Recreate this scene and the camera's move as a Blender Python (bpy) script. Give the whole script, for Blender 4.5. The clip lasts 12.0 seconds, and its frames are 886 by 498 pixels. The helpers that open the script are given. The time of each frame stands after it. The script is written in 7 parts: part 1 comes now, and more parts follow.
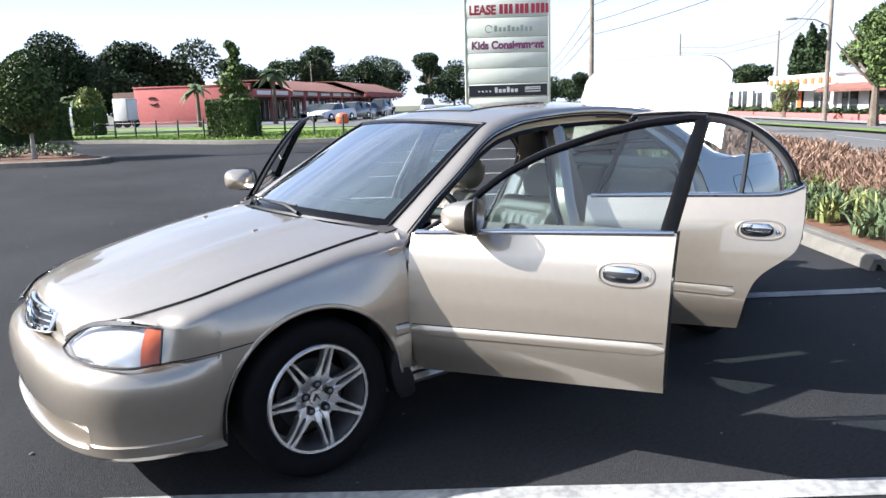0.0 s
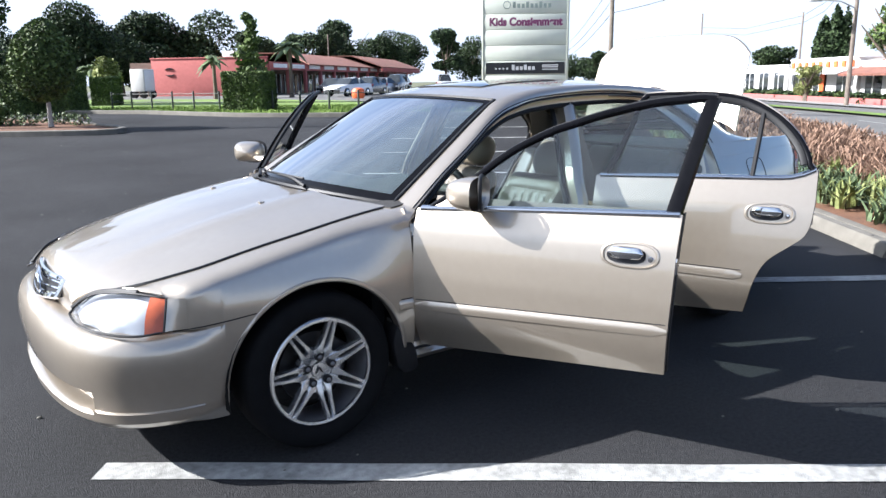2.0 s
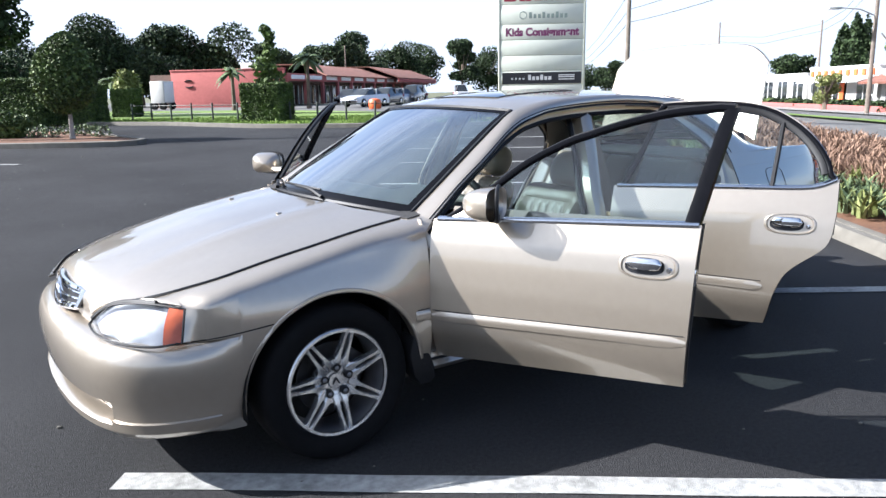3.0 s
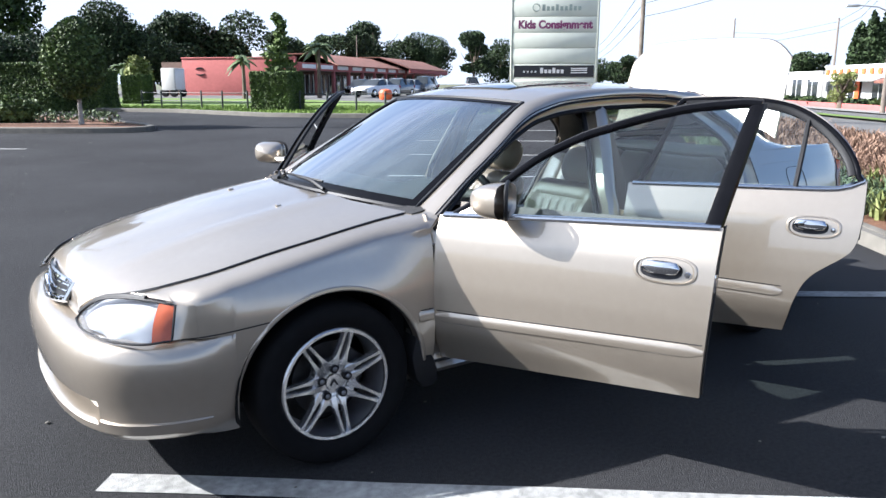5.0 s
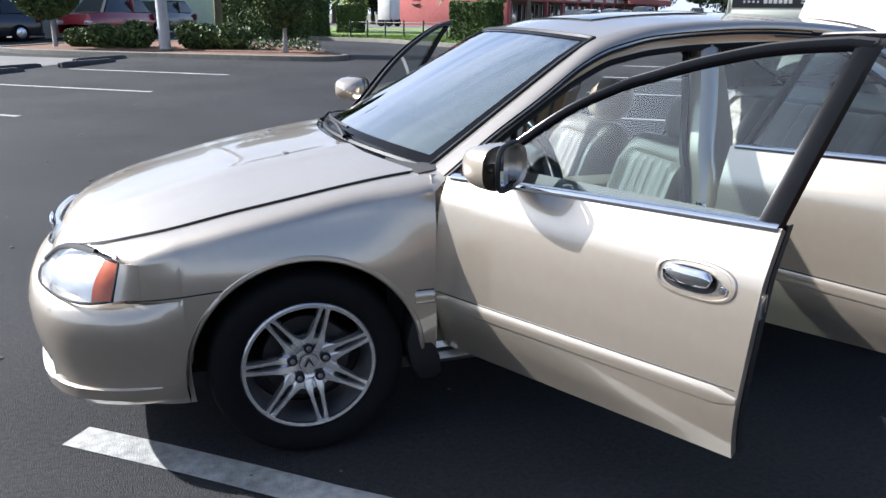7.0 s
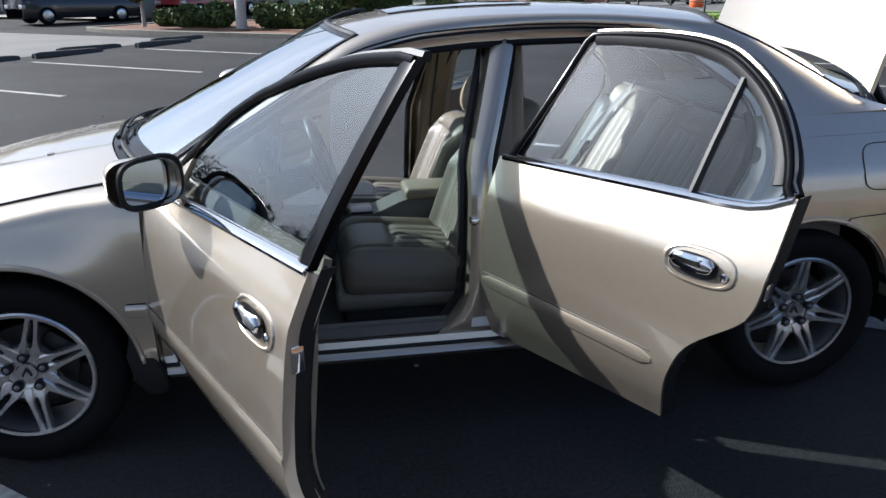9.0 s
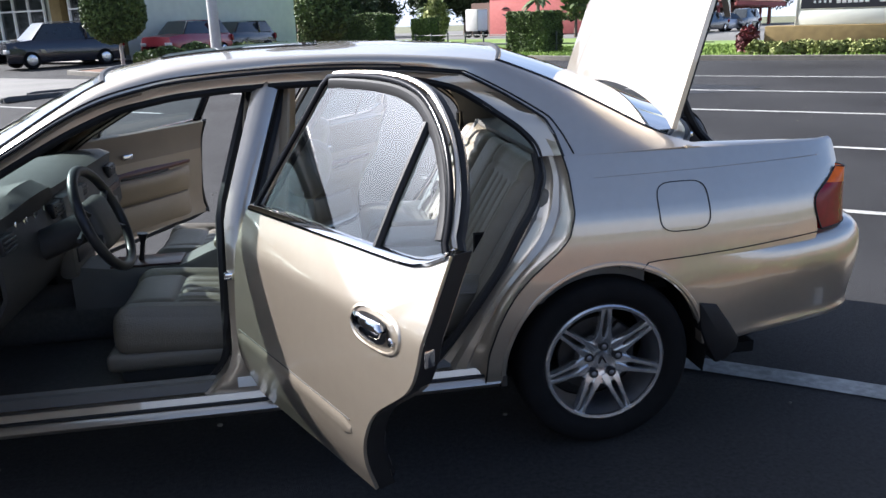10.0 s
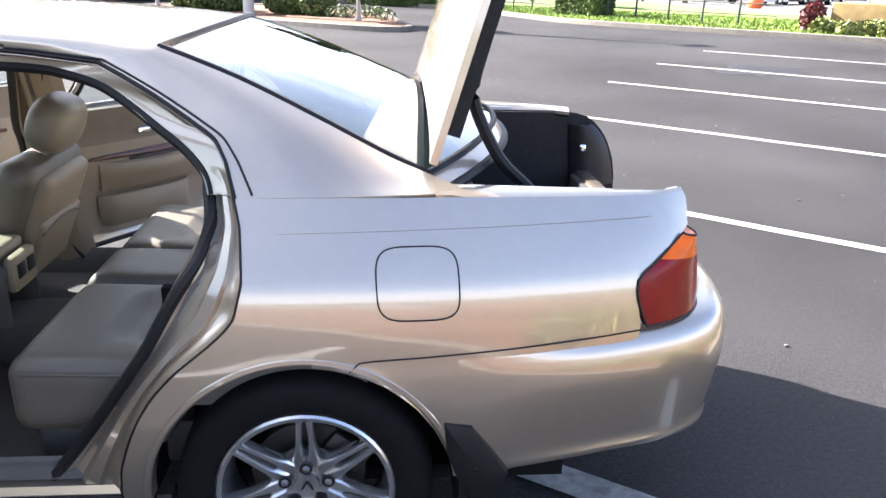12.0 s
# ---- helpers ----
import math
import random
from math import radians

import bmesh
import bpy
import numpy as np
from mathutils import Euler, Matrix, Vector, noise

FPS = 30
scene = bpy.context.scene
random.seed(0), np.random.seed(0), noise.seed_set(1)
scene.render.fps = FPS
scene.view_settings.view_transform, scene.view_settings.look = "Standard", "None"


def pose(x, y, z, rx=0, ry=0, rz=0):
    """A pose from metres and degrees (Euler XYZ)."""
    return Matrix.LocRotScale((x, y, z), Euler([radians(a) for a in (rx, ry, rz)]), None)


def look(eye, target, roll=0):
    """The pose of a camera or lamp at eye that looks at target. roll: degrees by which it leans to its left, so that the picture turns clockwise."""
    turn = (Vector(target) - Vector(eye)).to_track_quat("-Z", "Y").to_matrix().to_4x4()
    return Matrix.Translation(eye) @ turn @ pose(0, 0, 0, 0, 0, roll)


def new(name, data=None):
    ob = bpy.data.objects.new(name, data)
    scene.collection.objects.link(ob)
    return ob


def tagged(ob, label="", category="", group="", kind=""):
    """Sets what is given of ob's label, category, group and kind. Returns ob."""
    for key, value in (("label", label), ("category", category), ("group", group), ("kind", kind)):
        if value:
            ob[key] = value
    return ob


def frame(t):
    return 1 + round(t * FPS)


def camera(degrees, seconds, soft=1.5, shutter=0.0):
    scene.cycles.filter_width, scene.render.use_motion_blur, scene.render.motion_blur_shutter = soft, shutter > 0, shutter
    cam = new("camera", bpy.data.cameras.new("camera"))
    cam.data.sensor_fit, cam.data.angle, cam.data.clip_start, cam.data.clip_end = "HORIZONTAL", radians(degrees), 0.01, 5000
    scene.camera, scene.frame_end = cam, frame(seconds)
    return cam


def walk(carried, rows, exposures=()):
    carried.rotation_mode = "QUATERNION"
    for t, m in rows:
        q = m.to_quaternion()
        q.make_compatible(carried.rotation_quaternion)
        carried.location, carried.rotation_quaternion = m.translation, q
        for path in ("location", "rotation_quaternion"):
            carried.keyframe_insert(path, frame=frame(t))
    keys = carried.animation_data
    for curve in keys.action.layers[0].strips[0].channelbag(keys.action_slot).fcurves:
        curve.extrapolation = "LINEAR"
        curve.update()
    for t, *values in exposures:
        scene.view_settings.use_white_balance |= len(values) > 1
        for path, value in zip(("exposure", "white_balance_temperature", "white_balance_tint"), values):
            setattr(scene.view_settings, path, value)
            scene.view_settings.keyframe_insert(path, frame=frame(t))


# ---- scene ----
cam = camera(61.6, 12.0)
PATH = [
    (0, (-1.277, -3.349, 1.446), (-0.085, -1.789, 1.064), -1.8),
    (0.5, (-1.276, -3.393, 1.451), (-0.106, -1.826, 1.034), -1.5),
    (1, (-1.272, -3.389, 1.451), (-0.124, -1.801, 1.05), -1.2),
    (1.5, (-1.258, -3.373, 1.442), (-0.109, -1.787, 1.039), -0.7),
    (2, (-1.247, -3.368, 1.439), (-0.093, -1.796, 0.999), -0.7),
    (2.5, (-1.246, -3.365, 1.442), (-0.111, -1.774, 1.014), -0.8),
    (4.5, (-1.215, -3.345, 1.442), (-0.103, -1.73, 1.047), -1.1),
    (5, (-1.156, -3.253, 1.433), (-0.054, -1.641, 0.999), -0.0),
    (5.5, (-1.025, -3.058, 1.425), (0.004, -1.45, 0.828), -0.3),
    (6, (-0.833, -2.998, 1.408), (0.14, -1.349, 0.832), 0.7),
    (6.5, (-0.538, -3.077, 1.43), (0.265, -1.354, 0.808), 0.7),
    (6.7, (-0.435, -3.076, 1.428), (0.282, -1.313, 0.815), 0.5),
    (8.5, (0.615, -3.213, 1.462), (0.894, -1.328, 0.855), 0.3),
    (9, (0.968, -3.176, 1.492), (1.291, -1.315, 0.832), -0.3),
    (9.5, (1.397, -3.186, 1.472), (1.734, -1.31, 0.866), 0.4),
    (10, (1.789, -3.148, 1.494), (2.103, -1.259, 0.917), -1.6),
    (10.5, (2.138, -2.991, 1.506), (2.45, -1.117, 0.883), -1.3),
    (11, (2.452, -2.849, 1.499), (2.717, -0.969, 0.87), -1.2),
    (11.5, (2.729, -2.697, 1.515), (2.966, -0.833, 0.828), -0.7),
    (12, (2.934, -2.411, 1.541), (3.099, -0.539, 0.855), 1.7),
]
walk(cam, [(t, look(eye, target, roll)) for t, eye, target, roll in PATH], [(0, 1.66, 5950, 12), (2.5, 1.68, 5900, 12), (6.5, 1.58, 5850, 12), (8.5, 1.24, 5900, 11), (9.0, 1.16, 5900, 11), (9.5, 1.58, 5980, 13), (10, 1.74, 6030, 14), (10.5, 2.25, 6100, 15), (11.0, 2.7, 6250, 16), (11.5, 3.02, 6450, 17), (12, 3.1, 6550, 17)])

# ---- world and sun ----
SUN_AZ, SUN_EL = (-0.84, 0.54), radians(33)
wd = bpy.data.worlds.new("sky")
scene.world = wd
wd.use_nodes = True
wn, wl = wd.node_tree.nodes, wd.node_tree.links
wn.clear()
sky = wn.new("ShaderNodeTexSky")
sky.sky_type = "NISHITA"
sky.sun_disc = False
sky.sun_elevation = SUN_EL
sky.sun_rotation = math.atan2(SUN_AZ[0], SUN_AZ[1])
sky.air_density, sky.dust_density, sky.ozone_density = 1.0, 0.8, 3.5
tc = wn.new("ShaderNodeTexCoord")
cmap = wn.new("ShaderNodeMapping")
cmap.inputs["Scale"].default_value = (0.8, 1.6, 3.6)
cloud = wn.new("ShaderNodeTexNoise")
cloud.inputs["Scale"].default_value = 2.1
cloud.inputs["Detail"].default_value = 7
cloud.inputs["Roughness"].default_value = 0.58
cramp = wn.new("ShaderNodeValToRGB")
cramp.color_ramp.elements[0].position = 0.38
cramp.color_ramp.elements[0].color = (0.50, 0.50, 0.50, 1)
cramp.color_ramp.elements[1].position = 0.62
cramp.color_ramp.elements[1].color = (1.0, 1.0, 1.0, 1)
cmix = wn.new("ShaderNodeMixRGB")
cmix.inputs[2].default_value = (9.4, 10.3, 11.6, 1)
# the haze and cloud thin out towards the zenith
split = wn.new("ShaderNodeSeparateXYZ")
thin = wn.new("ShaderNodeMapRange")
thin.inputs["From Min"].default_value, thin.inputs["From Max"].default_value = 0.88, 0.06
thin.inputs["To Min"].default_value, thin.inputs["To Max"].default_value = 0.95, 0.9
veil = wn.new("ShaderNodeMath")
veil.operation = "MULTIPLY"
# and is whiter towards the sun
aim = wn.new("ShaderNodeVectorMath")
aim.operation, aim.inputs[1].default_value = "DOT_PRODUCT", (SUN_AZ[0], SUN_AZ[1], 0.0)
sunward = wn.new("ShaderNodeMapRange")
sunward.inputs["From Min"].default_value, sunward.inputs["From Max"].default_value = -0.45, 0.45
sunward.inputs["To Min"].default_value, sunward.inputs["To Max"].default_value = 0.14, 1.0
# pale haze all along the horizon
low = wn.new("ShaderNodeMapRange")
low.inputs["From Min"].default_value, low.inputs["From Max"].default_value = 0.25, 0.11
low.inputs["To Min"].default_value, low.inputs["To Max"].default_value = 0.0, 0.96
either = wn.new("ShaderNodeMath")
either.operation = "MAXIMUM"
veil_sun = wn.new("ShaderNodeMath")
veil_sun.operation, veil_sun.use_clamp = "MULTIPLY", True
bg = wn.new("ShaderNodeBackground")
bg.inputs["Strength"].default_value = 0.0365
wout = wn.new("ShaderNodeOutputWorld")
wl.new(tc.outputs["Generated"], cmap.inputs["Vector"])
wl.new(cmap.outputs["Vector"], cloud.inputs["Vector"])
wl.new(cloud.outputs["Fac"], cramp.inputs["Fac"])
wl.new(tc.outputs["Generated"], split.inputs[0])
wl.new(split.outputs["Z"], thin.inputs["Value"])
wl.new(cramp.outputs["Color"], veil.inputs[0])
wl.new(thin.outputs[0], veil.inputs[1])
wl.new(tc.outputs["Generated"], aim.inputs[0])
wl.new(aim.outputs["Value"], sunward.inputs["Value"])
wl.new(veil.outputs[0], veil_sun.inputs[0])
wl.new(sunward.outputs[0], veil_sun.inputs[1])
wl.new(split.outputs["Z"], low.inputs["Value"])
wl.new(veil_sun.outputs[0], either.inputs[0])
wl.new(low.outputs[0], either.inputs[1])
wl.new(either.outputs[0], cmix.inputs[0])
clear = wn.new("ShaderNodeVectorMath")
clear.operation, clear.inputs[1].default_value = "MULTIPLY", (1.0, 1.22, 1.45)
wl.new(sky.outputs["Color"], clear.inputs[0])
wl.new(clear.outputs[0], cmix.inputs[1])
# bright aureole of the hazy sky round the sun
toward = Vector((SUN_AZ[0] * math.cos(SUN_EL), SUN_AZ[1] * math.cos(SUN_EL), math.sin(SUN_EL)))
near_sun = wn.new("ShaderNodeVectorMath")
near_sun.operation, near_sun.inputs[1].default_value = "DOT_PRODUCT", toward.normalized()
wl.new(tc.outputs["Generated"], near_sun.inputs[0])
above = wn.new("ShaderNodeMath")
above.operation, above.inputs[1].default_value = "MAXIMUM", 0.0
wl.new(near_sun.outputs["Value"], above.inputs[0])
total = cmix.outputs["Color"]
for spread, amount in ((60.0, 68.0), (7.0, 13.0)):
    lobe, warm, plus = wn.new("ShaderNodeMath"), wn.new("ShaderNodeVectorMath"), wn.new("ShaderNodeVectorMath")
    lobe.operation, lobe.inputs[1].default_value = "POWER", spread
    warm.operation, warm.inputs[0].default_value = "SCALE", (amount, amount * 0.97, amount * 0.93)
    plus.operation = "ADD"
    wl.new(above.outputs[0], lobe.inputs[0])
    wl.new(lobe.outputs[0], warm.inputs["Scale"])
    wl.new(warm.outputs[0], plus.inputs[0])
    wl.new(total, plus.inputs[1])
    total = plus.outputs[0]
wl.new(total, bg.inputs["Color"])
wl.new(bg.outputs["Background"], wout.inputs["Surface"])
sun_data = bpy.data.lights.new("sun", "SUN")
sun_data.energy, sun_data.angle, sun_data.color = 5.0, radians(0.6), (1.0, 0.95, 0.87)
sun = new("sun", sun_data)
sun.matrix_world = look(toward * 40, (0, 0, 0))


# ---- materials ----
def material(name, colour, rough=0.6, metal=0.0, vary=0.15, scale=6.0, bump=0.0, bump_scale=60.0, coat=0.0, spec=0.5,
             colour2=None, stain=1.2, island=0.0, random_ob=0.0, sheen=0.0):
    """A principled surface with variation at two scales, a fine relief and optional changes from piece to piece."""
    m = bpy.data.materials.new(name)
    m.use_nodes = True
    n, l = m.node_tree.nodes, m.node_tree.links
    b = n["Principled BSDF"]
    b.inputs["Roughness"].default_value = rough
    b.inputs["Metallic"].default_value = metal
    b.inputs["Coat Weight"].default_value = coat
    b.inputs["Coat Roughness"].default_value = 0.04
    b.inputs["Specular IOR Level"].default_value = spec
    b.inputs["Sheen Weight"].default_value = sheen
    co = n.new("ShaderNodeTexCoord")
    fine, big = n.new("ShaderNodeTexNoise"), n.new("ShaderNodeTexNoise")
    fine.inputs["Scale"].default_value, fine.inputs["Detail"].default_value = scale, 6
    big.inputs["Scale"].default_value, big.inputs["Detail"].default_value = stain, 4
    for t in (fine, big):
        l.new(co.outputs["Object"], t.inputs["Vector"])
    add = n.new("ShaderNodeMath")
    add.operation = "ADD"
    l.new(fine.outputs["Fac"], add.inputs[0])
    l.new(big.outputs["Fac"], add.inputs[1])
    last = add.outputs[0]
    for amount, kind in ((island, "Geometry"), (random_ob, "Object")):
        if amount:
            src = n.new("ShaderNodeNewGeometry") if kind == "Geometry" else n.new("ShaderNodeObjectInfo")
            mul = n.new("ShaderNodeMath")
            mul.operation, mul.inputs[1].default_value = "MULTIPLY_ADD", amount
            l.new(src.outputs["Random Per Island" if kind == "Geometry" else "Random"], mul.inputs[0])
            l.new(last, mul.inputs[2])
            off = n.new("ShaderNodeMath")
            off.operation, off.inputs[1].default_value = "SUBTRACT", amount / 2
            l.new(mul.outputs[0], off.inputs[0])
            last = off.outputs[0]
    ramp = n.new("ShaderNodeValToRGB")
    c2 = colour2 or tuple(min(1, c * (1 + vary)) for c in colour)
    c1 = tuple(c * (1 - vary) for c in colour)
    ramp.color_ramp.elements[0].position, ramp.color_ramp.elements[0].color = 0.36, (*c1, 1)
    ramp.color_ramp.elements[1].position, ramp.color_ramp.elements[1].color = 0.68, (*c2, 1)
    half = n.new("ShaderNodeMath")
    half.operation, half.inputs[1].default_value = "MULTIPLY", 0.5
    l.new(last, half.inputs[0])
    l.new(half.outputs[0], ramp.inputs["Fac"])
    l.new(ramp.outputs["Color"], b.inputs["Base Color"])
    if bump:
        bt, bn = n.new("ShaderNodeTexNoise"), n.new("ShaderNodeBump")
        bt.inputs["Scale"].default_value, bt.inputs["Detail"].default_value = bump_scale, 4
        bn.inputs["Strength"].default_value, bn.inputs["Distance"].default_value = bump, 0.01
        l.new(co.outputs["Object"], bt.inputs["Vector"])
        l.new(bt.outputs["Fac"], bn.inputs["Height"])
        l.new(bn.outputs["Normal"], b.inputs["Normal"])
    return m


def glass(name, tint, rough=0.0, gain=1.0):
    """A thin pane: tinted clear glass with a mirror gloss that grows towards grazing angles."""
    m = bpy.data.materials.new(name)
    m.use_nodes = True
    n, l = m.node_tree.nodes, m.node_tree.links
    n.clear()
    out, mix = n.new("ShaderNodeOutputMaterial"), n.new("ShaderNodeMixShader")
    tr, gl, fr = n.new("ShaderNodeBsdfTransparent"), n.new("ShaderNodeBsdfGlossy"), n.new("ShaderNodeLayerWeight")
    tr.inputs["Color"].default_value = (*tint, 1)
    gl.inputs["Roughness"].default_value = rough
    fr.inputs["Blend"].default_value = 0.5
    g, h = n.new("ShaderNodeMath"), n.new("ShaderNodeMath")
    g.operation, g.inputs[1].default_value = "POWER", 4.0
    h.operation, h.inputs[1].default_value, h.inputs[2].default_value, h.use_clamp = "MULTIPLY_ADD", 0.9 * gain, 0.04 * gain, True
    l.new(fr.outputs["Facing"], g.inputs[0])
    l.new(g.outputs[0], h.inputs[0])
    l.new(h.outputs[0], mix.inputs[0])
    l.new(tr.outputs[0], mix.inputs[1])
    l.new(gl.outputs[0], mix.inputs[2])
    l.new(mix.outputs[0], out.inputs["Surface"])
    return m


PAINT = material("gold_paint", (0.43, 0.37, 0.295), 0.33, 0.76, 0.03, 30, coat=1.0, stain=0.8)
PAINT.node_tree.nodes["Principled BSDF"].inputs["Coat IOR"].default_value = 1.95
BLACK = material("black_rubber", (0.010, 0.010, 0.011), 0.5, 0, 0.3, 20, spec=0.25)
PLASTIC = material("black_plastic", (0.016, 0.016, 0.018), 0.38, 0, 0.25, 30, spec=0.3)
GLOSS = material("gloss_black_trim", (0.003, 0.003, 0.004), 0.16, 0, 0.25, 30, spec=0.13)
UNDER = material("dark_underbody", (0.010, 0.010, 0.010), 0.95, 0, 0.3, 8, spec=0.1)
CHROME = material("chrome", (0.75, 0.76, 0.78), 0.07, 1.0, 0.03, 40)
ALLOY = material("machined_alloy", (0.66, 0.66, 0.66), 0.26, 0.9, 0.08, 30)
ALLOY_DARK = material("grey_alloy_barrel", (0.20, 0.20, 0.21), 0.45, 0.7, 0.25, 14)
IRON = material("brake_iron", (0.05, 0.047, 0.045), 0.55, 0.8, 0.3, 25)
TYRE = material("tyre_rubber", (0.0055, 0.0055, 0.006), 0.85, 0, 0.25, 25, 0.15, 140, spec=0.15)
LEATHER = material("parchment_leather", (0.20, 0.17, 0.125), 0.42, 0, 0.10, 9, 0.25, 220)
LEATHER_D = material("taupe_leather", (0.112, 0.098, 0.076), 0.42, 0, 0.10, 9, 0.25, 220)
TRIM = material("tan_trim", (0.235, 0.19, 0.135), 0.55, 0, 0.08, 10, 0.15, 260)
UPPER = material("taupe_door_vinyl", (0.15, 0.123, 0.092), 0.5, 0, 0.1, 10, 0.15, 260)
TRIM_D = material("grey_brown_trim", (0.085, 0.08, 0.072), 0.55, 0, 0.12, 12, 0.15, 260)
DASH = material("dash_vinyl", (0.032, 0.030, 0.028), 0.6, 0, 0.12, 12, 0.2, 260)
WOOD = material("polished_wood", (0.06, 0.018, 0.011), 0.35, 0, 0.4, 14, coat=0.15)
CARPET = material("grey_carpet", (0.07, 0.064, 0.055), 0.95, 0, 0.25, 60, 0.5, 300)
TRUNK_FELT = material("black_trunk_felt", (0.02, 0.02, 0.021), 0.95, 0, 0.3, 50, 0.4, 300)
GLASS = glass("tinted_car_glass", (0.69, 0.79, 0.83), 0.0, 1.6)
SHIELD = glass("windscreen_glass", (0.79, 0.88, 0.86), 0.0, 3.2)
LENS = glass("clear_lamp_lens", (0.92, 0.93, 0.94), 0.12, 1.0)
AMBER = material("amber_lens", (0.40, 0.085, 0.03), 0.15, 0, 0.12, 40, coat=0.6)
RED_LENS = material("red_lens", (0.19, 0.002, 0.007), 0.25, 0, 0.25, 30, coat=0.15, spec=0.2)
ORANGE_LENS = material("orange_lens", (0.66, 0.12, 0.012), 0.25, 0, 0.2, 30, coat=0.15, spec=0.2)
REFLECTOR = material("lamp_reflector", (0.50, 0.50, 0.51), 0.32, 0.6, 0.12, 20)
MIRROR = material("mirror_silvering", (0.85, 0.87, 0.88), 0.01, 1.0, 0.01, 3)
LABEL_W = material("white_sticker", (0.75, 0.75, 0.73), 0.5, 0, 0.06, 30)

ASPHALT = material("sealed_asphalt", (0.0255, 0.0255, 0.0265), 0.8, 0, 0.55, 60, 0.7, 170, stain=0.35, spec=0.15)
LINE = material("worn_line_paint", (0.31, 0.31, 0.295), 0.8, 0, 0.42, 26, 0.4, 160, stain=3.0)
CONCRETE = material("weathered_concrete", (0.135, 0.125, 0.105), 0.88, 0, 0.22, 7, 0.4, 90)
GRASS = material("lawn", (0.12, 0.185, 0.03), 0.9, 0, 0.35, 3.0, 0.5, 40, stain=0.35)
LAND = material("dry_verge_land", (0.10, 0.105, 0.055), 0.95, 0, 0.35, 2.0, 0.4, 30, stain=0.2)
MULCH = material("bark_mulch", (0.13, 0.06, 0.03), 0.95, 0, 0.45, 25, 0.7, 60)
ROAD = material("old_road_asphalt", (0.115, 0.112, 0.105), 0.88, 0, 0.18, 0.8, 0.4, 90, stain=0.1)


# ---- mesh helpers ----
def part(name, bm, mat, parent=None, label="", sharp=35, smooth=True):
    """Links a bmesh as one mesh object under a thing or a part."""
    me = bpy.data.meshes.new(name)
    bmesh.ops.recalc_face_normals(bm, faces=bm.faces)
    bm.to_mesh(me)
    bm.free()
    me.materials.append(mat)
    if smooth and len(me.polygons):
        me.polygons.foreach_set("use_smooth", [True] * len(me.polygons))
        me.set_sharp_from_angle(angle=radians(sharp))
    ob = new(name, me)
    if parent is not None:
        ob.parent = parent
    if label:
        ob["label"] = label
    return ob


def thing(name, label, category, loc=(0, 0, 0), rz=0.0, group="", kind=""):
    ob = new(name)
    ob.matrix_basis = pose(*loc, 0, 0, rz)
    return tagged(ob, label, category, group, kind)


def add_box(bm, x0, x1, y0, y1, z0, z1, bevel=0.0, seg=2, m=None):
    r = bmesh.ops.create_cube(bm, size=1.0)
    vs = r["verts"]
    for v in vs:
        v.co = Vector((x0 + (v.co.x + 0.5) * (x1 - x0), y0 + (v.co.y + 0.5) * (y1 - y0), z0 + (v.co.z + 0.5) * (z1 - z0)))
    if bevel:
        es = list({e for v in vs for e in v.link_edges})
        g = bmesh.ops.bevel(bm, geom=es, offset=bevel, segments=seg, affect="EDGES", profile=0.5)
        vs = list({v for f in g["faces"] for v in f.verts} | {v for v in vs if v.is_valid})
    if m is not None:
        for v in vs:
            v.co = m @ v.co
    return bm


def box(*a, **k):
    return add_box(bmesh.new(), *a, **k)


def add_grid(bm, P, close_u=False, close_v=False):
    """A sheet of quads over rows of points."""
    V = [[bm.verts.new(p) for p in row] for row in P]
    nu, nv = len(V), len(V[0])
    for i in range(nu if close_u else nu - 1):
        for j in range(nv if close_v else nv - 1):
            q = [V[i][j], V[(i + 1) % nu][j], V[(i + 1) % nu][(j + 1) % nv], V[i][(j + 1) % nv]]
            q = list(dict.fromkeys(q))
            if len(q) > 2:
                try:
                    bm.faces.new(q)
                except ValueError:
                    pass
    return V


def sheet(P, thick=0.0, inward=None):
    """A sheet over rows of points, given a back and a rim at thick metres along -normal (or towards the point inward)."""
    P = [[Vector(p) for p in row] for row in P]
    bm = bmesh.new()
    F = add_grid(bm, P)
    if thick:
        nu, nv = len(P), len(P[0])
        Q = []
        for i in range(nu):
            row = []
            for j in range(nv):
                a = P[min(i + 1, nu - 1)][j] - P[max(i - 1, 0)][j]
                b = P[i][min(j + 1, nv - 1)] - P[i][max(j - 1, 0)]
                n = a.cross(b)
                n = n.normalized() if n.length > 1e-9 else Vector((0, 0, 1))
                if inward is not None and n.dot(Vector(inward) - P[i][j]) < 0:
                    n = -n
                row.append(P[i][j] + n * thick)
            Q.append(row)
        B = add_grid(bm, Q)
        ring = [(i, 0) for i in range(nu)] + [(nu - 1, j) for j in range(1, nv)] + [(i, nv - 1) for i in range(nu - 2, -1, -1)] + [(0, j) for j in range(nv - 2, 0, -1)]
        for k in range(len(ring)):
            (i, j), (a, b) = ring[k], ring[(k + 1) % len(ring)]
            q = list(dict.fromkeys([F[i][j], F[a][b], B[a][b], B[i][j]]))
            if len(q) > 2:
                try:
                    bm.faces.new(q)
                except ValueError:
                    pass
    return bm


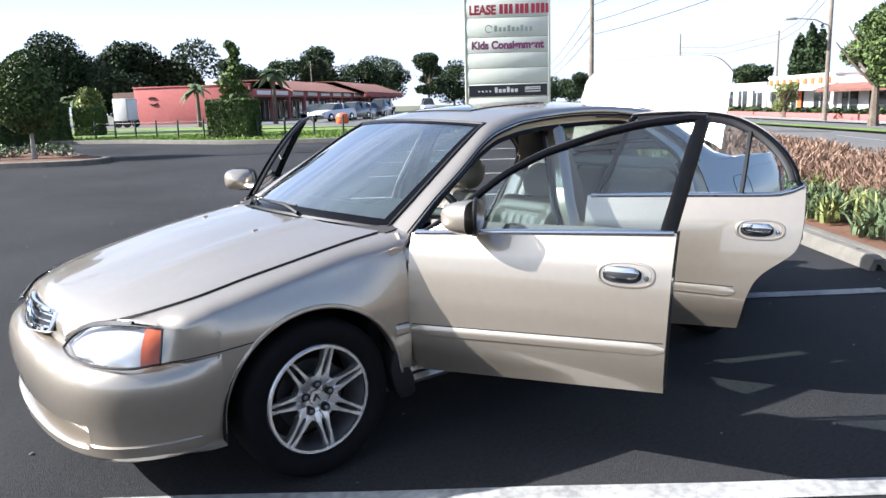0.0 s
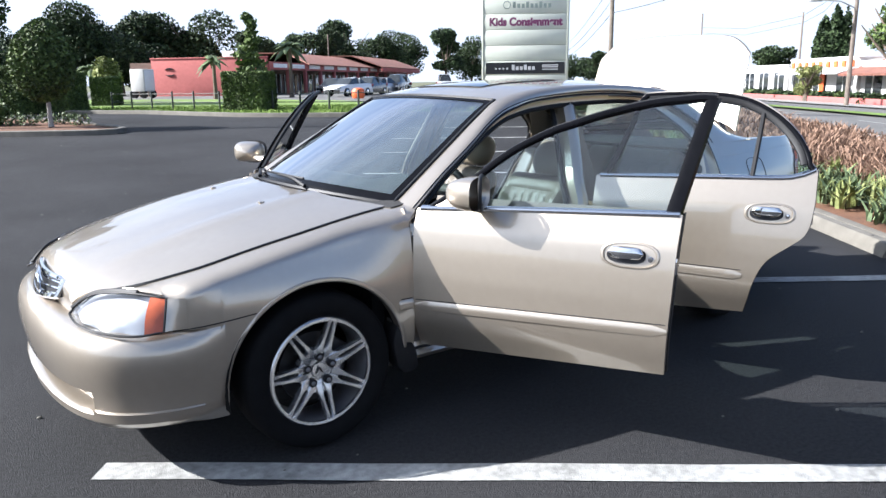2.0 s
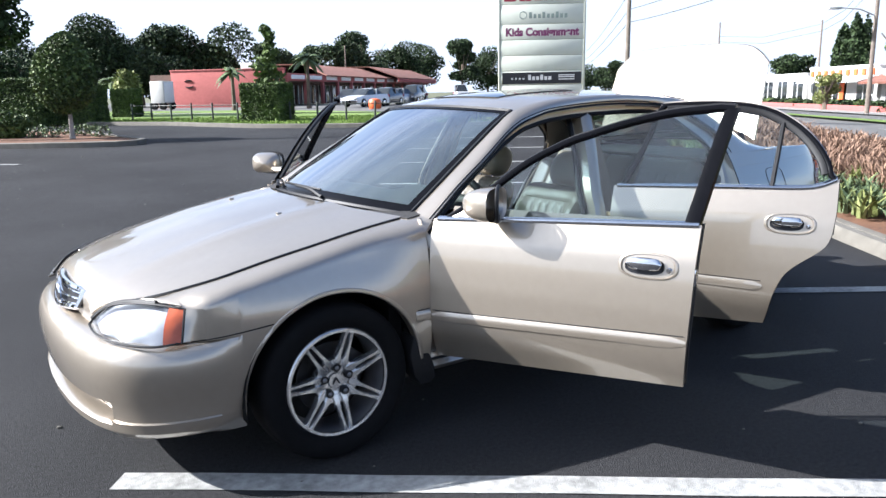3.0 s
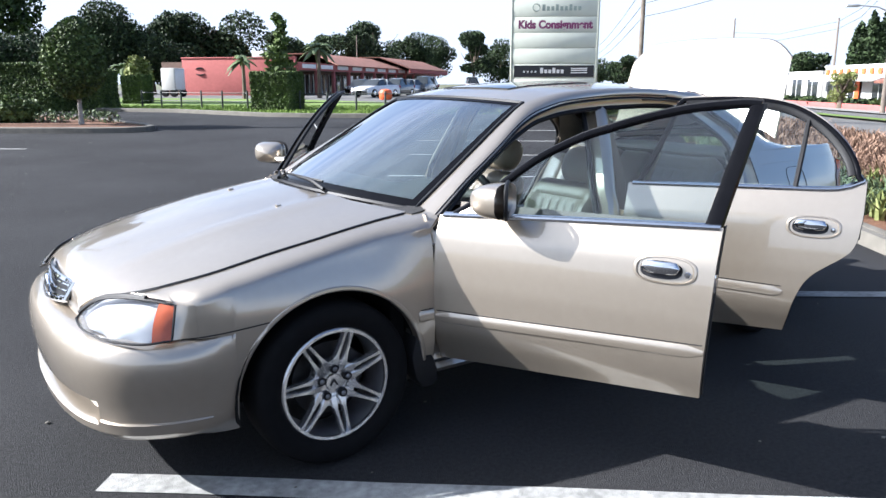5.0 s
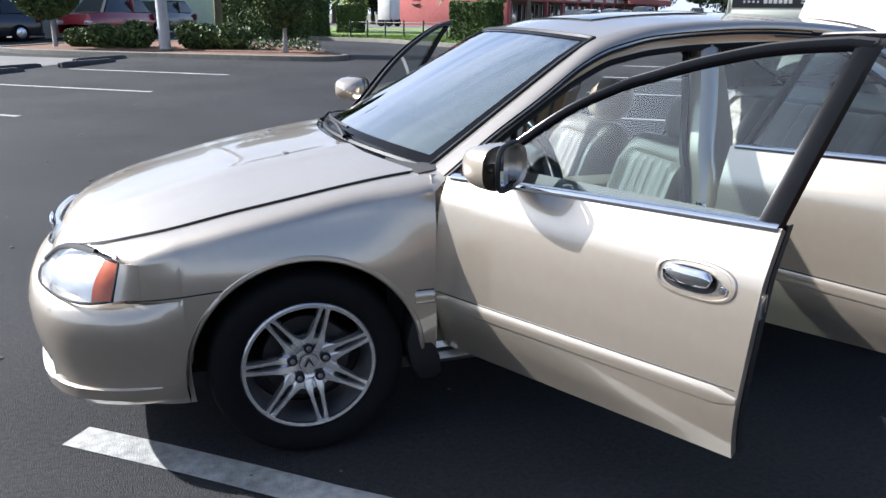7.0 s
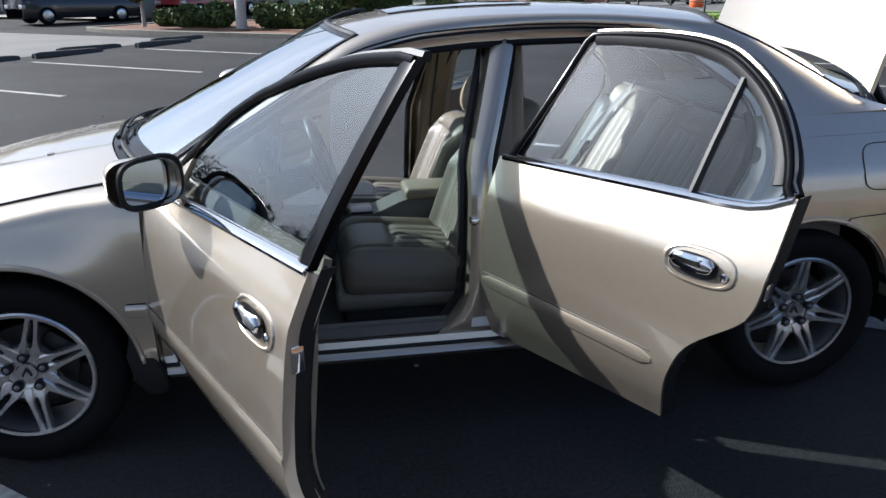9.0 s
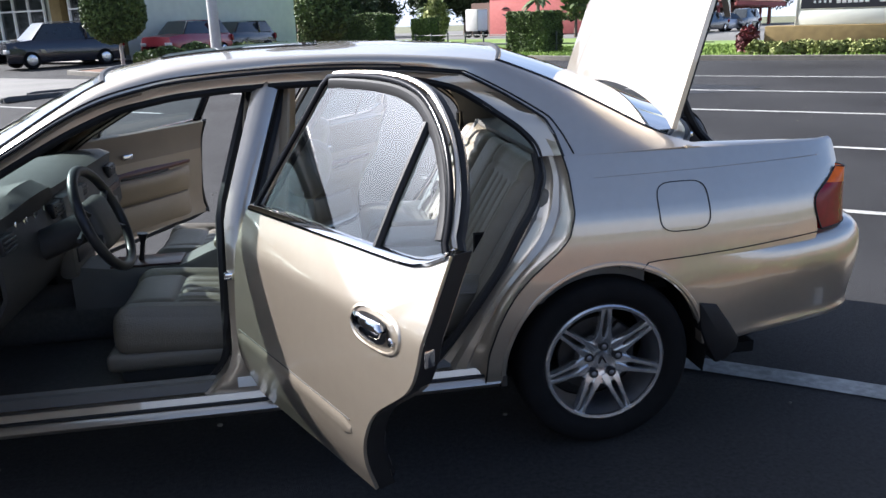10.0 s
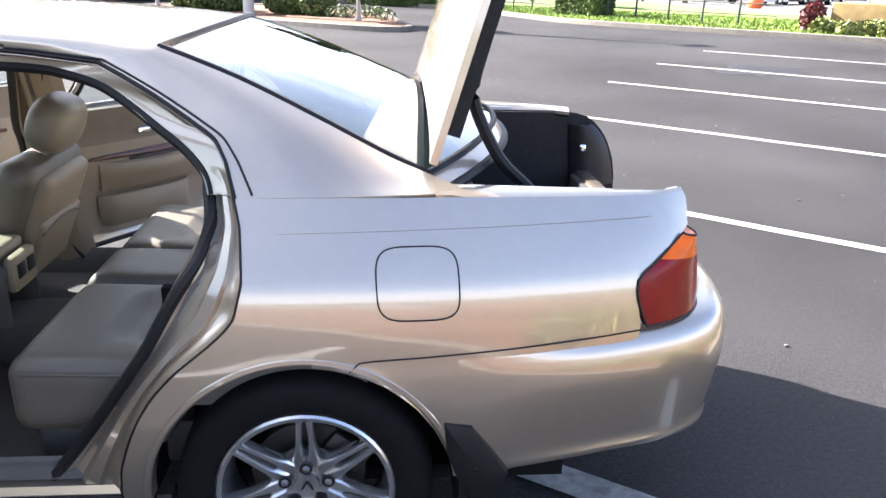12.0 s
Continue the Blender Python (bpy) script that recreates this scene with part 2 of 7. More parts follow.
def add_tube(bm, pts, r, n=8, closed=False, flat=1.0, up=(0, 0, 1)):
    """A tube round a line of points; r may be a list; flat squashes it across up."""
    pts = [Vector(p) for p in pts]
    rs = r if isinstance(r, (list, tuple)) else [r] * len(pts)
    rows = []
    for i, p in enumerate(pts):
        a = pts[(i - 1) % len(pts)] if closed or i else p
        b = pts[(i + 1) % len(pts)] if closed or i < len(pts) - 1 else p
        d = (b - a).normalized()
        s = d.cross(Vector(up))
        s = s.normalized() if s.length > 1e-4 else Vector((1, 0, 0))
        u = s.cross(d).normalized()
        rows.append([p + s * math.cos(2 * math.pi * k / n) * rs[i] + u * math.sin(2 * math.pi * k / n) * rs[i] * flat for k in range(n)])
    V = add_grid(bm, rows, close_u=closed, close_v=True)
    if not closed:
        for row in (V[0], V[-1]):
            try:
                bm.faces.new(row)
            except ValueError:
                pass
    return bm


def tube(*a, **k):
    return add_tube(bmesh.new(), *a, **k)


def add_lathe(bm, prof, n=32, m=None):
    """A turned form about the y axis from (radius, y) pairs."""
    rows = []
    for r, y in prof:
        rows.append([Vector((r * math.cos(2 * math.pi * k / n), y, r * math.sin(2 * math.pi * k / n))) for k in range(n)])
    if m is not None:
        rows = [[m @ p for p in row] for row in rows]
    return add_grid(bm, rows, close_v=True)


def curve_of(table, smooth=0.03, step=0.01):
    """A smoothed curve through (at, value) pairs, as a function."""
    xs, ys = np.array([t[0] for t in table], float), np.array([t[1] for t in table], float)
    g = np.arange(xs[0] - 1, xs[-1] + 1, step)
    lo, hi = (ys[1] - ys[0]) / (xs[1] - xs[0]), (ys[-1] - ys[-2]) / (xs[-1] - xs[-2])
    v = np.interp(g, xs, ys)
    v = np.where(g < xs[0], ys[0] + (g - xs[0]) * lo, v)
    v = np.where(g > xs[-1], ys[-1] + (g - xs[-1]) * hi, v)
    w = max(1, int(smooth / step))
    ker = np.ones(2 * w + 1) / (2 * w + 1)
    for _ in range(2):
        v = np.convolve(np.pad(v, w, mode="edge"), ker, mode="valid")
    return lambda x: float(np.interp(x, g, v))


def spline(pts, n):
    """n points spaced evenly along a smooth curve through pts."""
    P = [Vector(p) for p in pts]
    dense = []
    for i in range(len(P) - 1):
        a, b, c, d = P[max(i - 1, 0)], P[i], P[i + 1], P[min(i + 2, len(P) - 1)]
        for k in range(12):
            t = k / 12
            dense.append(0.5 * (2 * b + (c - a) * t + (2 * a - 5 * b + 4 * c - d) * t * t + (3 * b - a - 3 * c + d) * t ** 3))
    dense.append(P[-1])
    acc = [0.0]
    for i in range(1, len(dense)):
        acc.append(acc[-1] + (dense[i] - dense[i - 1]).length)
    out = []
    for k in range(n):
        s = acc[-1] * k / (n - 1)
        i = min(max(int(np.searchsorted(acc, s)) - 1, 0), len(dense) - 2)
        f = (s - acc[i]) / max(acc[i + 1] - acc[i], 1e-9)
        out.append(dense[i].lerp(dense[i + 1], f))
    return out


def lerp(a, b, t):
    return a + (b - a) * t


# ---- the lot ----
rise = curve_of([(-1000, 0), (0, 0), (6, 0.004), (8.2, 0.03), (11, 0.095), (13.7, 0.175), (15, 0.215), (16.5, 0.26), (20, 0.33), (24, 0.355), (30, 0.36), (2000, 0.36)], 1.0, 0.25)


dip = curve_of([(-2000, 0), (0, 0), (5.5, 0), (9, 0.10), (13, 0.26), (18, 0.46), (26, 0.72), (34, 0.80), (2000, 0.80)], 0.75, 0.25)


def lot(u, v, z=0.0):
    """A place in the lot: u along the painted lines, v across them."""
    return Vector((0.788 * u + 0.616 * v, -0.616 * u + 0.788 * v, z + rise(v) - dip(u)))


def lot_patch(name, u0, u1, v0, v1, z, mat, nu=1, nv=12, label="", category="", kind="structure", thick=0.0):
    P = [[lot(lerp(u0, u1, i / nu), lerp(v0, v1, j / nv), z) for j in range(nv + 1)] for i in range(nu + 1)]
    return tagged(part(name, sheet(P, thick, (0, 0, -1000)), mat), label, category, kind=kind)


P = [[lot(u, v, -0.03) for v in (-900, -60, -20, 0, 4, 6, 7, 8, 9, 10, 11, 12, 13, 14, 15, 16, 17, 18, 19, 20, 21, 22, 23, 24, 25, 27, 29, 32, 40, 80, 200, 500, 1600)] for u in (-1500, -200, -40, -10, 0, 5, 7, 9, 11, 13, 15, 18, 22, 26, 30, 34, 40, 200, 1500)]
tagged(part("ground", sheet(P), LAND), "flat green and brown land around the lot", "ground", kind="structure")
lot_patch("parking_lot", -70, 4.85, -60, 40.0, 0.0, ASPHALT, 10, 200, "dark sealed asphalt of a parking lot", "pavement")


# ---- the car ----
car = thing("car", "gold four-door sedan with all doors and boot lid open", "car")
half_w = curve_of([(-0.96, 0.40), (-0.86, 0.62), (-0.76, 0.70), (-0.6, 0.775), (-0.4, 0.838), (-0.2, 0.868), (0, 0.882), (0.4, 0.890), (1.5, 0.892), (2.5, 0.888), (2.9, 0.880), (3.2, 0.860), (3.5, 0.818), (3.66, 0.782), (3.78, 0.70), (3.88, 0.5)], 0.06)
inset = curve_of([(0.18, 0.07), (0.26, 0.040), (0.34, 0.014), (0.45, 0.003), (0.55, 0.0), (0.66, 0.004), (0.75, 0.012), (0.80, 0.018), (0.858, 0.027), (0.92, 0.054), (0.98, 0.082), (1.05, 0.114), (1.1, 0.139), (1.2, 0.193), (1.3, 0.250), (1.38, 0.300), (1.44, 0.34)], 0.010, 0.005)
# extra turn-under of the doors below the moulding
tuck = curve_of([(0.25, 0.066), (0.33, 0.050), (0.38, 0.036), (0.44, 0.016), (0.50, 0.003), (0.54, 0.0), (1.5, 0.0)], 0.015, 0.005)
ARCH = 0.372
HUB_F, HUB_R, HUB_Z = 0.0, 2.746, 0.322


def side(x, z):
    return half_w(x) - inset(z)


def on_side(s, x, z, out=0.0):
    return Vector((x, s * (side(x, z) + out), z))


def arch_z(x, hub):
    d = ARCH * ARCH - (x - hub) ** 2
    return HUB_Z + math.sqrt(d) if d > 0 else 0.0


def row_patch(s, zs, front, rear, nx, out=0.0):
    """A patch of the body's side: rows at zs between front(z) and rear(z)."""
    return [[on_side(s, lerp(front(z), rear(z), k / nx), z, out) for k in range(nx + 1)] for z in zs]


hood_line = curve_of([(-0.86, 0.66), (-0.59, 0.735), (-0.19, 0.825), (0.1, 0.880), (0.27, 0.908), (0.46, 0.930)], 0.05)
hood_edge_y = curve_of([(-0.92, 0.28), (-0.82, 0.37), (-0.75, 0.46), (-0.68, 0.55), (-0.60, 0.632), (-0.4, 0.70), (0.0, 0.725), (0.46, 0.725)], 0.04)
hood_crown = curve_of([(-0.88, 0.045), (-0.6, 0.065), (-0.2, 0.075), (0.45, 0.06)], 0.05)


def hood_z(x, y):
    q = min(1.0, abs(y) / hood_edge_y(x))
    return hood_line(x) + hood_crown(x) * (1 - q * q) + 0.010 * math.exp(-((abs(y) - 0.36) / 0.05) ** 2) * min(1, (x + 0.9) * 2.0)


door_cut = 0.432
belt = curve_of([(0.40, 0.928), (0.9, 0.952), (1.5, 0.975), (2.1, 0.990), (2.33, 0.995), (2.40, 1.000), (2.44, 1.010), (2.47, 1.026), (2.49, 1.038), (2.64, 1.04)], 0.015)
open_rear = curve_of([(0.26, 2.296), (0.36, 2.30), (0.42, 2.308), (0.5, 2.335), (0.56, 2.362), (0.62, 2.400), (0.68, 2.455), (0.72, 2.505), (0.76, 2.552), (0.80, 2.590), (0.88, 2.611), (1.0, 2.606), (1.06, 2.592), (1.10, 2.580), (1.13, 2.572), (1.183, 2.545), (1.227, 2.478), (1.27, 2.408), (1.31, 2.335), (1.343, 2.266)], 0.010, 0.004)
# inner edge of the rear opening, behind the painted jamb
jamb_rear = curve_of([(0.26, 2.08), (0.36, 2.14), (0.42, 2.19), (0.5, 2.25), (0.6, 2.322), (0.7, 2.392), (0.78, 2.436), (0.833, 2.467), (0.903, 2.515), (0.984, 2.545), (1.066, 2.538)], 0.012, 0.004)
rail_inner = curve_of([(0.44, 0.84), (0.60, 0.954), (0.705, 1.026), (0.889, 1.13), (1.018, 1.20), (1.164, 1.262), (1.339, 1.296), (1.516, 1.312), (1.70, 1.32), (1.98, 1.325), (2.12, 1.321), (2.2, 1.312)], 0.03)
rail_open = curve_of([(0.42, 0.885), (0.478, 0.922), (0.661, 1.041), (0.855, 1.146), (1.022, 1.246), (1.139, 1.296), (1.319, 1.338), (1.5, 1.354), (1.694, 1.364), (1.888, 1.366), (2.137, 1.356), (2.278, 1.335)], 0.04)


def fender(s):
    """Front wing: from the bumper seam past the wheel arch to the door, folded over to the hood line."""
    xs = [-0.565, -0.54, -0.515, -0.49, -0.46, -0.43, -0.40, -0.385] + [-ARCH * math.cos(math.pi * k / 22) for k in range(23)] + [0.385, 0.40, 0.423]

    def lo(x):
        if abs(x) < ARCH - 1e-6:
            return max(arch_z(x, HUB_F), 0.30)
        return 0.30 if x > 0 else 0.588

    rows = []
    for x in xs:
        zl, zh = lo(x), hood_line(x) - 0.05
        a = [on_side(s, x, lerp(zl, zh, k / 10), -0.035 * min(1, max(0, (-0.505 - x) / 0.02))) for k in range(11)]
        for q in a:
            lean = min(1, max(0, (q.z - 0.64) / 0.20)) * min(1, max(0, (0.41 - x) / 0.22)) * min(1, max(0, (x + 0.50) / 0.15))
            q.y -= s * 0.026 * lean * lean * (3 - 2 * lean)
        e = Vector((x, s * hood_edge_y(x), hood_line(x)))
        p = a[-1]
        c = Vector((x, s * (abs(p.y) - 0.012), hood_line(x) - 0.006))
        arc = [(1 - t) ** 2 * p + 2 * t * (1 - t) * c + t * t * e for t in (k / 8 for k in range(1, 9))]
        rows.append(a + arc)
    ob = part("front_wing", sheet(rows, 0.012, (0, 0, 0.3)), PAINT, car)
    return ob


for s in (-1, 1):
    fender(s)

# hood
xs = [-0.790, -0.782, -0.77, -0.745, -0.71, -0.65] + [lerp(-0.58, 0.40, k / 16) for k in range(17)]
rows = []
for x in xs:
    he = hood_edge_y(x) - 0.006
    row = []
    for k in range(-14, 15):
        y = he * k / 14
        cx = x
        if x > 0.1:
            cx = x - (x - 0.1) / 0.30 * 0.20 * (1 - (y / he) ** 2)
        drop = 0.035 * max(0.0, (-0.73 - x) / 0.06) ** 2
        row.append((cx, y, hood_z(cx, y) + 0.004 - drop))
    rows.append(row)
rows.insert(0, [(-0.806 + 0.03 * (p[1] / 0.42) ** 2, p[1], 0.60) for p in rows[0]])
for s in (-1, 1):
    part("bonnet_gap", tube([(x, s * (hood_edge_y(x) - 0.001), hood_line(x) - 0.001) for x in (lerp(-0.66, 0.38, k / 24) for k in range(25))], 0.0085, 6), BLACK, car)
part("bonnet", sheet(rows, 0.014, (0, 0, 0)), PAINT, car)

# front bumper: a skin wrapped round the nose
nose = [(-0.372, 0.843), (-0.50, 0.818), (-0.64, 0.775), (-0.755, 0.695), (-0.835, 0.55), (-0.88, 0.35), (-0.899, 0.12), (-0.901, 0)]
nose = spline([(x, -y, 0) for x, y in nose], 26)
nose = nose + [Vector((p.x, -p.y, 0)) for p in nose[-2::-1]]
prof = [(0.185, -0.065), (0.20, -0.028), (0.225, -0.006), (0.25, -0.004), (0.262, -0.020), (0.30, -0.030), (0.345, -0.028), (0.37, -0.006), (0.42, 0.004), (0.47, 0.010), (0.52, 0.008), (0.555, -0.004), (0.575, -0.020), (0.588, -0.055), (0.594, -0.11)]
rows = []
for i, p in enumerate(nose):
    a, b = nose[max(i - 1, 0)], nose[min(i + 1, len(nose) - 1)]
    d = (b - a).normalized()
    n = Vector((d.y, -d.x, 0))
    if n.dot(Vector((-1, 0, 0))) < 0 and abs(p.x + 0.88) < 0.3 or n.dot(p - Vector((0.2, 0, 0))) < 0:
        n = -n
    mid = max(0.0, 1 - abs(p.y) / 0.62)
    row = []
    for z, o in prof:
        recess = -0.05 * (1 if 0.29 < z < 0.36 and abs(p.y) < 0.60 else 0)
        if 0.255 < z < 0.36 and abs(p.y) > 0.62:
            recess += 0.018
        tail = 1.0 if p.x < -0.5 else 0.25 + 0.75 * (-0.372 - p.x) / 0.128
        zz = z + (0.015 * mid if z > 0.55 else 0) + (0.034 if z < 0.3 else 0)
        q = (o if o > -0.03 else o * tail) + recess
        q = lerp(-inset(zz), q, min(1.0, (-0.372 - p.x) / 0.16)) if p.x > -0.6 else q
        row.append(p + n * q + Vector((0, 0, zz)))
    rows.append(row)
bumper = part("front_bumper", sheet(rows, 0.006, (0.2, 0, 0.4)), PAINT, car)
inlet = [[r[6].lerp(r[7], q) + Vector((-0.012, 0, 0)) for q in (-0.75, -0.2, 0.35)] for r in rows if abs(r[6].y) < 0.56]
part("air_inlet", sheet(inlet, 0.01, (0.2, 0, 0.4)), BLACK, bumper, "black lower air inlet")
for s in (-1, 1):
    end = row_patch(s, [lerp(0.325, 0.604, k / 14) for k in range(15)], lambda z: -0.385, lambda z: -math.sqrt(max(1e-6, ARCH * ARCH - (z - HUB_Z) ** 2)), 6, 0.0012)
    part("bumper_end", sheet(end, 0.006, (0.2, 0, 0.4)), PAINT, bumper)
    line_ = [on_side(s, x, z, 0.0008 - 0.008 * max(0, (-0.47 - x) / 0.06)) for x, z in ((-0.54, 0.588), (-0.46, 0.594), (-0.36, 0.604), (-0.255, 0.616))]
    part("seam", tube(spline(line_, 14), 0.0024, 5), BLACK, bumper)

# grille with a frame and slats
rows = []
for k in range(-10, 11):
    y = 0.235 * k / 10
    f = 1 - (k / 10) ** 2
    rows.append([(-0.832 + 0.035 * (k / 10) ** 2, y, 0.605 + 0.03 * abs(k / 10)), (-0.800 + 0.03 * (k / 10) ** 2, y, 0.700)])
grille = part("grille", sheet(rows, 0.02, (0.5, 0, 0.6)), PLASTIC, car, "black grille in a chrome frame")
for q in (0.2, 0.5, 0.8):
    pts = [Vector(r[0]).lerp(Vector(r[1]), q) + Vector((-0.008, 0, 0)) for r in rows]
    part("slat", tube(pts, 0.006, 6), CHROME, grille)
ring = [Vector(r[0]) for r in rows] + [Vector(r[1]) for r in reversed(rows)]
part("frame", tube([p + Vector((-0.012, 0, 0.004)) for p in ring], 0.011, 6, closed=True), CHROME, grille)
bm = bmesh.new()
add_lathe(bm, [(0.0, -0.010), (0.038, -0.010), (0.044, -0.004), (0.044, 0.0)], 24, pose(-0.838, 0, 0.655, 0, 0, 90) @ pose(0, 0, 0, 0, 0, 180))
part("badge", bm, CHROME, grille, "oval chrome badge")


def headlight(s):
    """A wrap-round lamp: a bright bowl, a clear lens and an amber corner."""
    top = spline([(-0.795, s * 0.455, 0.640), (-0.735, s * 0.50, 0.692), (-0.67, s * 0.575, 0.708), (-0.61, s * 0.672, 0.713), (-0.545, s * 0.764, 0.706)], 22)
    low = spline([(-0.812, s * 0.47, 0.630), (-0.800, s * 0.56, 0.608), (-0.742, s * 0.668, 0.592), (-0.66, s * 0.756, 0.587), (-0.574, s * 0.798, 0.596)], 22)
    bowl, lens, amber = [], [], []
    for i, (t, l) in enumerate(zip(top, low)):
        d = Vector((-0.75, s * 0.6, 0.15))
        edge = math.sin(math.pi * i / 21) ** 0.5
        row = [t.lerp(l, k / 8) + d * 0.028 * math.sin(math.pi * min(1, 0.12 + k / 8 * 0.8)) * edge for k in range(9)]
        if i <= 18:
            lens.append(row)
            bowl.append([p - d * (0.035 + 0.006 * math.sin(k * 1.3 + i * 0.55) ** 2) for k, p in enumerate(row)])
        if i >= 18:
            amber.append(row)
    lamp = part("headlamp", sheet(bowl, 0.01, (0.3, 0, 0.6)), REFLECTOR, car, "clear headlamp with an amber corner")
    part("lens", sheet(lens, 0.004, (0.3, 0, 0.6)), LENS, lamp)
    part("turn_signal", sheet(amber, 0.012, (0.3, 0, 0.6)), AMBER, lamp, "amber corner lens")
    seal = [r[0] for r in lens + amber[1:]] + [r[-1] for r in reversed(lens + amber[1:])]
    part("seal", tube(seal, 0.0045, 6, closed=True), BLACK, lamp)
    part("bonnet_seal", tube([t + Vector((-0.002, 0, 0.006)) for t in top[:16]], 0.009, 6), BLACK, lamp)
    # painted tip of the wing over the lamp, and the dark housing behind it
    tip = []
    for t in top[10:21]:
        e = Vector((t.x, s * (hood_edge_y(t.x) + 0.003), hood_line(t.x) - 0.002))
        a = t + Vector((0.004, 0, 0.008))
        tip.append([a, a.lerp(e, 0.33) + Vector((0, 0, 0.006)), a.lerp(e, 0.66) + Vector((0, 0, 0.004)), e, e + Vector((0.0, -s * 0.01, -0.03))])
    part("wing_tip", sheet(tip, 0.006, (0, 0, 0.3)), PAINT, car)
    back = [[p + Vector((0.075, -s * 0.045, dz)) for p, dz in ((t, -0.012), (t.lerp(l, 0.5), 0.0), (l, -0.03))] for t, l in zip(top, low)]
    fillet = [[on_side(s, lerp(p.x, -0.490, q), p.z, 0.001) + (p - on_side(s, p.x, p.z, 0.0)) * (1 - q) ** 2 for q in (0.05, 0.2, 0.35, 0.5, 0.65, 0.8, 1.0)] for p in amber[-1]]
    part("wing_corner", sheet(fillet, 0.006, (0, 0, 0.5)), PAINT, car)
    part("lamp_housing", sheet(back, 0.01, (0.3, 0, 0.6)), UNDER, car)


for s in (-1, 1):
    headlight(s)

# windscreen, roof and rails
A_edge = [(0.455, 0.70, 0.925), (0.62, 0.675, 1.035), (0.80, 0.640, 1.150), (1.0, 0.600, 1.275), (1.13, 0.575, 1.345)]
R_edge = [(1.13, 0.575, 1.345), (1.3, 0.572, 1.385), (1.5, 0.575, 1.405), (1.75, 0.58, 1.412), (2.0, 0.585, 1.408), (2.25, 0.59, 1.392), (2.42, 0.592, 1.372)]
rear_edge = [(2.42, 0.592, 1.372), (2.6, 0.60, 1.302), (2.8, 0.612, 1.205), (2.95, 0.622, 1.128), (3.05, 0.628, 1.085)]


def across(edge, bow_x, bow_z, n, m=20, inset_y=0.0):
    """A sheet from an edge on one side to its mirror, bowed along x and z."""
    E = spline(edge, n)
    rows = []
    for i, e in enumerate(E):
        f = i / (n - 1)
        bx, bz = (lerp(b[0], b[1], f) for b in (bow_x, bow_z))
        rows.append([(e.x + bx * (1 - (k / m * 2 - 1) ** 2), (e.y - inset_y) * (k / m * 2 - 1), e.z + bz * (1 - (k / m * 2 - 1) ** 2)) for k in range(m + 1)])
    return rows


screen = part("windscreen", sheet(across(A_edge, (-0.22, -0.085), (0.042, 0.022), 14, 24, 0.012), 0.005, (1.5, 0, 0.8)), SHIELD, car)
rows = across(A_edge, (-0.22, -0.085), (0.042, 0.022), 14, 24, 0.012)
ring = [Vector(r[0]) for r in rows] + [Vector(p) for p in rows[-1][1:-1]] + [Vector(r[-1]) for r in reversed(rows)] + [Vector(p) for p in reversed(rows[0][1:-1])]
part("screen_seal", tube(ring, 0.011, 6, closed=True), BLACK, car)
def lifted(rs, h):
    return [[Vector(p) + Vector((-0.55 * h, 0, 0.83 * h)) for p in r] for r in rs]


fine = across(A_edge, (-0.22, -0.085), (0.042, 0.022), 60, 72, 0.012)
part("screen_border", sheet(lifted(fine[:5], 0.003), 0.002, (1.5, 0, 0.8)), GLOSS, screen, "black painted border of the glass")
part("screen_border", sheet(lifted(fine[57:], 0.003), 0.002, (1.5, 0, 0.8)), GLOSS, screen)
for a, b in ((0, 3), (70, 73)):
    part("screen_border", sheet(lifted([r[a:b] for r in fine[4:58]], 0.003), 0.002, (1.5, 0, 0.8)), GLOSS, screen)
roof_rows = across(R_edge, (-0.085, 0.10), (0.022, 0.040), 22, 20)
roof = part("roof", sheet(roof_rows, 0.012, (1.7, 0, 0.5)), PAINT, car)
sr = [[Vector(roof_rows[i][j]) + Vector((0, 0, 0.004)) for j in range(5, 16)] for i in range(3, 12)]
part("sunroof", sheet(sr, 0.003, (1.7, 0, 0)), material("dark_sunroof_glass", (0.02, 0.024, 0.03), 0.03, 0, 0.1, 10, coat=0.5), roof, "dark glass sunroof panel")
ring = sr[0] + [r[-1] for r in sr[1:]] + sr[-1][-2::-1] + [r[0] for r in reversed(sr[1:-1])]
part("sunroof_seal", tube(ring, 0.0016, 5, closed=True), BLACK, roof)
part("rear_window", sheet(across(rear_edge, (0.10, 0.24), (0.040, 0.05), 12, 24, 0.012), 0.005, (1.5, 0, 0.8)), SHIELD, car)
rows = across(rear_edge, (0.10, 0.24), (0.040, 0.05), 12, 24, 0.012)
ring = [Vector(r[0]) for r in rows] + [Vector(p) for p in rows[-1][1:-1]] + [Vector(r[-1]) for r in reversed(rows)] + [Vector(p) for p in reversed(rows[0][1:-1])]
part("rear_seal", tube(ring, 0.010, 6, closed=True), BLACK, car)


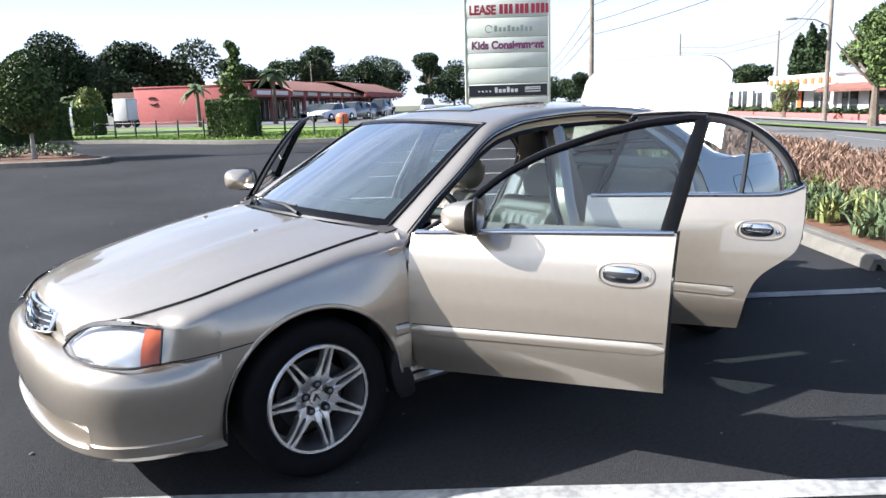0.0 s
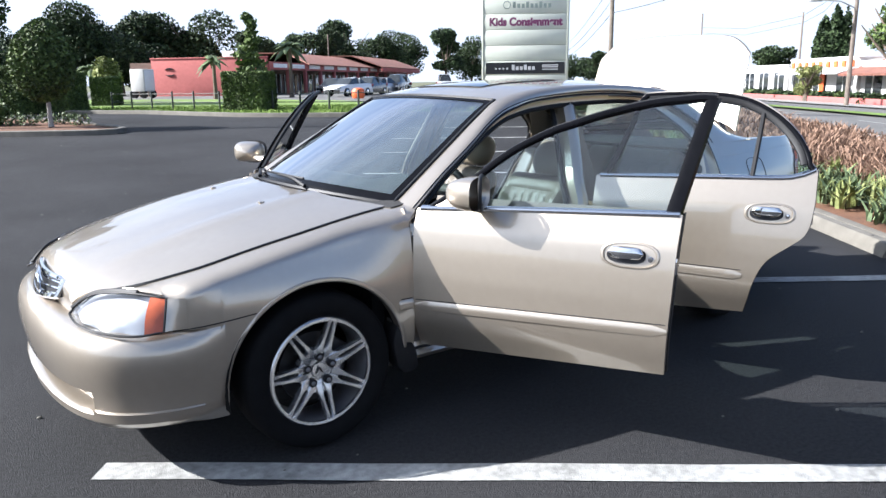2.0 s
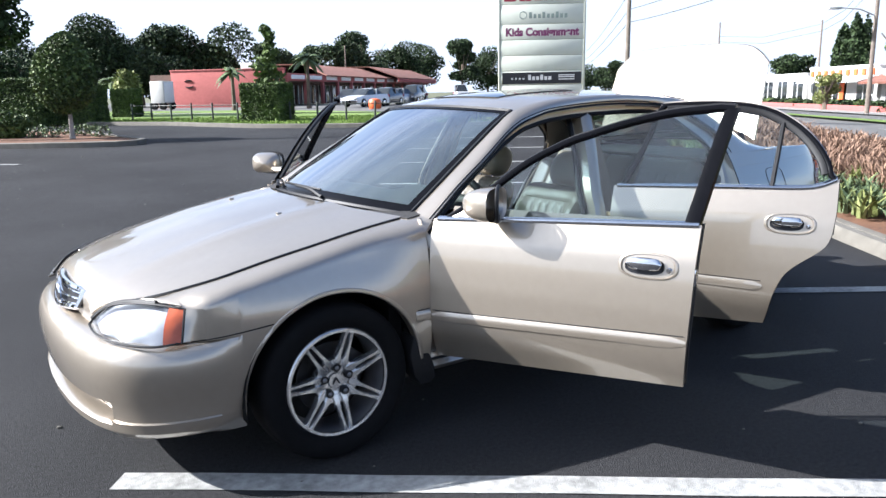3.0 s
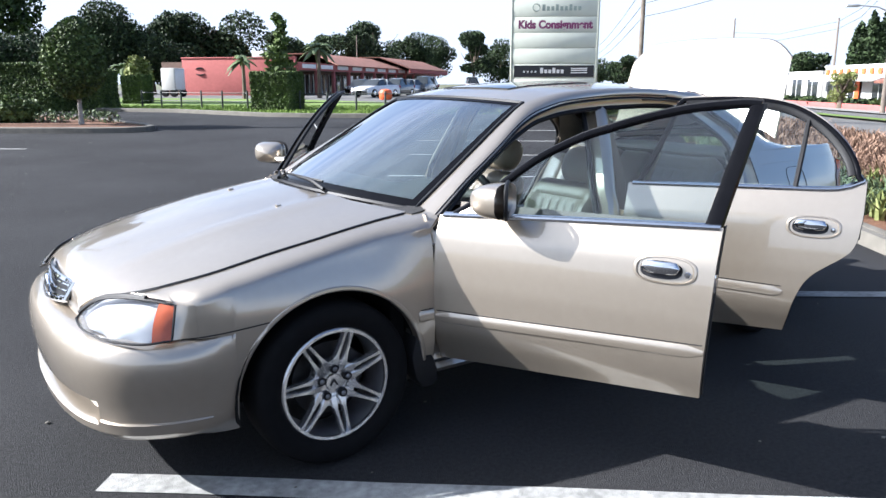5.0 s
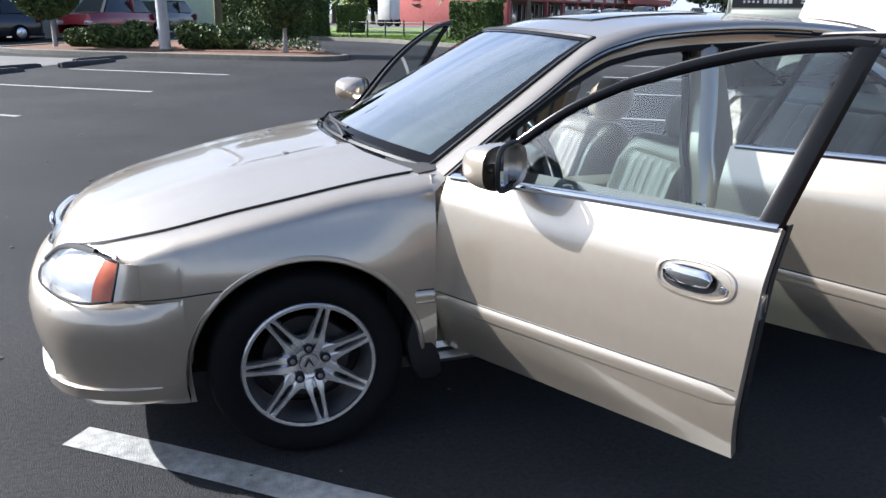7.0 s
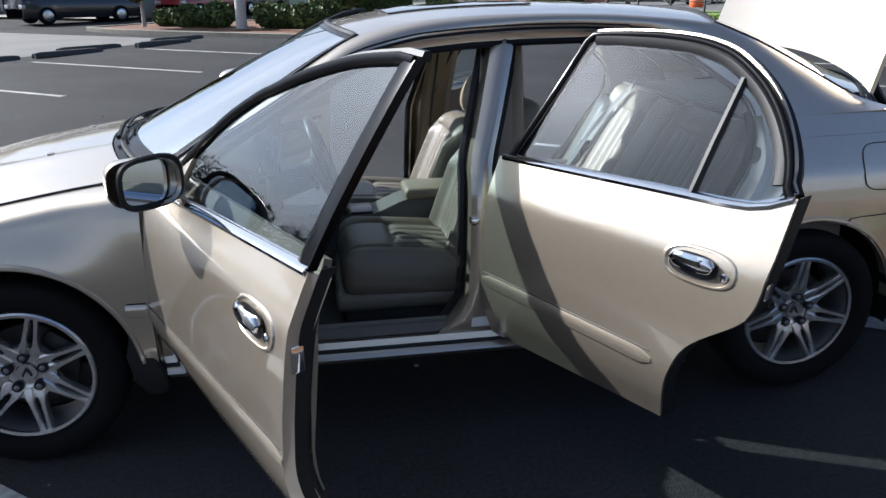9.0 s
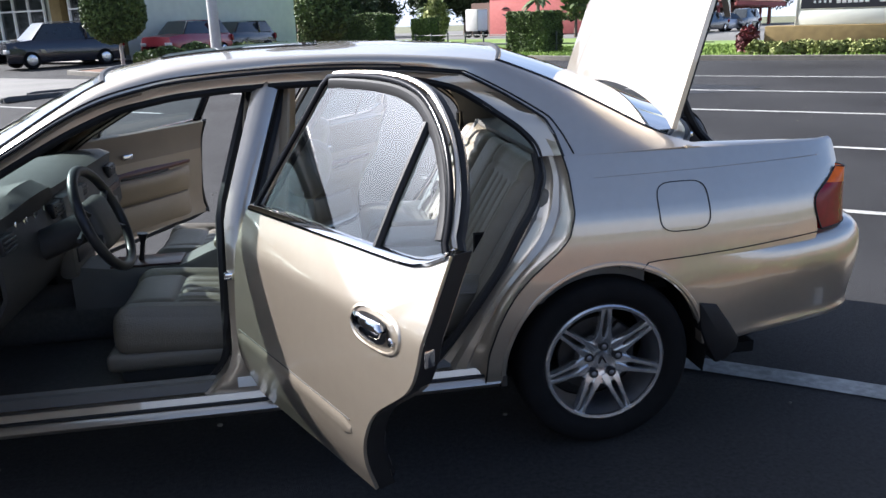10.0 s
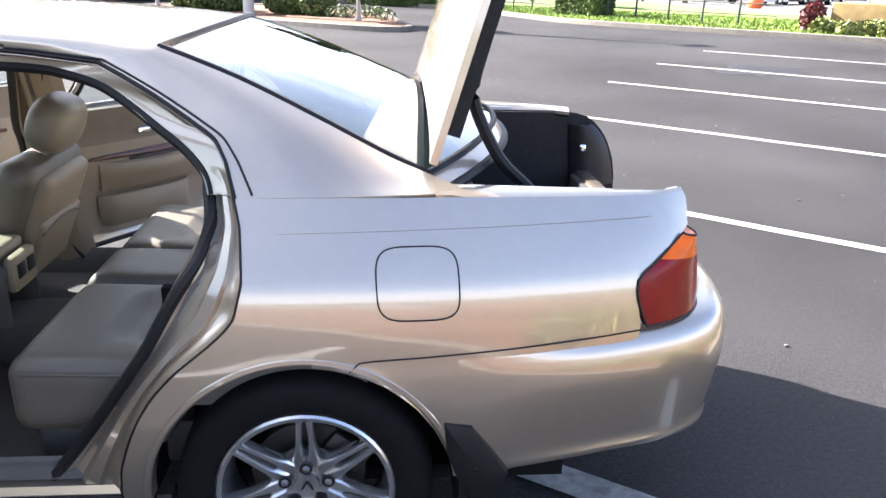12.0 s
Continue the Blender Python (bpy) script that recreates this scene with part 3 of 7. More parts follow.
def rail(s):
    """Front pillar, roof rail and rear pillar as one skin round the door openings, with a black door seal under it."""
    n, tail_n = 90, 48
    outer = spline([(x, s * y, z) for x, y, z in A_edge + R_edge[1:]], n)
    inner = [(lerp(0.47, 2.16, (i / (n - 1)) ** 0.98), 0) for i in range(n)]
    inner = [(x, rail_open(x)) for x, _ in inner]
    down = spline([(x, s * y, z) for x, y, z in rear_edge[:-1] + [(3.04, 0.635, 1.092), (3.10, 0.665, 1.073), (3.14, 0.715, 1.064)]], tail_n)
    z0 = inner[-1][1]
    for k in range(1, tail_n):
        z = lerp(z0, 1.06, (k / (tail_n - 1)) ** 0.8)
        inner.append((max(inner[-1][0], open_rear(z) + 0.012), z))
    outer = outer + down[1:]
    rows, seal, line = [], [], []
    sweep = spline([(2.16, 0, 1.317), (2.267, 0, 1.29), (2.34, 0, 1.25), (2.41, 0, 1.201), (2.48, 0, 1.15), (2.525, 0, 1.10), (2.54, 0, 1.055)], tail_n - 1)
    m = len(outer)
    for i, (o, (x, z)) in enumerate(zip(outer, inner)):
        p = on_side(s, x, z)
        back = max(0.0, (i - n) / (m - 1 - n))
        c = o.lerp(p, 0.55) + Vector((0, s * lerp(0.022, 0.03, back), lerp(0.018, 0.012, back))) * (1 - back ** 4)
        row = [(1 - t) ** 2 * o + 2 * t * (1 - t) * c + t * t * p for t in (k / 12 for k in range(13))]
        if i > n:
            w = min(1.0, (i - n) / 14)
            for k, r in enumerate(row):
                f = w * min(1.0, 1.6 * k / 12)
                r.y = s * lerp(abs(r.y), side(r.x, r.z), f)
        line.append(p + Vector((0, s * 0.001, 0)))
        if i < n:
            q = on_side(s, x, rail_inner(x), -0.055)
        else:
            q = Vector((sweep[i - n].x, s * (side(sweep[i - n].x, sweep[i - n].z) - 0.055), sweep[i - n].z))
        row += [p + Vector((0, -s * 0.022, -0.003)), q.lerp(p, 0.35) + Vector((0, -s * 0.012, 0)), q, q + Vector((0, -s * 0.025, 0))]
        rows.append(row)
        seal.append(q + Vector((0, -s * 0.006, -0.004)))
    rows.append([r + Vector((0, -s * 0.003, -0.016)) if k < 13 else r + Vector((0, 0, -0.001)) for k, r in enumerate(rows[-1])])
    part("roof_rail", sheet(rows, 0.008, (1.6, 0, 0.9)), PAINT, car)
    part("door_seal", tube(seal, 0.013, 6), BLACK, car)
    # painted corner between the wing and the front pillar
    x = 0.422
    p = on_side(s, x, hood_line(x) - 0.05)
    e = Vector((x, s * hood_edge_y(x), hood_line(x)))
    c = Vector((x, s * (abs(p.y) - 0.012), hood_line(x) - 0.006))
    arc = [(1 - t) ** 2 * p + 2 * t * (1 - t) * c + t * t * e for t in (k / 8 for k in range(9))]
    top = [rows[0][round(12 - 1.5 * k)] for k in range(9)]
    part("pillar_foot", sheet([arc, [a.lerp(b, 0.5) for a, b in zip(arc, top)], top], 0.005, (0.6, 0, 0.6)), PAINT, car)
    part("drip_moulding", tube(line, 0.005, 6), BLACK, car)
    part("roof_seam", tube([r[10 if i < n - 6 else 11] + Vector((0, s * 0.001, 0.001)) for i, r in enumerate(rows[:-2])], 0.003, 5), BLACK, car)


def quarter(s):
    """Rear quarter panel with the rear pillar."""
    def rear(z):
        return float(np.interp(z, [0.68, 0.735, 0.86, 0.96, 1.04, 1.062], [3.56, 3.575, 3.555, 3.712, 3.712, 3.70]))
    zs = [0.695, 0.72, 0.735, 0.76, 0.79, 0.83, 0.86, 0.89, 0.93, 0.97, 1.0, 1.025, 1.045, 1.06]
    rows = row_patch(s, zs, lambda z: open_rear(z) + 0.012, rear, 34)
    for r in rows:
        for p in r:
            p.z -= 0.012 * min(1, max(0, (p.x - 3.15) / 0.5)) * max(0, (p.z - 0.95) / 0.11)
            z = arch_z(p.x, HUB_R)
            if p.z < z + 0.004:
                p.z = z + 0.004
    panel = part("quarter_panel", sheet(rows, 0.012, (2.6, 0, 0.6)), PAINT, car)
    zg = [0.27 + 0.01 * k for k in range(44)]
    xg = [open_rear(z) + 0.012 for z in zg]
    rows = []
    for k in range(34):
        x = lerp(2.312, HUB_R, k / 33)
        hi = 0.70 if x >= xg[-1] else float(np.interp(x, xg, zg))
        lo = 0.29 if x <= HUB_R - ARCH else arch_z(x, HUB_R)
        rows.append([on_side(s, x, lerp(min(lo, hi - 0.002), hi, q / 8)) for q in range(9)])
    part("arch_front", sheet(rows, 0.012, (2.6, 0, 0.6)), PAINT, car)
    # jamb: the step inside the rear door opening
    jamb, seal = [], []
    for k in range(40):
        z = lerp(0.29, 1.062, k / 39)
        x = open_rear(z) + 0.012
        p = on_side(s, x, z)
        q = on_side(s, jamb_rear(z), z, -0.075)
        jamb.append([p, p + Vector((-0.006, -s * 0.020, 0)), p.lerp(q, 0.12) + Vector((0, -s * 0.026, 0)), p.lerp(q, 0.30) + Vector((0, -s * 0.028, 0)), p.lerp(q, 0.38) + Vector((0, -s * 0.012, 0)), p.lerp(q, 0.58) + Vector((0, -s * 0.006, 0)), p.lerp(q, 0.68) + Vector((0, -s * 0.022, 0)), p.lerp(q, 0.86) + Vector((0, -s * 0.020, 0)), q, q + Vector((-0.012, -s * 0.03, 0))])
        seal.append(q + Vector((-0.008, -s * 0.008, 0)))
    part("door_jamb", sheet(jamb, 0.006, (2.9, 0, 0.8)), PAINT, car)
    part("shut_line", tube([r[0] + Vector((-0.002, s * 0.0005, 0)) for r in jamb], 0.003, 5), BLACK, car)
    part("door_seal", tube(seal, 0.016, 7), BLACK, car)
    b = bmesh.new()
    st = on_side(s, open_rear(0.77) - 0.035, 0.77, -0.075)
    add_box(b, st.x - 0.025, st.x + 0.02, st.y - 0.012, st.y + 0.012, 0.745, 0.785, 0.008)
    part("striker", b, BLACK, car)
    part("shoulder_crease", tube([on_side(s, x, lerp(0.986, 1.002, (x - 2.66) / 0.94), 0.0002) for x in (lerp(2.70, 3.60, k / 20) for k in range(21))], 0.0013, 5), PAINT, panel)
    # fuel flap on the driver's side
    if s < 0:
        c = (3.018, 0.876)
        ring = []
        for k in range(40):
            a = 2 * math.pi * k / 40
            q4 = 0.5
            dx = math.copysign(abs(math.cos(a)) ** q4, math.cos(a)) * 0.096
            dz = math.copysign(abs(math.sin(a)) ** q4, math.sin(a)) * 0.082
            ring.append(on_side(s, c[0] + dx - dz * 0.06, c[1] + dz, 0.0015))
        part("fuel_flap_gap", tube(ring, 0.0020, 5, closed=True, up=(0, 1, 0)), BLACK, panel)


def rear_bumper():
    tail = [(x, half_w(x) + 0.001) for x in (2.775, 2.86, 2.95, 3.04, 3.12, 3.2, 3.3)] + [(3.5, 0.815), (3.70, 0.765), (3.842, 0.67), (3.915, 0.50), (3.95, 0.28), (3.958, 0)]
    line = spline([(x, -y, 0) for x, y in tail], 44)
    line = line + [Vector((p.x, -p.y, 0)) for p in line[-2::-1]]
    prof = [(0.31, -0.05), (0.322, -0.018), (0.335, -0.011), (0.350, -0.011), (0.362, -0.015), (0.40, -0.010), (0.47, -0.001), (0.54, 0.006), (0.60, 0.011), (0.645, 0.010), (0.675, 0.004), (0.70, -0.008), (0.717, -0.026), (0.728, -0.06), (0.732, -0.12)]
    rows = []
    for i, p in enumerate(line):
        a, b = line[max(i - 1, 0)], line[min(i + 1, len(line) - 1)]
        d = (b - a).normalized()
        n = Vector((d.y, -d.x, 0))
        if n.dot(p - Vector((2.6, 0, 0))) < 0:
            n = -n
        f = min(1, max(0, (p.x - 3.10) / 0.5))
        row = []
        for z, o in prof:
            zz = z + (lerp(0.040, 0.065, f) * (0.6 - z) / 0.29 if z < 0.6 else 0)
            if z > 0.68:
                o = o * lerp(0.35, 1.0, f) if o < 0 else o
            g_ = min(1, max(0, (p.x - 3.10) / 0.42))
            o = lerp(-inset(zz), o, g_ * g_ * (3 - 2 * g_))
            zz += lerp(-0.022, 0.012, f) * min(1, max(0, (z - 0.60) / 0.1))
            zz = max(zz, arch_z(p.x, HUB_R) + 0.003)
            row.append(p + n * o + Vector((0, 0, zz)))
        rows.append(row)
    part("rear_bumper", sheet(rows, 0.008, (3.0, 0, 0.5)), PAINT, car)
    for s in (-1, 1):
        seam = [on_side(s, x, z, 0.001) for x, z in ((2.86, 0.672), (2.875, 0.688), (2.90, 0.697), (3.05, 0.703), (3.25, 0.713), (3.45, 0.725), (3.575, 0.733))]
        part("seam", tube(spline(seam, 24), 0.0022, 5), BLACK, car)


def tail_lamp(s):
    front = spline([(3.592, s * (side(3.592, 0.742) + 0.003), 0.742), (3.566, s * (side(3.566, 0.80) + 0.003), 0.80), (3.562, s * (side(3.562, 0.862) + 0.003), 0.862), (3.62, s * (side(3.62, 0.905) + 0.003), 0.905), (3.69, s * (side(3.69, 0.952) + 0.003), 0.952)], 16)
    back = spline([(3.785, s * 0.61, 0.748), (3.780, s * 0.61, 0.80), (3.768, s * 0.61, 0.87), (3.748, s * 0.61, 0.915), (3.725, s * 0.61, 0.952)], 16)
    rows = []
    for a, b in zip(front, back):
        c = Vector((3.760 - 0.02 * (a.z - 0.74) * 4, s * 0.742, (a.z + b.z) / 2))
        rows.append([(1 - t) ** 2 * a + 2 * t * (1 - t) * c + t * t * b for t in (k / 12 for k in range(13))])
    cut = [[r[k] for r in rows] for k in range(13)]
    lamp = part("tail_lamp", sheet(rows[:11], 0.02, (3.3, 0, 0.8)), RED_LENS, car, "red tail lamp with an orange top")
    part("indicator", sheet([c[10:] for c in cut], 0.02, (3.3, 0, 0.8)), ORANGE_LENS, lamp, "orange upper lens")
    ring = [r[0] for r in rows] + rows[-1][1:] + [r[-1] for r in reversed(rows[:-1])] + rows[0][-2:0:-1]
    part("seal", tube(ring, 0.003, 6, closed=True), BLACK, lamp)


for s in (-1, 1):
    rail(s)
    quarter(s)
    tail_lamp(s)
rear_bumper()


def wheel(s, hub):
    y = s * 0.765
    m = Matrix.Translation((hub, y, HUB_Z)) @ Matrix.Diagonal((1, s, 1, 1))
    bm = bmesh.new()
    add_lathe(bm, [(0.212, -0.085), (0.213, 0.060), (0.224, 0.082), (0.236, 0.096), (0.258, 0.103), (0.285, 0.103), (0.303, 0.096), (0.314, 0.084), (0.320, 0.060), (0.322, 0.0), (0.320, -0.06), (0.312, -0.09), (0.28, -0.104), (0.23, -0.095), (0.205, -0.085)], 56, m)
    w = part("wheel", bm, TYRE, car, "black tyre on a silver alloy rim")
    bm = bmesh.new()
    add_lathe(bm, [(0.217, 0.092), (0.223, 0.087), (0.224, 0.078), (0.212, 0.074), (0.207, 0.090), (0.217, 0.092)], 56, m)
    # seven split spokes from hub to lip
    for k in range(7):
        a0 = math.pi / 2 - (0.0 if hub else 0.28) + 2 * math.pi * k / 7
        for sg in (-1, 1):
            pts = []
            for r, off, yy, wd_ in ((0.055, 0.0165, 0.060, 0.0170), (0.085, 0.0185, 0.068, 0.0150), (0.105, 0.0180, 0.072, 0.0095), (0.135, 0.0165, 0.076, 0.0072), (0.168, 0.0145, 0.080, 0.0070), (0.198, 0.0125, 0.083, 0.0078), (0.214, 0.0115, 0.083, 0.0140)):
                c = Vector((r * math.cos(a0) - sg * off * math.sin(a0), yy, r * math.sin(a0) + sg * off * math.cos(a0)))
                tdir = Vector((-math.sin(a0), 0, math.cos(a0)))
                pts.append([m @ (c + tdir * wd_ + Vector((0, -0.028, 0))), m @ (c + tdir * wd_), m @ (c + tdir * wd_ * 0.7 + Vector((0, 0.004, 0))), m @ (c - tdir * wd_ * 0.7 + Vector((0, 0.004, 0))), m @ (c - tdir * wd_), m @ (c - tdir * wd_ + Vector((0, -0.028, 0)))])
            add_grid(bm, pts)
    add_lathe(bm, [(0.0, 0.058), (0.030, 0.060), (0.034, 0.052), (0.050, 0.052), (0.070, 0.063), (0.092, 0.066), (0.096, 0.03)], 40, m)
    part("rim", bm, ALLOY, w, "machined seven-spoke alloy rim")
    bm = bmesh.new()
    add_lathe(bm, [(0.211, 0.072), (0.201, 0.040), (0.198, -0.05), (0.207, -0.075)], 48, m)
    part("barrel", bm, ALLOY_DARK, w)
    bm = bmesh.new()
    add_lathe(bm, [(0.0, 0.0), (0.145, 0.0), (0.148, -0.012), (0.10, -0.03), (0.0, -0.04)], 40, m)
    part("brake_disc", bm, IRON, w)
    b2 = box(-0.06, 0.06, -0.015, 0.02, -0.035, 0.04, bevel=0.012, m=m @ pose(0.095, 0, 0.06, 0, 38, 0))
    part("caliper", b2, IRON, w)
    for k in range(5):
        a = math.pi / 2 + 2 * math.pi * k / 5
        b2 = bmesh.new()
        add_lathe(b2, [(0.0, 0.080), (0.006, 0.079), (0.0095, 0.075), (0.0105, 0.060)], 12, m @ Matrix.Translation((0.057 * math.cos(a), 0, 0.057 * math.sin(a))))
        part("lug_nut", b2, ALLOY_DARK, w)
        b2 = bmesh.new()
        add_lathe(b2, [(0.0, 0.0725), (0.0165, 0.0725), (0.018, 0.055)], 16, m @ Matrix.Translation((0.057 * math.cos(a), 0, 0.057 * math.sin(a))))
        part("lug_seat", b2, BLACK, w)
    b2 = bmesh.new()
    add_tube(b2, [m @ Vector((-0.014, 0.062, -0.012)), m @ Vector((0, 0.063, 0.014))], 0.003, 5)
    add_tube(b2, [m @ Vector((0.014, 0.062, -0.012)), m @ Vector((0, 0.063, 0.014))], 0.003, 5)
    part("cap_mark", b2, PLASTIC, w)
    # rolled lip of the arch
    rows = []
    for k in range(61):
        a = math.pi * k / 60
        if hub and a < 0.06:
            continue
        row = []
        for r, o_ in ((ARCH + 0.016, -0.001), (ARCH + 0.012, 0.0025), (ARCH + 0.002, 0.003), (ARCH - 0.003, -0.001), (ARCH - 0.003, -0.045)):
            x, z = hub + r * math.cos(a), HUB_Z + r * math.sin(a)
            row.append(on_side(s, x, max(z, 0.30), o_))
        rows.append(row)
    part("arch_lip", sheet(rows), PAINT, car)
    # well behind the wheel
    rows = []
    for k in range(25):
        a = math.pi * (k / 24) * 1.12 - 0.06 * math.pi
        c, sn = math.cos(a), math.sin(a)
        rows.append([(hub + c * 0.385, s * yy, HUB_Z + sn * 0.385) for yy in (0.855, 0.80, 0.62, 0.50)])
    part("wheel_well", sheet(rows), UNDER, car)
    part("well_wall", box(hub - 0.40, hub + 0.40, min(s * 0.50, s * 0.53), max(s * 0.50, s * 0.53), 0.20, 0.74), UNDER, car)


for s in (-1, 1):
    for hub in (HUB_F, HUB_R):
        wheel(s, hub)
        x = hub + ARCH + 0.005
        shape = [(-0.04, 0.53), (0.03, 0.515), (0.085, 0.44), (0.128, 0.375), (0.120, 0.335), (0.080, 0.295), (0.045, 0.285), (0.0, 0.36), (-0.03, 0.44)] if hub else [(-0.035, 0.45), (0.012, 0.42), (0.045, 0.36), (0.066, 0.30), (0.070, 0.245), (0.045, 0.225), (0.0, 0.225), (-0.035, 0.27), (-0.055, 0.37)]
        ring = [(x + dx, dz) for dx, dz in shape]
        mid = (sum(q[0] for q in ring) / len(ring), sum(q[1] for q in ring) / len(ring))
        rows = [[(mid[0] + (px - mid[0]) * f, s * yy, mid[1] + (pz - mid[1]) * f) for px, pz in ring + ring[:1]] for f, yy in ((0.01, 0.878), (0.80, 0.878), (0.96, 0.872), (1.0, 0.862), (1.0, 0.70), (0.01, 0.70))]
        part("mud_flap", sheet(rows), BLACK, car, "black rubber mud flap")
    # sill under the doors
    P = []
    for k in range(30):
        x = lerp(0.40, 2.36, k / 29)
        y = half_w(x)
        P.append([(x, s * (y - 0.10), 0.335), (x, s * (y - 0.055), 0.345), (x, s * (y - 0.045), 0.315), (x, s * (y - 0.030), 0.305), (x, s * (y - 0.024), 0.292), (x, s * (y - 0.045), 0.272), (x, s * (y - 0.085), 0.245), (x, s * (y - 0.15), 0.225)])
    part("sill", sheet(P, 0.01, (1.3, 0, 0.3)), PAINT, car)
    part("sill_strip", tube([Vector(r[2]) + Vector((0, s * 0.004, 0.004)) for r in P], 0.006, 6), BLACK, car)
    inner = [[(r[0][0], r[0][1] + s * 0.020, 0.347), (r[0][0], r[0][1] + s * 0.004, 0.374), (r[0][0], r[0][1] - s * 0.02, 0.378), (r[0][0], r[0][1] - s * 0.05, 0.345), (r[0][0], r[0][1] - s * 0.065, 0.27)] for r in P]
    part("sill_trim", sheet(inner, 0.008, (1.3, 0, 0.0)), TRIM_D, car, "brown plastic scuff trim inside the sill")
    # middle pillar
    P = []
    for k in range(22):
        z = lerp(0.335, 1.352, k / 21)
        x0 = lerp(1.455, 1.475, min(1, (z - 0.3) / 0.6)) if z < 0.93 else lerp(1.475, 1.60, (z - 0.93) / 0.42)
        flare = max(0.0, (0.50 - z) / 0.16)
        x0 -= 0.09 * flare ** 2
        x1 = lerp(1.565, 1.56, (z - 0.3) / 0.6) if z < 0.93 else lerp(1.56, 1.695, (z - 0.93) / 0.42)
        x1 += 0.06 * flare ** 2
        yy = side(1.5, z) - 0.055
        P.append([(x0 + 0.0, s * (yy - 0.075), z), (x0 + 0.006, s * (yy - 0.01), z), (x0 + 0.022, s * yy, z), (lerp(x0, x1, 0.5), s * (yy + 0.006), z), (x1 - 0.022, s * yy, z), (x1 - 0.006, s * (yy - 0.01), z), (x1, s * (yy - 0.075), z)])
    bp = part("middle_pillar", sheet(P, 0.008, (1.5, 0, 0.8)), PAINT, car)
    for c, dx in ((0, -0.014), (-1, 0.014)):
        part("door_seal", tube([Vector(r[c]) + Vector((dx, -s * 0.0, 0)) for r in P], 0.015, 6), BLACK, car)
    if s < 0:
        part("tyre_sticker", box(1.475, 1.545, -(side(1.5, 0.39) - 0.0440), -(side(1.5, 0.39) - 0.0480), 0.365, 0.40), LABEL_W, bp, "white sticker with small print")
        part("striker", box(1.47, 1.50, -0.845, -0.80, 0.74, 0.765, bevel=0.006), CHROME, bp)
        part("hinge", box(1.555, 1.59, -0.86, -0.80, 0.46, 0.52, bevel=0.006), PAINT, bp)
        part("hinge", box(1.555, 1.59, -0.85, -0.79, 0.78, 0.84, bevel=0.006), PAINT, bp)


# ---- doors ----
def oval(s, cx, cz, rx, rz, n=28, out=0.0, power=0.75):
    pts = []
    for k in range(n):
        a = 2 * math.pi * k / n
        dx = math.copysign(abs(math.cos(a)) ** power, math.cos(a)) * rx
        dz = math.copysign(abs(math.sin(a)) ** power, math.sin(a)) * rz
        pts.append(on_side(s, cx + dx, cz + dz, out))
    return pts


def pull_handle(door, s, o, x1, z):
    """A cup in a raised oval plate, with a chrome bar across it."""
    cx = x1 - 0.098
    plate = [[p - o for p in oval(s, cx, z, 0.107 * f, 0.047 * f, 28, h)] for f, h in ((1.0, 0.0005), (0.97, 0.004), (0.90, 0.005), (0.86, 0.001))]
    bm = bmesh.new()
    add_grid(bm, plate, close_v=True)
    plate_ob = part("handle_plate", bm, PAINT, door, "oval body-coloured plate")
    cup = [[p - o for p in oval(s, cx - 0.012, z, 0.070 * f, 0.030 * f, 24, h)] for f, h in ((1.0, 0.004), (0.98, 0.003), (0.85, 0.0022), (0.01, 0.0022))]
    bm = bmesh.new()
    add_grid(bm, cup, close_v=True)
    part("cup", bm, PLASTIC, plate_ob)
    rows = []
    for k in range(15):
        f = k / 14 * 2 - 1
        c = on_side(s, cx - 0.012 + 0.063 * f, z + 0.010, 0.012 + 0.008 * (1 - f * f)) - o
        h = 0.020 * (1 - abs(f) ** 7) ** 0.5 + 0.002
        rows.append([c + Vector((0, s * 0.010 * math.cos(a), h * math.sin(a))) for a in (2 * math.pi * q / 12 for q in range(12))])
    bm = bmesh.new()
    add_grid(bm, rows, close_v=True)
    part("handle_bar", bm, CHROME, plate_ob, "chrome pull handle")
    bm = bmesh.new()
    c = on_side(s, x1 - 0.022, z - 0.008, 0.005) - o
    add_lathe(bm, [(0.0, 0.004), (0.009, 0.003), (0.011, 0.0)], 14, Matrix.Translation(c) @ Matrix.Diagonal((1, s, 1, 1)))
    part("lock", bm, CHROME, plate_ob)


def moulding(parent, s, o, x0, x1, name="side_moulding", z0=0.535, z1=0.535):
    rows = []
    for k in range(20):
        x = lerp(x0, x1, k / 19)
        e = 0.4 if k in (0, 19) else 1.0
        zc = lerp(z0, z1, k / 19)
        rows.append([on_side(s, x, zc - 0.022 * e, 0.0) - o, on_side(s, x, zc - 0.018 * e, 0.004 * e) - o, on_side(s, x, zc - 0.003, 0.006 * e) - o, on_side(s, x, zc + 0.011 * e, 0.005 * e) - o, on_side(s, x, zc + 0.022 * e, 0.0) - o])
    ob = part(name, sheet(rows, 0.003, on_side(s, 1.3, 0.5, -1.0) - o), PAINT, parent)
    part("moulding_line", tube([on_side(s, lerp(x0 + 0.01, x1 - 0.006, k / 12), lerp(z0, z1, k / 12) + 0.0265, 0.0004) - o for k in range(13)], 0.002, 5), BLACK, parent)
    return ob


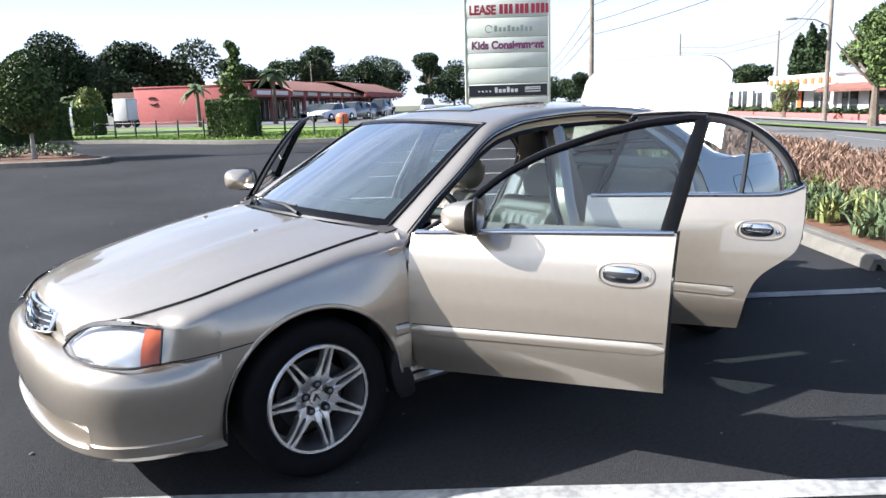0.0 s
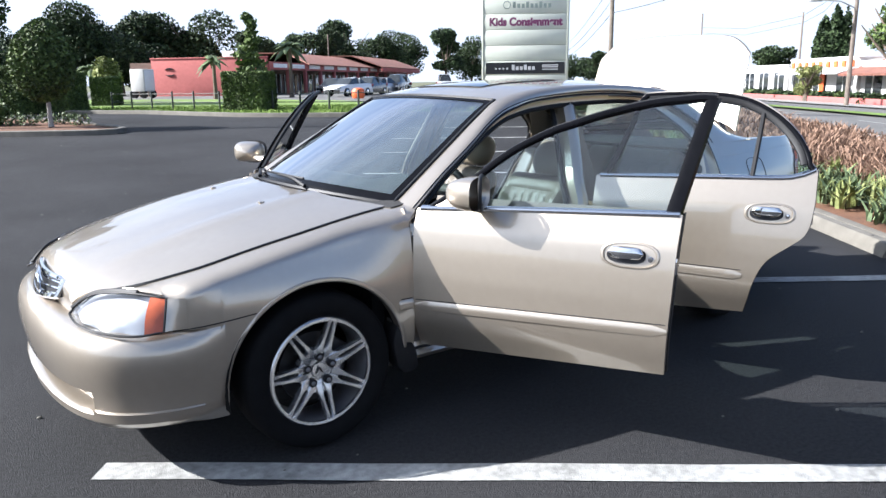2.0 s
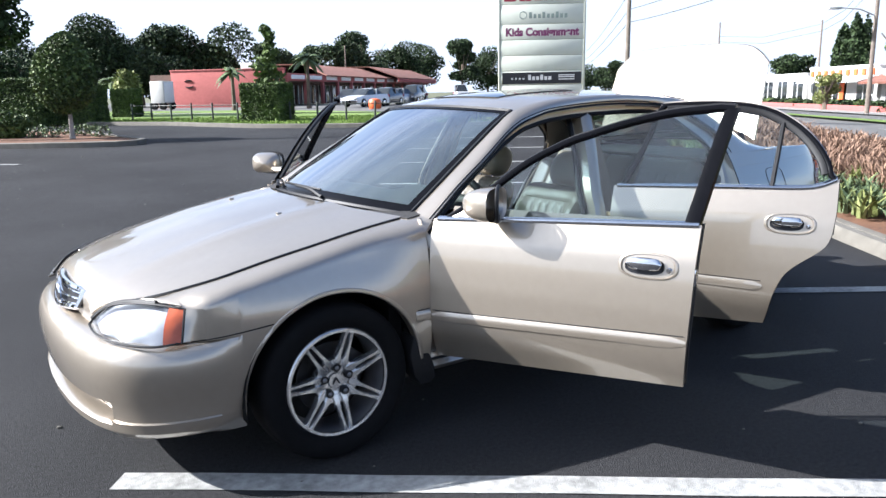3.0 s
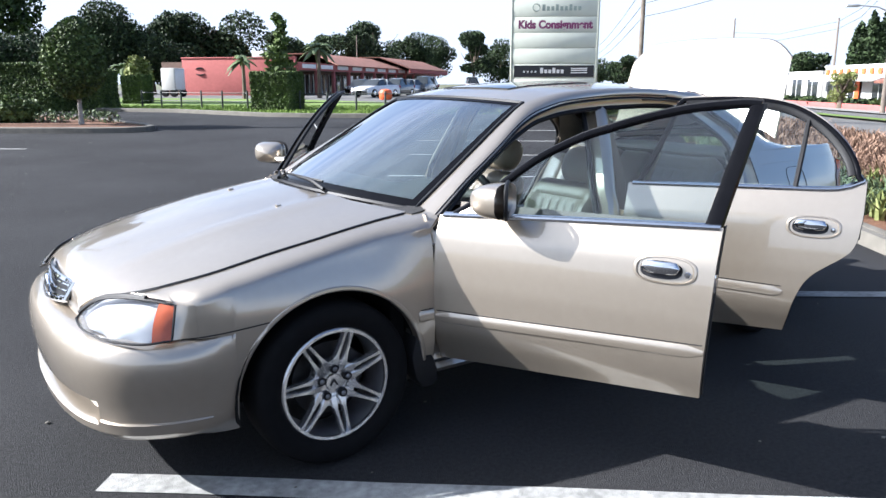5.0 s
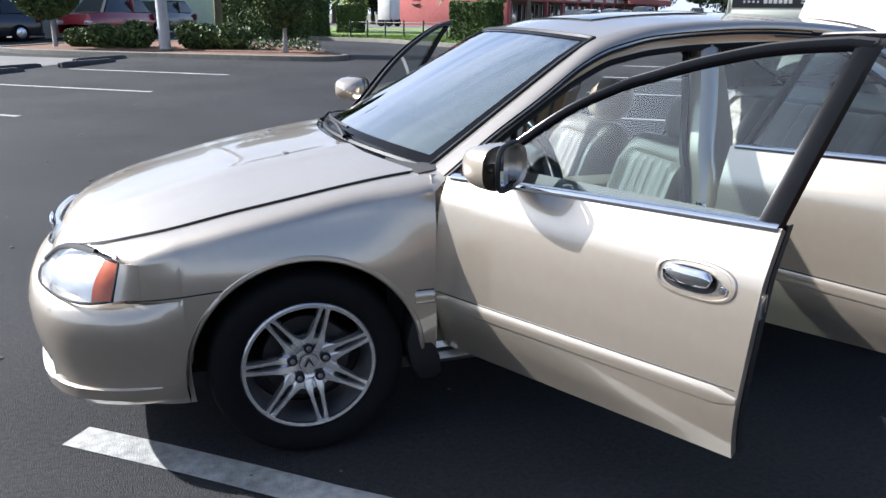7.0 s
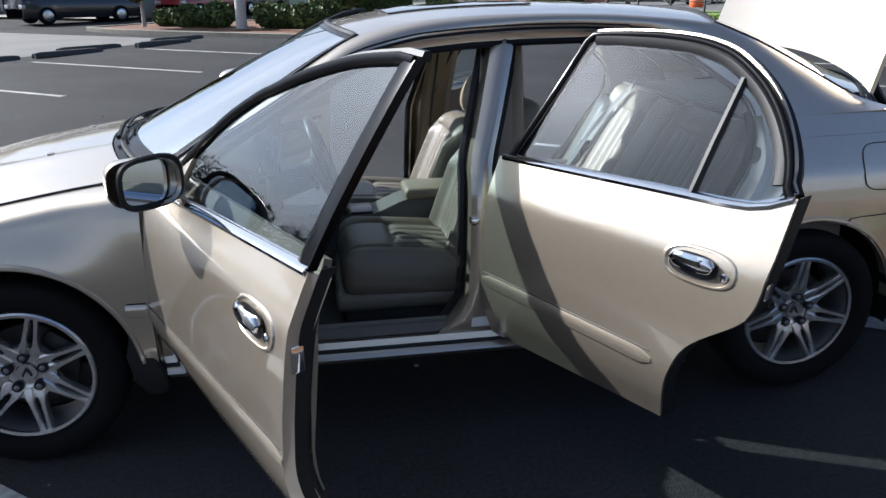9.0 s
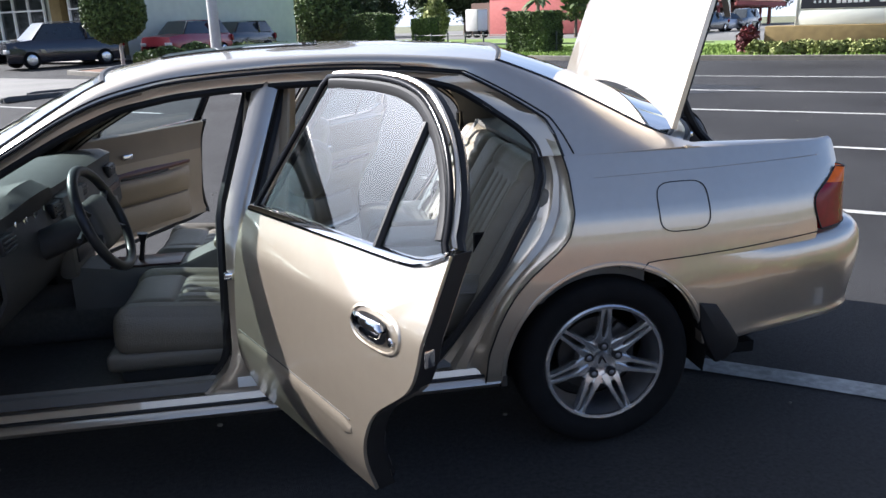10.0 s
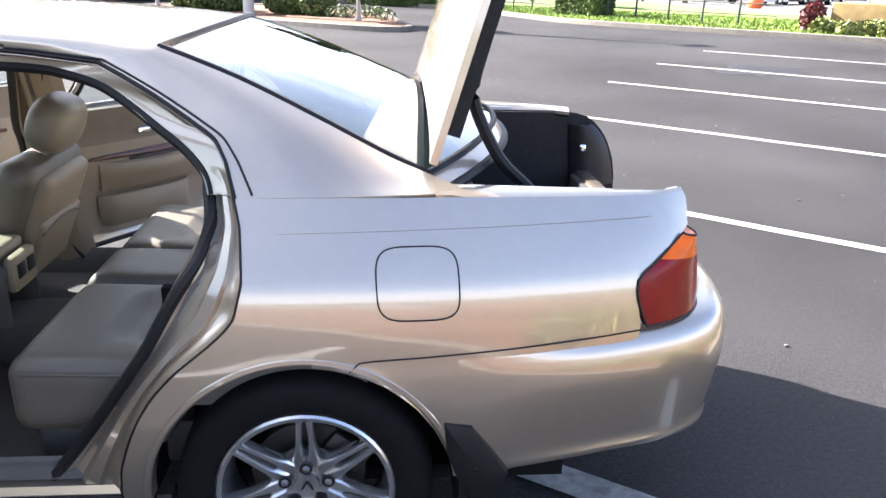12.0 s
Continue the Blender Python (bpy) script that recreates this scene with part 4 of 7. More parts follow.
def door(s, front):
    """A framed door: painted shell, chrome belt strip, black frame, tinted pane, tan inner trim."""
    hinge_x = door_cut if front else 1.515
    o = Vector((hinge_x, s * (side(hinge_x, 0.6) - 0.02), 0))
    if front:
        x0f = lambda z: 0.438
        x1f = curve_of([(0.28, 1.462), (0.5, 1.478), (0.75, 1.49), (1.0, 1.497)], 0.05)
    else:
        x0f = lambda z: 1.512
        x1f = curve_of([(0.30, 2.225), (0.36, 2.237), (0.43, 2.254), (0.50, 2.268), (0.55, 2.284), (0.60, 2.305), (0.64, 2.335), (0.68, 2.385), (0.72, 2.44), (0.75, 2.472), (0.80, 2.49), (0.90, 2.50), (1.05, 2.50)], 0.012, 0.004)
    nz, nx = 40, 30
    rows, inner = [], []
    for k in range(nz + 1):
        row = []
        for i in range(nx + 1):
            zg = lerp(0.34, 0.96, k / nz)
            x = lerp(x0f(zg), x1f(zg), i / nx)
            z = lerp(float(np.interp(x, [0.43, 1.48, 1.52, 2.24], [0.335, 0.388, 0.345, 0.362])), belt(x), k / nz)
            row.append(on_side(s, lerp(x0f(z), x1f(z), i / nx), z, -tuck(z)) - o)
        rows.append(row)
    d = part("front_door" if front else "rear_door", sheet(rows, 0.055, Vector((1.3, 0, 0.6)) - o), PAINT, car, "gold door standing open with a black window frame")
    # inner trim, set inside the shell
    grid = []
    for k in range(15):
        row = []
        for i in range(17):
            z = lerp(0.405, belt(1.4) - 0.004, k / 14)
            xa, xb = x0f(z) + 0.05, x1f(z) - 0.055
            x = lerp(xa, xb, i / 16)
            bulge = 0.085 + 0.02 * math.sin(math.pi * k / 14) + 0.03 * math.exp(-((z - 0.68) / 0.05) ** 2) * math.sin(math.pi * min(1, i / 15))
            if z < 0.50 and 2 < i < 14:
                bulge += 0.02
            p = on_side(s, x, z, -bulge - tuck(z)) - o
            row.append(p)
        grid.append(row)
    part("door_trim", sheet(grid[:11], 0.02, on_side(s, 1.3, 0.6, 1.0) - o), TRIM, d, "tan vinyl inner trim")
    part("upper_trim", sheet(grid[10:], 0.02, on_side(s, 1.3, 0.6, 1.0) - o), UPPER, d, "taupe upper trim")
    wood = [[p + Vector((0, -s * (0.012 + 0.004 * math.sin(math.pi * j / 3)), 0)) for j, p in enumerate((grid[8][i] * (1 - q) + grid[9][i] * q) for q in (0.05 + 0.3 * abs(i / 8 - 1), 0.35, 0.65, 0.95 - 0.3 * abs(i / 8 - 1)))] for i in range(1, 15)]
    part("wood_strip", sheet(wood, 0.01, on_side(s, 1.3, 0.6, 1.0) - o), WOOD, d, "polished dark wood strip")
    def moulded(row, sect):
        """A soft ledge along the trim that dies away at both ends."""
        n_ = len(row) - 1
        return [[p + Vector((0, -s * w * (0.08 + 0.92 * math.sin(math.pi * i / n_) ** 0.5), dz)) for w, dz in sect] for i, p in enumerate(row)]
    part("armrest", sheet(moulded(grid[7][2:15], ((0.0, 0.034), (0.028, 0.034), (0.046, 0.026), (0.054, 0.008), (0.050, -0.014), (0.036, -0.036), (0.016, -0.062), (0.0, -0.09))), 0.01, on_side(s, 1.3, 0.6, 1.0) - o), TRIM, d)
    part("pull_recess", sheet(moulded(grid[7][5:12], ((0.0, 0.050), (0.012, 0.048), (0.014, 0.038), (0.0, 0.034))), 0.006, on_side(s, 1.3, 0.6, 1.0) - o), PLASTIC, d)
    part("door_pocket", sheet(moulded(grid[1][2:15], ((0.0, 0.13), (0.022, 0.126), (0.034, 0.10), (0.040, 0.06), (0.036, 0.015), (0.020, -0.01), (0.0, -0.02))), 0.01, on_side(s, 1.3, 0.6, 1.0) - o), TRIM, d)
    c = grid[11][6]
    part("inner_handle", box(-0.035, 0.035, -0.012, 0.012, -0.014, 0.014, bevel=0.008, m=Matrix.Translation(c + Vector((0, -s * 0.014, 0)))), CHROME, d)
    # shut-face details and rubber seal round the inner edge
    edge = [rows[0][i] for i in range(2, nx - 1, 3)] + [rows[k][nx] for k in range(1, nz + 1, 2)]
    part("edge_seal", tube([p + Vector((-0.012, -s * 0.060, 0.01)) for p in edge], 0.011, 6), BLACK, d)
    band = [[rows[k][nx] + Vector((0.003, -s * w, 0)) for w in ((0.028, 0.04, 0.056) if front else (0.010, 0.03, 0.056))] for k in range(nz + 1)]
    part("edge_rubber", sheet(band, 0.004, Vector((-5, 0, 0.6))), BLACK, d, "black rubber along the shut edge")
    part("latch", box(-0.004, 0.004, -0.014, 0.014, -0.03, 0.03, bevel=0.002, m=Matrix.Translation(rows[28][nx] + Vector((0.0, -s * 0.028, 0)))), CHROME, d)
    # window
    if front:
        top = [(0.69, 1.058), (0.78, 1.130), (0.85, 1.175), (0.96, 1.230), (1.03, 1.254), (1.16, 1.296), (1.33, 1.336), (1.50, 1.354)]
        foot, head = (1.445, 0.97), (1.528, 1.318)
        low_x0 = 0.575
    else:
        top = [(1.70, 1.342), (1.78, 1.347), (1.92, 1.350), (2.04, 1.345), (2.13, 1.332), (2.21, 1.308), (2.30, 1.258), (2.37, 1.20), (2.42, 1.14), (2.452, 1.085), (2.465, 1.04)]
        low_x0 = 1.60
    T = spline([(x, 0, z) for x, z in top], 34)
    P = lambda x, z, out=-0.012: on_side(s, x, z, out) - o
    pane, n = [], 40
    xa, xb = (0.60, 1.50) if front else (1.60, 2.56)
    for k in range(n):
        if front:
            x = lerp(0.69, 1.50, k / (n - 1))
            zt = float(np.interp(x, [p.x for p in T], [p.z for p in T]))
            zb = belt(x) - 0.01
            xt = x
            xbm = lerp(0.645, 1.435, k / (n - 1))
        else:
            f = k / (n - 1)
            q = T[min(33, int(round(f * 33)))]
            xt, zt = q.x, q.z
            xbm = lerp(1.60, 2.455, f)
            zb = belt(xbm) - 0.01
        pane.append([P(lerp(xbm, xt, j / 6), lerp(zb, zt, j / 6)) for j in range(7)])
    part("window_pane", sheet(pane), GLASS, d)
    if front:
        # broad black rear bar of the frame
        wide = []
        for j in range(8):
            f = j / 7
            zb, zt = belt(1.45), 1.368
            z = lerp(zb, zt, f)
            wide.append([P(lerp(1.436, 1.517, f), z, -0.003), P(lerp(1.456, 1.530, f), z, 0.001), P(lerp(1.488, 1.56, f), z, -0.001), P(lerp(1.494, 1.568, f), z, -0.02)])
        part("frame_post", sheet(wide, 0.03, P(1.4, 1.0, -1.0)), GLOSS, d, "black window post")
        topbar = [P(0.50, belt(0.50), -0.008), P(0.60, 0.998, -0.007)] + [P(p.x, p.z + 0.012, -0.006) for p in T] + [P(1.552, 1.362, -0.008)]
        part("window_frame", tube(topbar, 0.015, 12, flat=0.5, up=(0, 1, 0)), GLOSS, d)
        part("frame_lip", tube([p + Vector((0, -s * 0.03, 0.010)) for p in topbar], 0.012, 6), BLACK, d)
        flag = [[P(lerp(0.50, 0.655, q), lerp(belt(0.5), belt(0.655), q), 0.0), P(lerp(0.51, 0.695, q), lerp(belt(0.5) + 0.01, 1.055, q), -0.004)] for q in (0, 0.25, 0.5, 0.75, 1)]
        part("mirror_sail", sheet(flag, 0.02, P(1.4, 1.0, -1.0)), PAINT, d)
    else:
        ring = [P(1.555, belt(1.56), -0.006), P(1.60, 1.08, -0.006), P(1.65, 1.22, -0.006), P(1.682, 1.335, -0.006)] + [P(p.x, p.z + 0.013, -0.006) for p in T] + [P(2.482, belt(2.48), -0.006)]
        part("window_frame", tube(ring, 0.012, 12, flat=0.6, up=(0, 1, 0)), GLOSS, d)
        inner = [p + (P(1.95, 1.08, -0.006) - p).normalized() * 0.024 + Vector((0, -s * 0.004, 0)) for p in ring[4:-1]]
        part("pane_seal", tube(inner, 0.017, 8, flat=0.45, up=(0, 1, 0)), BLACK, d)
        part("frame_lip", tube([p + Vector((0, -s * 0.022, 0.012)) for p in ring], 0.007, 6), PAINT, d)
        part("frame_seal", tube([p + Vector((0, -s * 0.040, 0.0)) for p in ring], 0.012, 6), BLACK, d)
        part("window_divider", tube([P(2.230, belt(2.230), -0.008), P(2.240, 1.12, -0.008), P(2.25, 1.275, -0.008)], 0.011, 6), BLACK, d)
    xa, xb = (0.455, 1.488) if front else (1.53, 2.492)
    strip = [[P(x, belt(x) - 0.008, 0.004), P(x, belt(x), 0.009), P(x, belt(x) + 0.008, 0.003), P(x, belt(x) + 0.010, -0.014)] for x in (lerp(xa, xb, k / 20) for k in range(21))]
    part("belt_strip", sheet(strip, 0.003, P(1.4, 0.9, -1.0)), CHROME, d, "chrome strip under the window")
    moulding(d, s, o, 0.445 if front else 1.522, 1.478 if front else 2.225, z0=0.528 if front else 0.566, z1=0.563 if front else 0.548)
    pull_handle(d, s, o, 1.430 if front else 2.418, 0.825 if front else 0.841)
    if front:
        # mirror
        c = P(0.715 if s < 0 else 0.730, 1.020, 0.132)
        turn = Matrix.Translation(c) @ pose(0, 0, 0, 0, 0, -s * 22) @ Matrix.Translation(-c)
        rows = []
        for i in range(13):
            f = i / 12
            r = math.sin(math.acos(1 - f)) if f < 1 else 1.0
            r = (1 - (1 - f) ** 2.6) ** 0.5
            rows.append([c + Vector((lerp(-0.085, 0.05, f), math.copysign(abs(math.cos(a)) ** 0.62, math.cos(a)) * 0.094 * r, math.copysign(abs(math.sin(a)) ** 0.62, math.sin(a)) * 0.064 * r)) for a in (2 * math.pi * q / 28 for q in range(28))])
        rows.append([p + Vector((-0.012, 0, 0)) for p in [c.lerp(q, 0.93) + Vector((0.003, 0, 0)) for q in rows[-1]]])
        bm = bmesh.new()
        add_grid(bm, rows, close_v=True)
        mir = part("mirror", bm, PAINT, d, "gold wing mirror")
        g = [[c.lerp(q, f) for q in rows[12]] for f in (0.90, 0.5, 0.01)]
        for r in g:
            for p in r:
                p.x = c.x + 0.046
        g = [[turn @ p for p in r] for r in g]
        rows = [[turn @ p for p in r] for r in rows]
        bm = bmesh.new()
        add_grid(bm, g, close_v=True)
        part("mirror_glass", bm, MIRROR, mir)
        part("mirror_rim", tube([p + Vector((0.001, 0, 0)) for p in rows[12]], 0.008, 6, closed=True, up=(1, 0, 0)), BLACK, mir)
        part("mirror_foot", tube([P(0.62, 0.985, -0.01), P(0.63, 0.985, 0.02), P(0.66, 0.99, 0.055), P(0.68, 0.993, 0.085)], [0.035, 0.032, 0.026, 0.006], 10, flat=0.7), PAINT, mir)
    d.matrix_basis = Matrix.Translation(o) @ pose(0, 0, 0, 0, 0, s * (OPEN_FRONT - 9 * (s > 0) if front else OPEN_REAR - 12 * (s > 0)))
    return d


OPEN_FRONT, OPEN_REAR = 64.5, 63.0
for s in (-1, 1):
    for front in (True, False):
        door(s, front)
    moulding(car, s, Vector((0, 0, 0)), 0.345, 0.418, "wing_moulding")

# cowl, wipers and front scuttle
rows = []
for k in range(25):
    y = lerp(-0.655, 0.655, k / 24)
    q = 1 - (y / 0.70) ** 2
    rows.append([(0.40 - 0.195 * q, y, 0.915 + 0.05 * q), (0.45 - 0.215 * q, y, 0.915 + 0.05 * q), (0.475 - 0.225 * q, y, 0.930 + 0.055 * q)])
part("cowl", sheet(rows, 0.02, (0.5, 0, 0)), GLOSS, car, "black plastic cowl under the windscreen")
cowl_at = lambda y: Vector((0.475 - 0.225 * (1 - (y / 0.7) ** 2), y, 0.930 + 0.055 * (1 - (y / 0.7) ** 2)))
for y0, y1, y2 in ((-0.26, 0.22, -0.20), (0.24, 0.62, 0.28)):
    lift = Vector((-0.004, 0, 0.016))
    wp = part("wiper", tube(spline([cowl_at(y0) + Vector((-0.03, 0, 0.0)), cowl_at(lerp(y0, y1, 0.25)) + Vector((-0.012, 0, 0.022)), cowl_at(lerp(y0, y1, 0.55)) + lift * 1.5], 10), [0.010 - 0.0005 * k for k in range(10)], 6), BLACK, car)
    part("blade", tube([cowl_at(lerp(y1, y2, k / 12)) + lift + Vector((0.012, 0, 0.008)) for k in range(13)], 0.006, 5), BLACK, wp)
for y in (-0.30, 0.30):
    part("washer_jet", box(-0.012, 0.012, -0.010, 0.010, 0, 0.010, bevel=0.004, m=Matrix.Translation((0.02, y, hood_z(0.02, y) + 0.002))), PAINT, car)

# ---- boot ----
LID_D, LID_N = Vector((0.29, 0, 0.957)), Vector((-0.957, 0, 0.29))
rows = []
for j in range(27):
    f = j / 26 * 2 - 1
    y = 0.645 * f
    p0 = 0.125 * (1 - f * f) ** 0.8
    base = Vector((3.05, y, 1.115))
    crown = 0.03 * (1 - f * f)
    row = []
    for k in range(13):
        p = lerp(p0, 0.575 + 0.03 * (1 - f * f) - 0.10 * max(0, (abs(f) - 0.66) / 0.34) ** 2.2, k / 12)
        yy = y * lerp(1.0, 0.955, k / 12)
        row.append(Vector((base.x, yy, base.z)) + LID_D * p + LID_N * crown)
    top = row[-1]
    for a, b in ((0.018, -0.006), (0.028, -0.020), (0.028, -0.040), (0.015, -0.07), (-0.01, -0.105), (-0.04, -0.14)):
        row.append(Vector((base.x, top.y * (1 - 1.1 * max(0, -b - 0.015) * abs(f) ** 3), base.z)) + LID_D * ((top - base).dot(LID_D) + 0.005 + a) + LID_N * (crown + b))
    rows.append(row)
lid = part("boot_lid", sheet(rows, 0.020, (3.6, 0, 0.9)), PAINT, car, "open gold boot lid standing up")
lining = [[p - LID_N * 0.034 - Vector((0, p.y * 0.04, 0)) for p in r[1:12]] for r in rows[1:-1]]
part("lid_lining", sheet(lining, 0.035, (3.9, 0, 1.2)), TRUNK_FELT, lid, "dark inner lining of the lid")
for s in (-1, 1):
    arm = spline([(3.40, s * 0.44, 0.93), (3.34, s * 0.44, 1.0), (3.265, s * 0.44, 1.07), (3.21, s * 0.44, 1.16), (3.175, s * 0.44, 1.26), (3.20, s * 0.44, 1.38)], 16)
    part("boot_hinge", tube(arm, 0.017, 8), BLACK, car, "black gooseneck hinge")
    # gutter along the boot opening and the felt wall under it
    rows = []
    for k in range(20):
        x = lerp(3.06, 3.70, k / 19)
        y = side(x, 1.06)
        yi = min(0.645, y - 0.02)
        dz = -0.012 * min(1, max(0, (x - 3.15) / 0.5))
        rows.append([(x, s * y, dz + 1.060 + (0.006 if x < 3.12 else 0)), (x, s * (y - 0.012), dz + 1.066), (x, s * yi, dz + 1.064), (x, s * (yi - 0.012), 1.045), (x, s * (yi - 0.03), 1.030)])
    part("boot_gutter", sheet(rows, 0.006, (3.4, 0, 0.5)), PAINT, car)
    part("boot_seal", tube([Vector(r[-1]) for r in rows], 0.012, 6), BLACK, car)
    rows = [[(lerp(3.0, 3.655 if s < 0 else float(np.interp(z, [0.5, 0.74, 0.84, 0.91, 0.96, 1.0, 1.02, 1.035], [3.92, 3.925, 3.905, 3.88, 3.85, 3.81, 3.78, 3.73])), k / 12), s * 0.60, z) for z in (1.035, 1.02, 1.0, 0.97, 0.94, 0.90, 0.84, 0.78, 0.65, 0.53)] for k in range(13)]
    part("boot_side_lining", sheet(rows, 0.01, (3.4, s * 2, 0.7)), TRUNK_FELT, car)
    if s > 0:
        rows = [[(lerp(3.70 + 0.10 * (1.0 - z), float(np.interp(z, [0.74, 0.84, 0.91, 0.96, 0.99], [3.915, 3.895, 3.87, 3.84, 3.80])), q / 6), 0.592 - 0.035 * math.sin(math.pi * q / 6) ** 0.6, z) for q in range(7)] for z in (0.99, 0.97, 0.94, 0.90, 0.84, 0.78, 0.74)]
        part("corner_trim", sheet(rows, 0.01, (3.7, 2, 0.8)), PLASTIC, car, "black plastic corner trim in the boot")
    part("lid_stop", box(3.742, 3.772, min(s * 0.535, s * 0.56), max(s * 0.535, s * 0.56), 0.885, 0.918, bevel=0.010), CHROME, car)
part("boot_floor", box(2.75, 3.80, -0.62, 0.62, 0.50, 0.53), TRUNK_FELT, car)
part("boot_front_lining", box(2.72, 2.76, -0.62, 0.62, 0.50, 1.02), TRUNK_FELT, car)
part("rear_panel", box(3.74, 3.80, -0.60, 0.60, 0.45, 0.80, bevel=0.01), PAINT, car)
part("rear_panel_lining", box(3.715, 3.745, -0.56, 0.56, 0.50, 0.79, bevel=0.008), TRUNK_FELT, car)
rows = []
for k in range(21):
    f = k / 20 * 2 - 1
    q = 1 - f * f
    y = 0.64 * f
    rows.append([(3.04 + 0.245 * q, y, 1.075 + 0.055 * q), (3.075 + 0.235 * q, y, 1.066 + 0.04 * q), (3.10 + 0.225 * q, y, 1.05 + 0.035 * q)])
part("boot_front_gutter", sheet(rows, 0.006, (3.0, 0, 0.5)), PAINT, car)
part("boot_front_seal", tube([Vector(r[-1]) for r in rows], 0.013, 6), BLACK, car)

# ---- cabin ----
part("cabin_floor", box(0.30, 2.40, -0.80, 0.80, 0.245, 0.285), CARPET, car, "grey carpeted floor")
part("floor_tunnel", box(0.35, 2.35, -0.13, 0.13, 0.28, 0.44, bevel=0.05, seg=3), CARPET, car)
for s in (-1, 1):
    rows = [[on_side(s, 0.424, z, -0.012), on_side(s, 0.432, z, -0.04), on_side(s, 0.47, z, -0.05), on_side(s, 0.52, z, -0.055), on_side(s, 0.53, z, -0.10)] for z in (0.33, 0.45, 0.6, 0.75, 0.88, 0.925)]
    part("hinge_pillar", sheet(rows, 0.006, (0.9, 0, 0.6)), PAINT, car)
    for z in (0.46, 0.74):
        part("door_hinge", box(0.435, 0.475, min(s * 0.82, s * 0.862), max(s * 0.82, s * 0.862), z, z + 0.07, bevel=0.008), PAINT, car)
    part("scuff_plate", box(0.50, 2.25, min(s * 0.775, s * 0.80), max(s * 0.775, s * 0.80), 0.28, 0.345, bevel=0.01), TRIM, car)
    part("kick_panel", box(0.36, 0.62, min(s * 0.755, s * 0.80), max(s * 0.755, s * 0.80), 0.28, 0.90, bevel=0.01), TRIM_D, car)
    # cloth-faced rear pillar and parcel wing
    rows = [[(lerp((jamb_rear(z) if z < 1.06 else open_rear(z) - 0.07) + 0.01, float(np.interp(z, [0.5, 1.0, 1.1, 1.2, 1.28], [2.9, 2.9, 2.82, 2.64, 2.46])), q), s * (side(2.6, z) - 0.085), z) for q in (0, 0.3, 0.6, 1)] for z in (0.55, 0.7, 0.85, 1.0, 1.1, 1.2, 1.27)]
    part("rear_pillar_trim", sheet(rows, 0.006, (2.6, s * 3, 1)), TRIM_D, car)
    P = [[(lerp(1.52, 1.60, (z - 0.4) / 0.9) + dx * (1 + max(0.0, 0.55 - z) * 2.5), s * (side(1.5, z) - dy), z) for dx, dy in ((-0.04, 0.120), (-0.02, 0.140), (0.04, 0.146), (0.085, 0.140), (0.115, 0.105))] for z in (0.34, 0.4, 0.48, 0.56, 0.7, 1.0, 1.2, 1.34)]
    part("pillar_trim", sheet(P, 0.01, (1.5, s * 2, 1)), TRIM, car)
    belt_pts = [(1.60, s * (side(1.5, 1.22) - 0.15), 1.24), (1.585, s * (side(1.5, 1.0) - 0.15), 1.0), (1.56, s * (side(1.5, 0.6) - 0.15), 0.6), (1.55, s * (side(1.5, 0.4) - 0.15), 0.42)]
    part("seat_belt", tube(belt_pts, 0.024, 8, flat=0.15, up=(1, 0, 0)), TRIM_D, car)
part("headliner", sheet([[(p[0], p[1] * 0.99, p[2] - 0.035) for p in r] for r in roof_rows]), TRIM, car)
part("firewall", box(0.28, 0.34, -0.78, 0.78, 0.25, 0.90), UNDER, car)
part("engine_bay_floor", box(-0.78, 0.30, -0.52, 0.52, 0.22, 0.26), UNDER, car)
part("engine_block", box(-0.72, 0.26, -0.50, 0.50, 0.26, 0.62), UNDER, car)
part("underbody", box(0.30, 3.45, -0.66, 0.66, 0.21, 0.255), UNDER, car)
part("parcel_shelf", box(2.60, 3.18, -0.62, 0.62, 1.005, 1.03, bevel=0.008), TRIM_D, car)

# dashboard
rows = []
for k in range(31):
    y = lerp(-0.755, 0.755, k / 30)
    q = 1 - (y / 0.755) ** 2
    hood = 0.045 * math.exp(-((y + 0.36) / 0.17) ** 4)
    rows.append([(0.40 - 0.14 * q, y, 0.925 + 0.02 * q), (0.60, y, 0.955 + 0.012 * q), (0.73 + hood * 0.6, y, 0.955 + hood), (0.775 + hood * 0.8, y, 0.935 + hood * 0.7), (0.765, y, 0.89 - 0.2 * hood), (0.80, y, 0.80), (0.80, y, 0.70), (0.74, y, 0.60), (0.66, y, 0.52)])
dash = part("dashboard", sheet(rows, 0.015, (0.5, 0, 0.6)), DASH, car, "dark padded dashboard")
part("instrument_panel", box(0.752, 0.764, -0.53, -0.20, 0.845, 0.925, bevel=0.004), PLASTIC, dash)
for y in (-0.47, -0.37, -0.27):
    bm = bmesh.new()
    add_lathe(bm, [(0.036, 0.0), (0.040, 0.004), (0.043, 0.0)], 24, pose(0.767, y, 0.885, 0, 0, 90) @ pose(0, 0, 0, 0, 0, 180))
    part("gauge_ring", bm, CHROME, dash)
part("radio_housing", box(0.745, 0.815, -0.13, 0.13, 0.56, 0.90, bevel=0.02), TRIM_D, dash)
part("radio", box(0.80, 0.822, -0.10, 0.10, 0.71, 0.80, bevel=0.006), PLASTIC, dash)
part("climate_panel", box(0.80, 0.822, -0.10, 0.10, 0.62, 0.68, bevel=0.006), PLASTIC, dash)
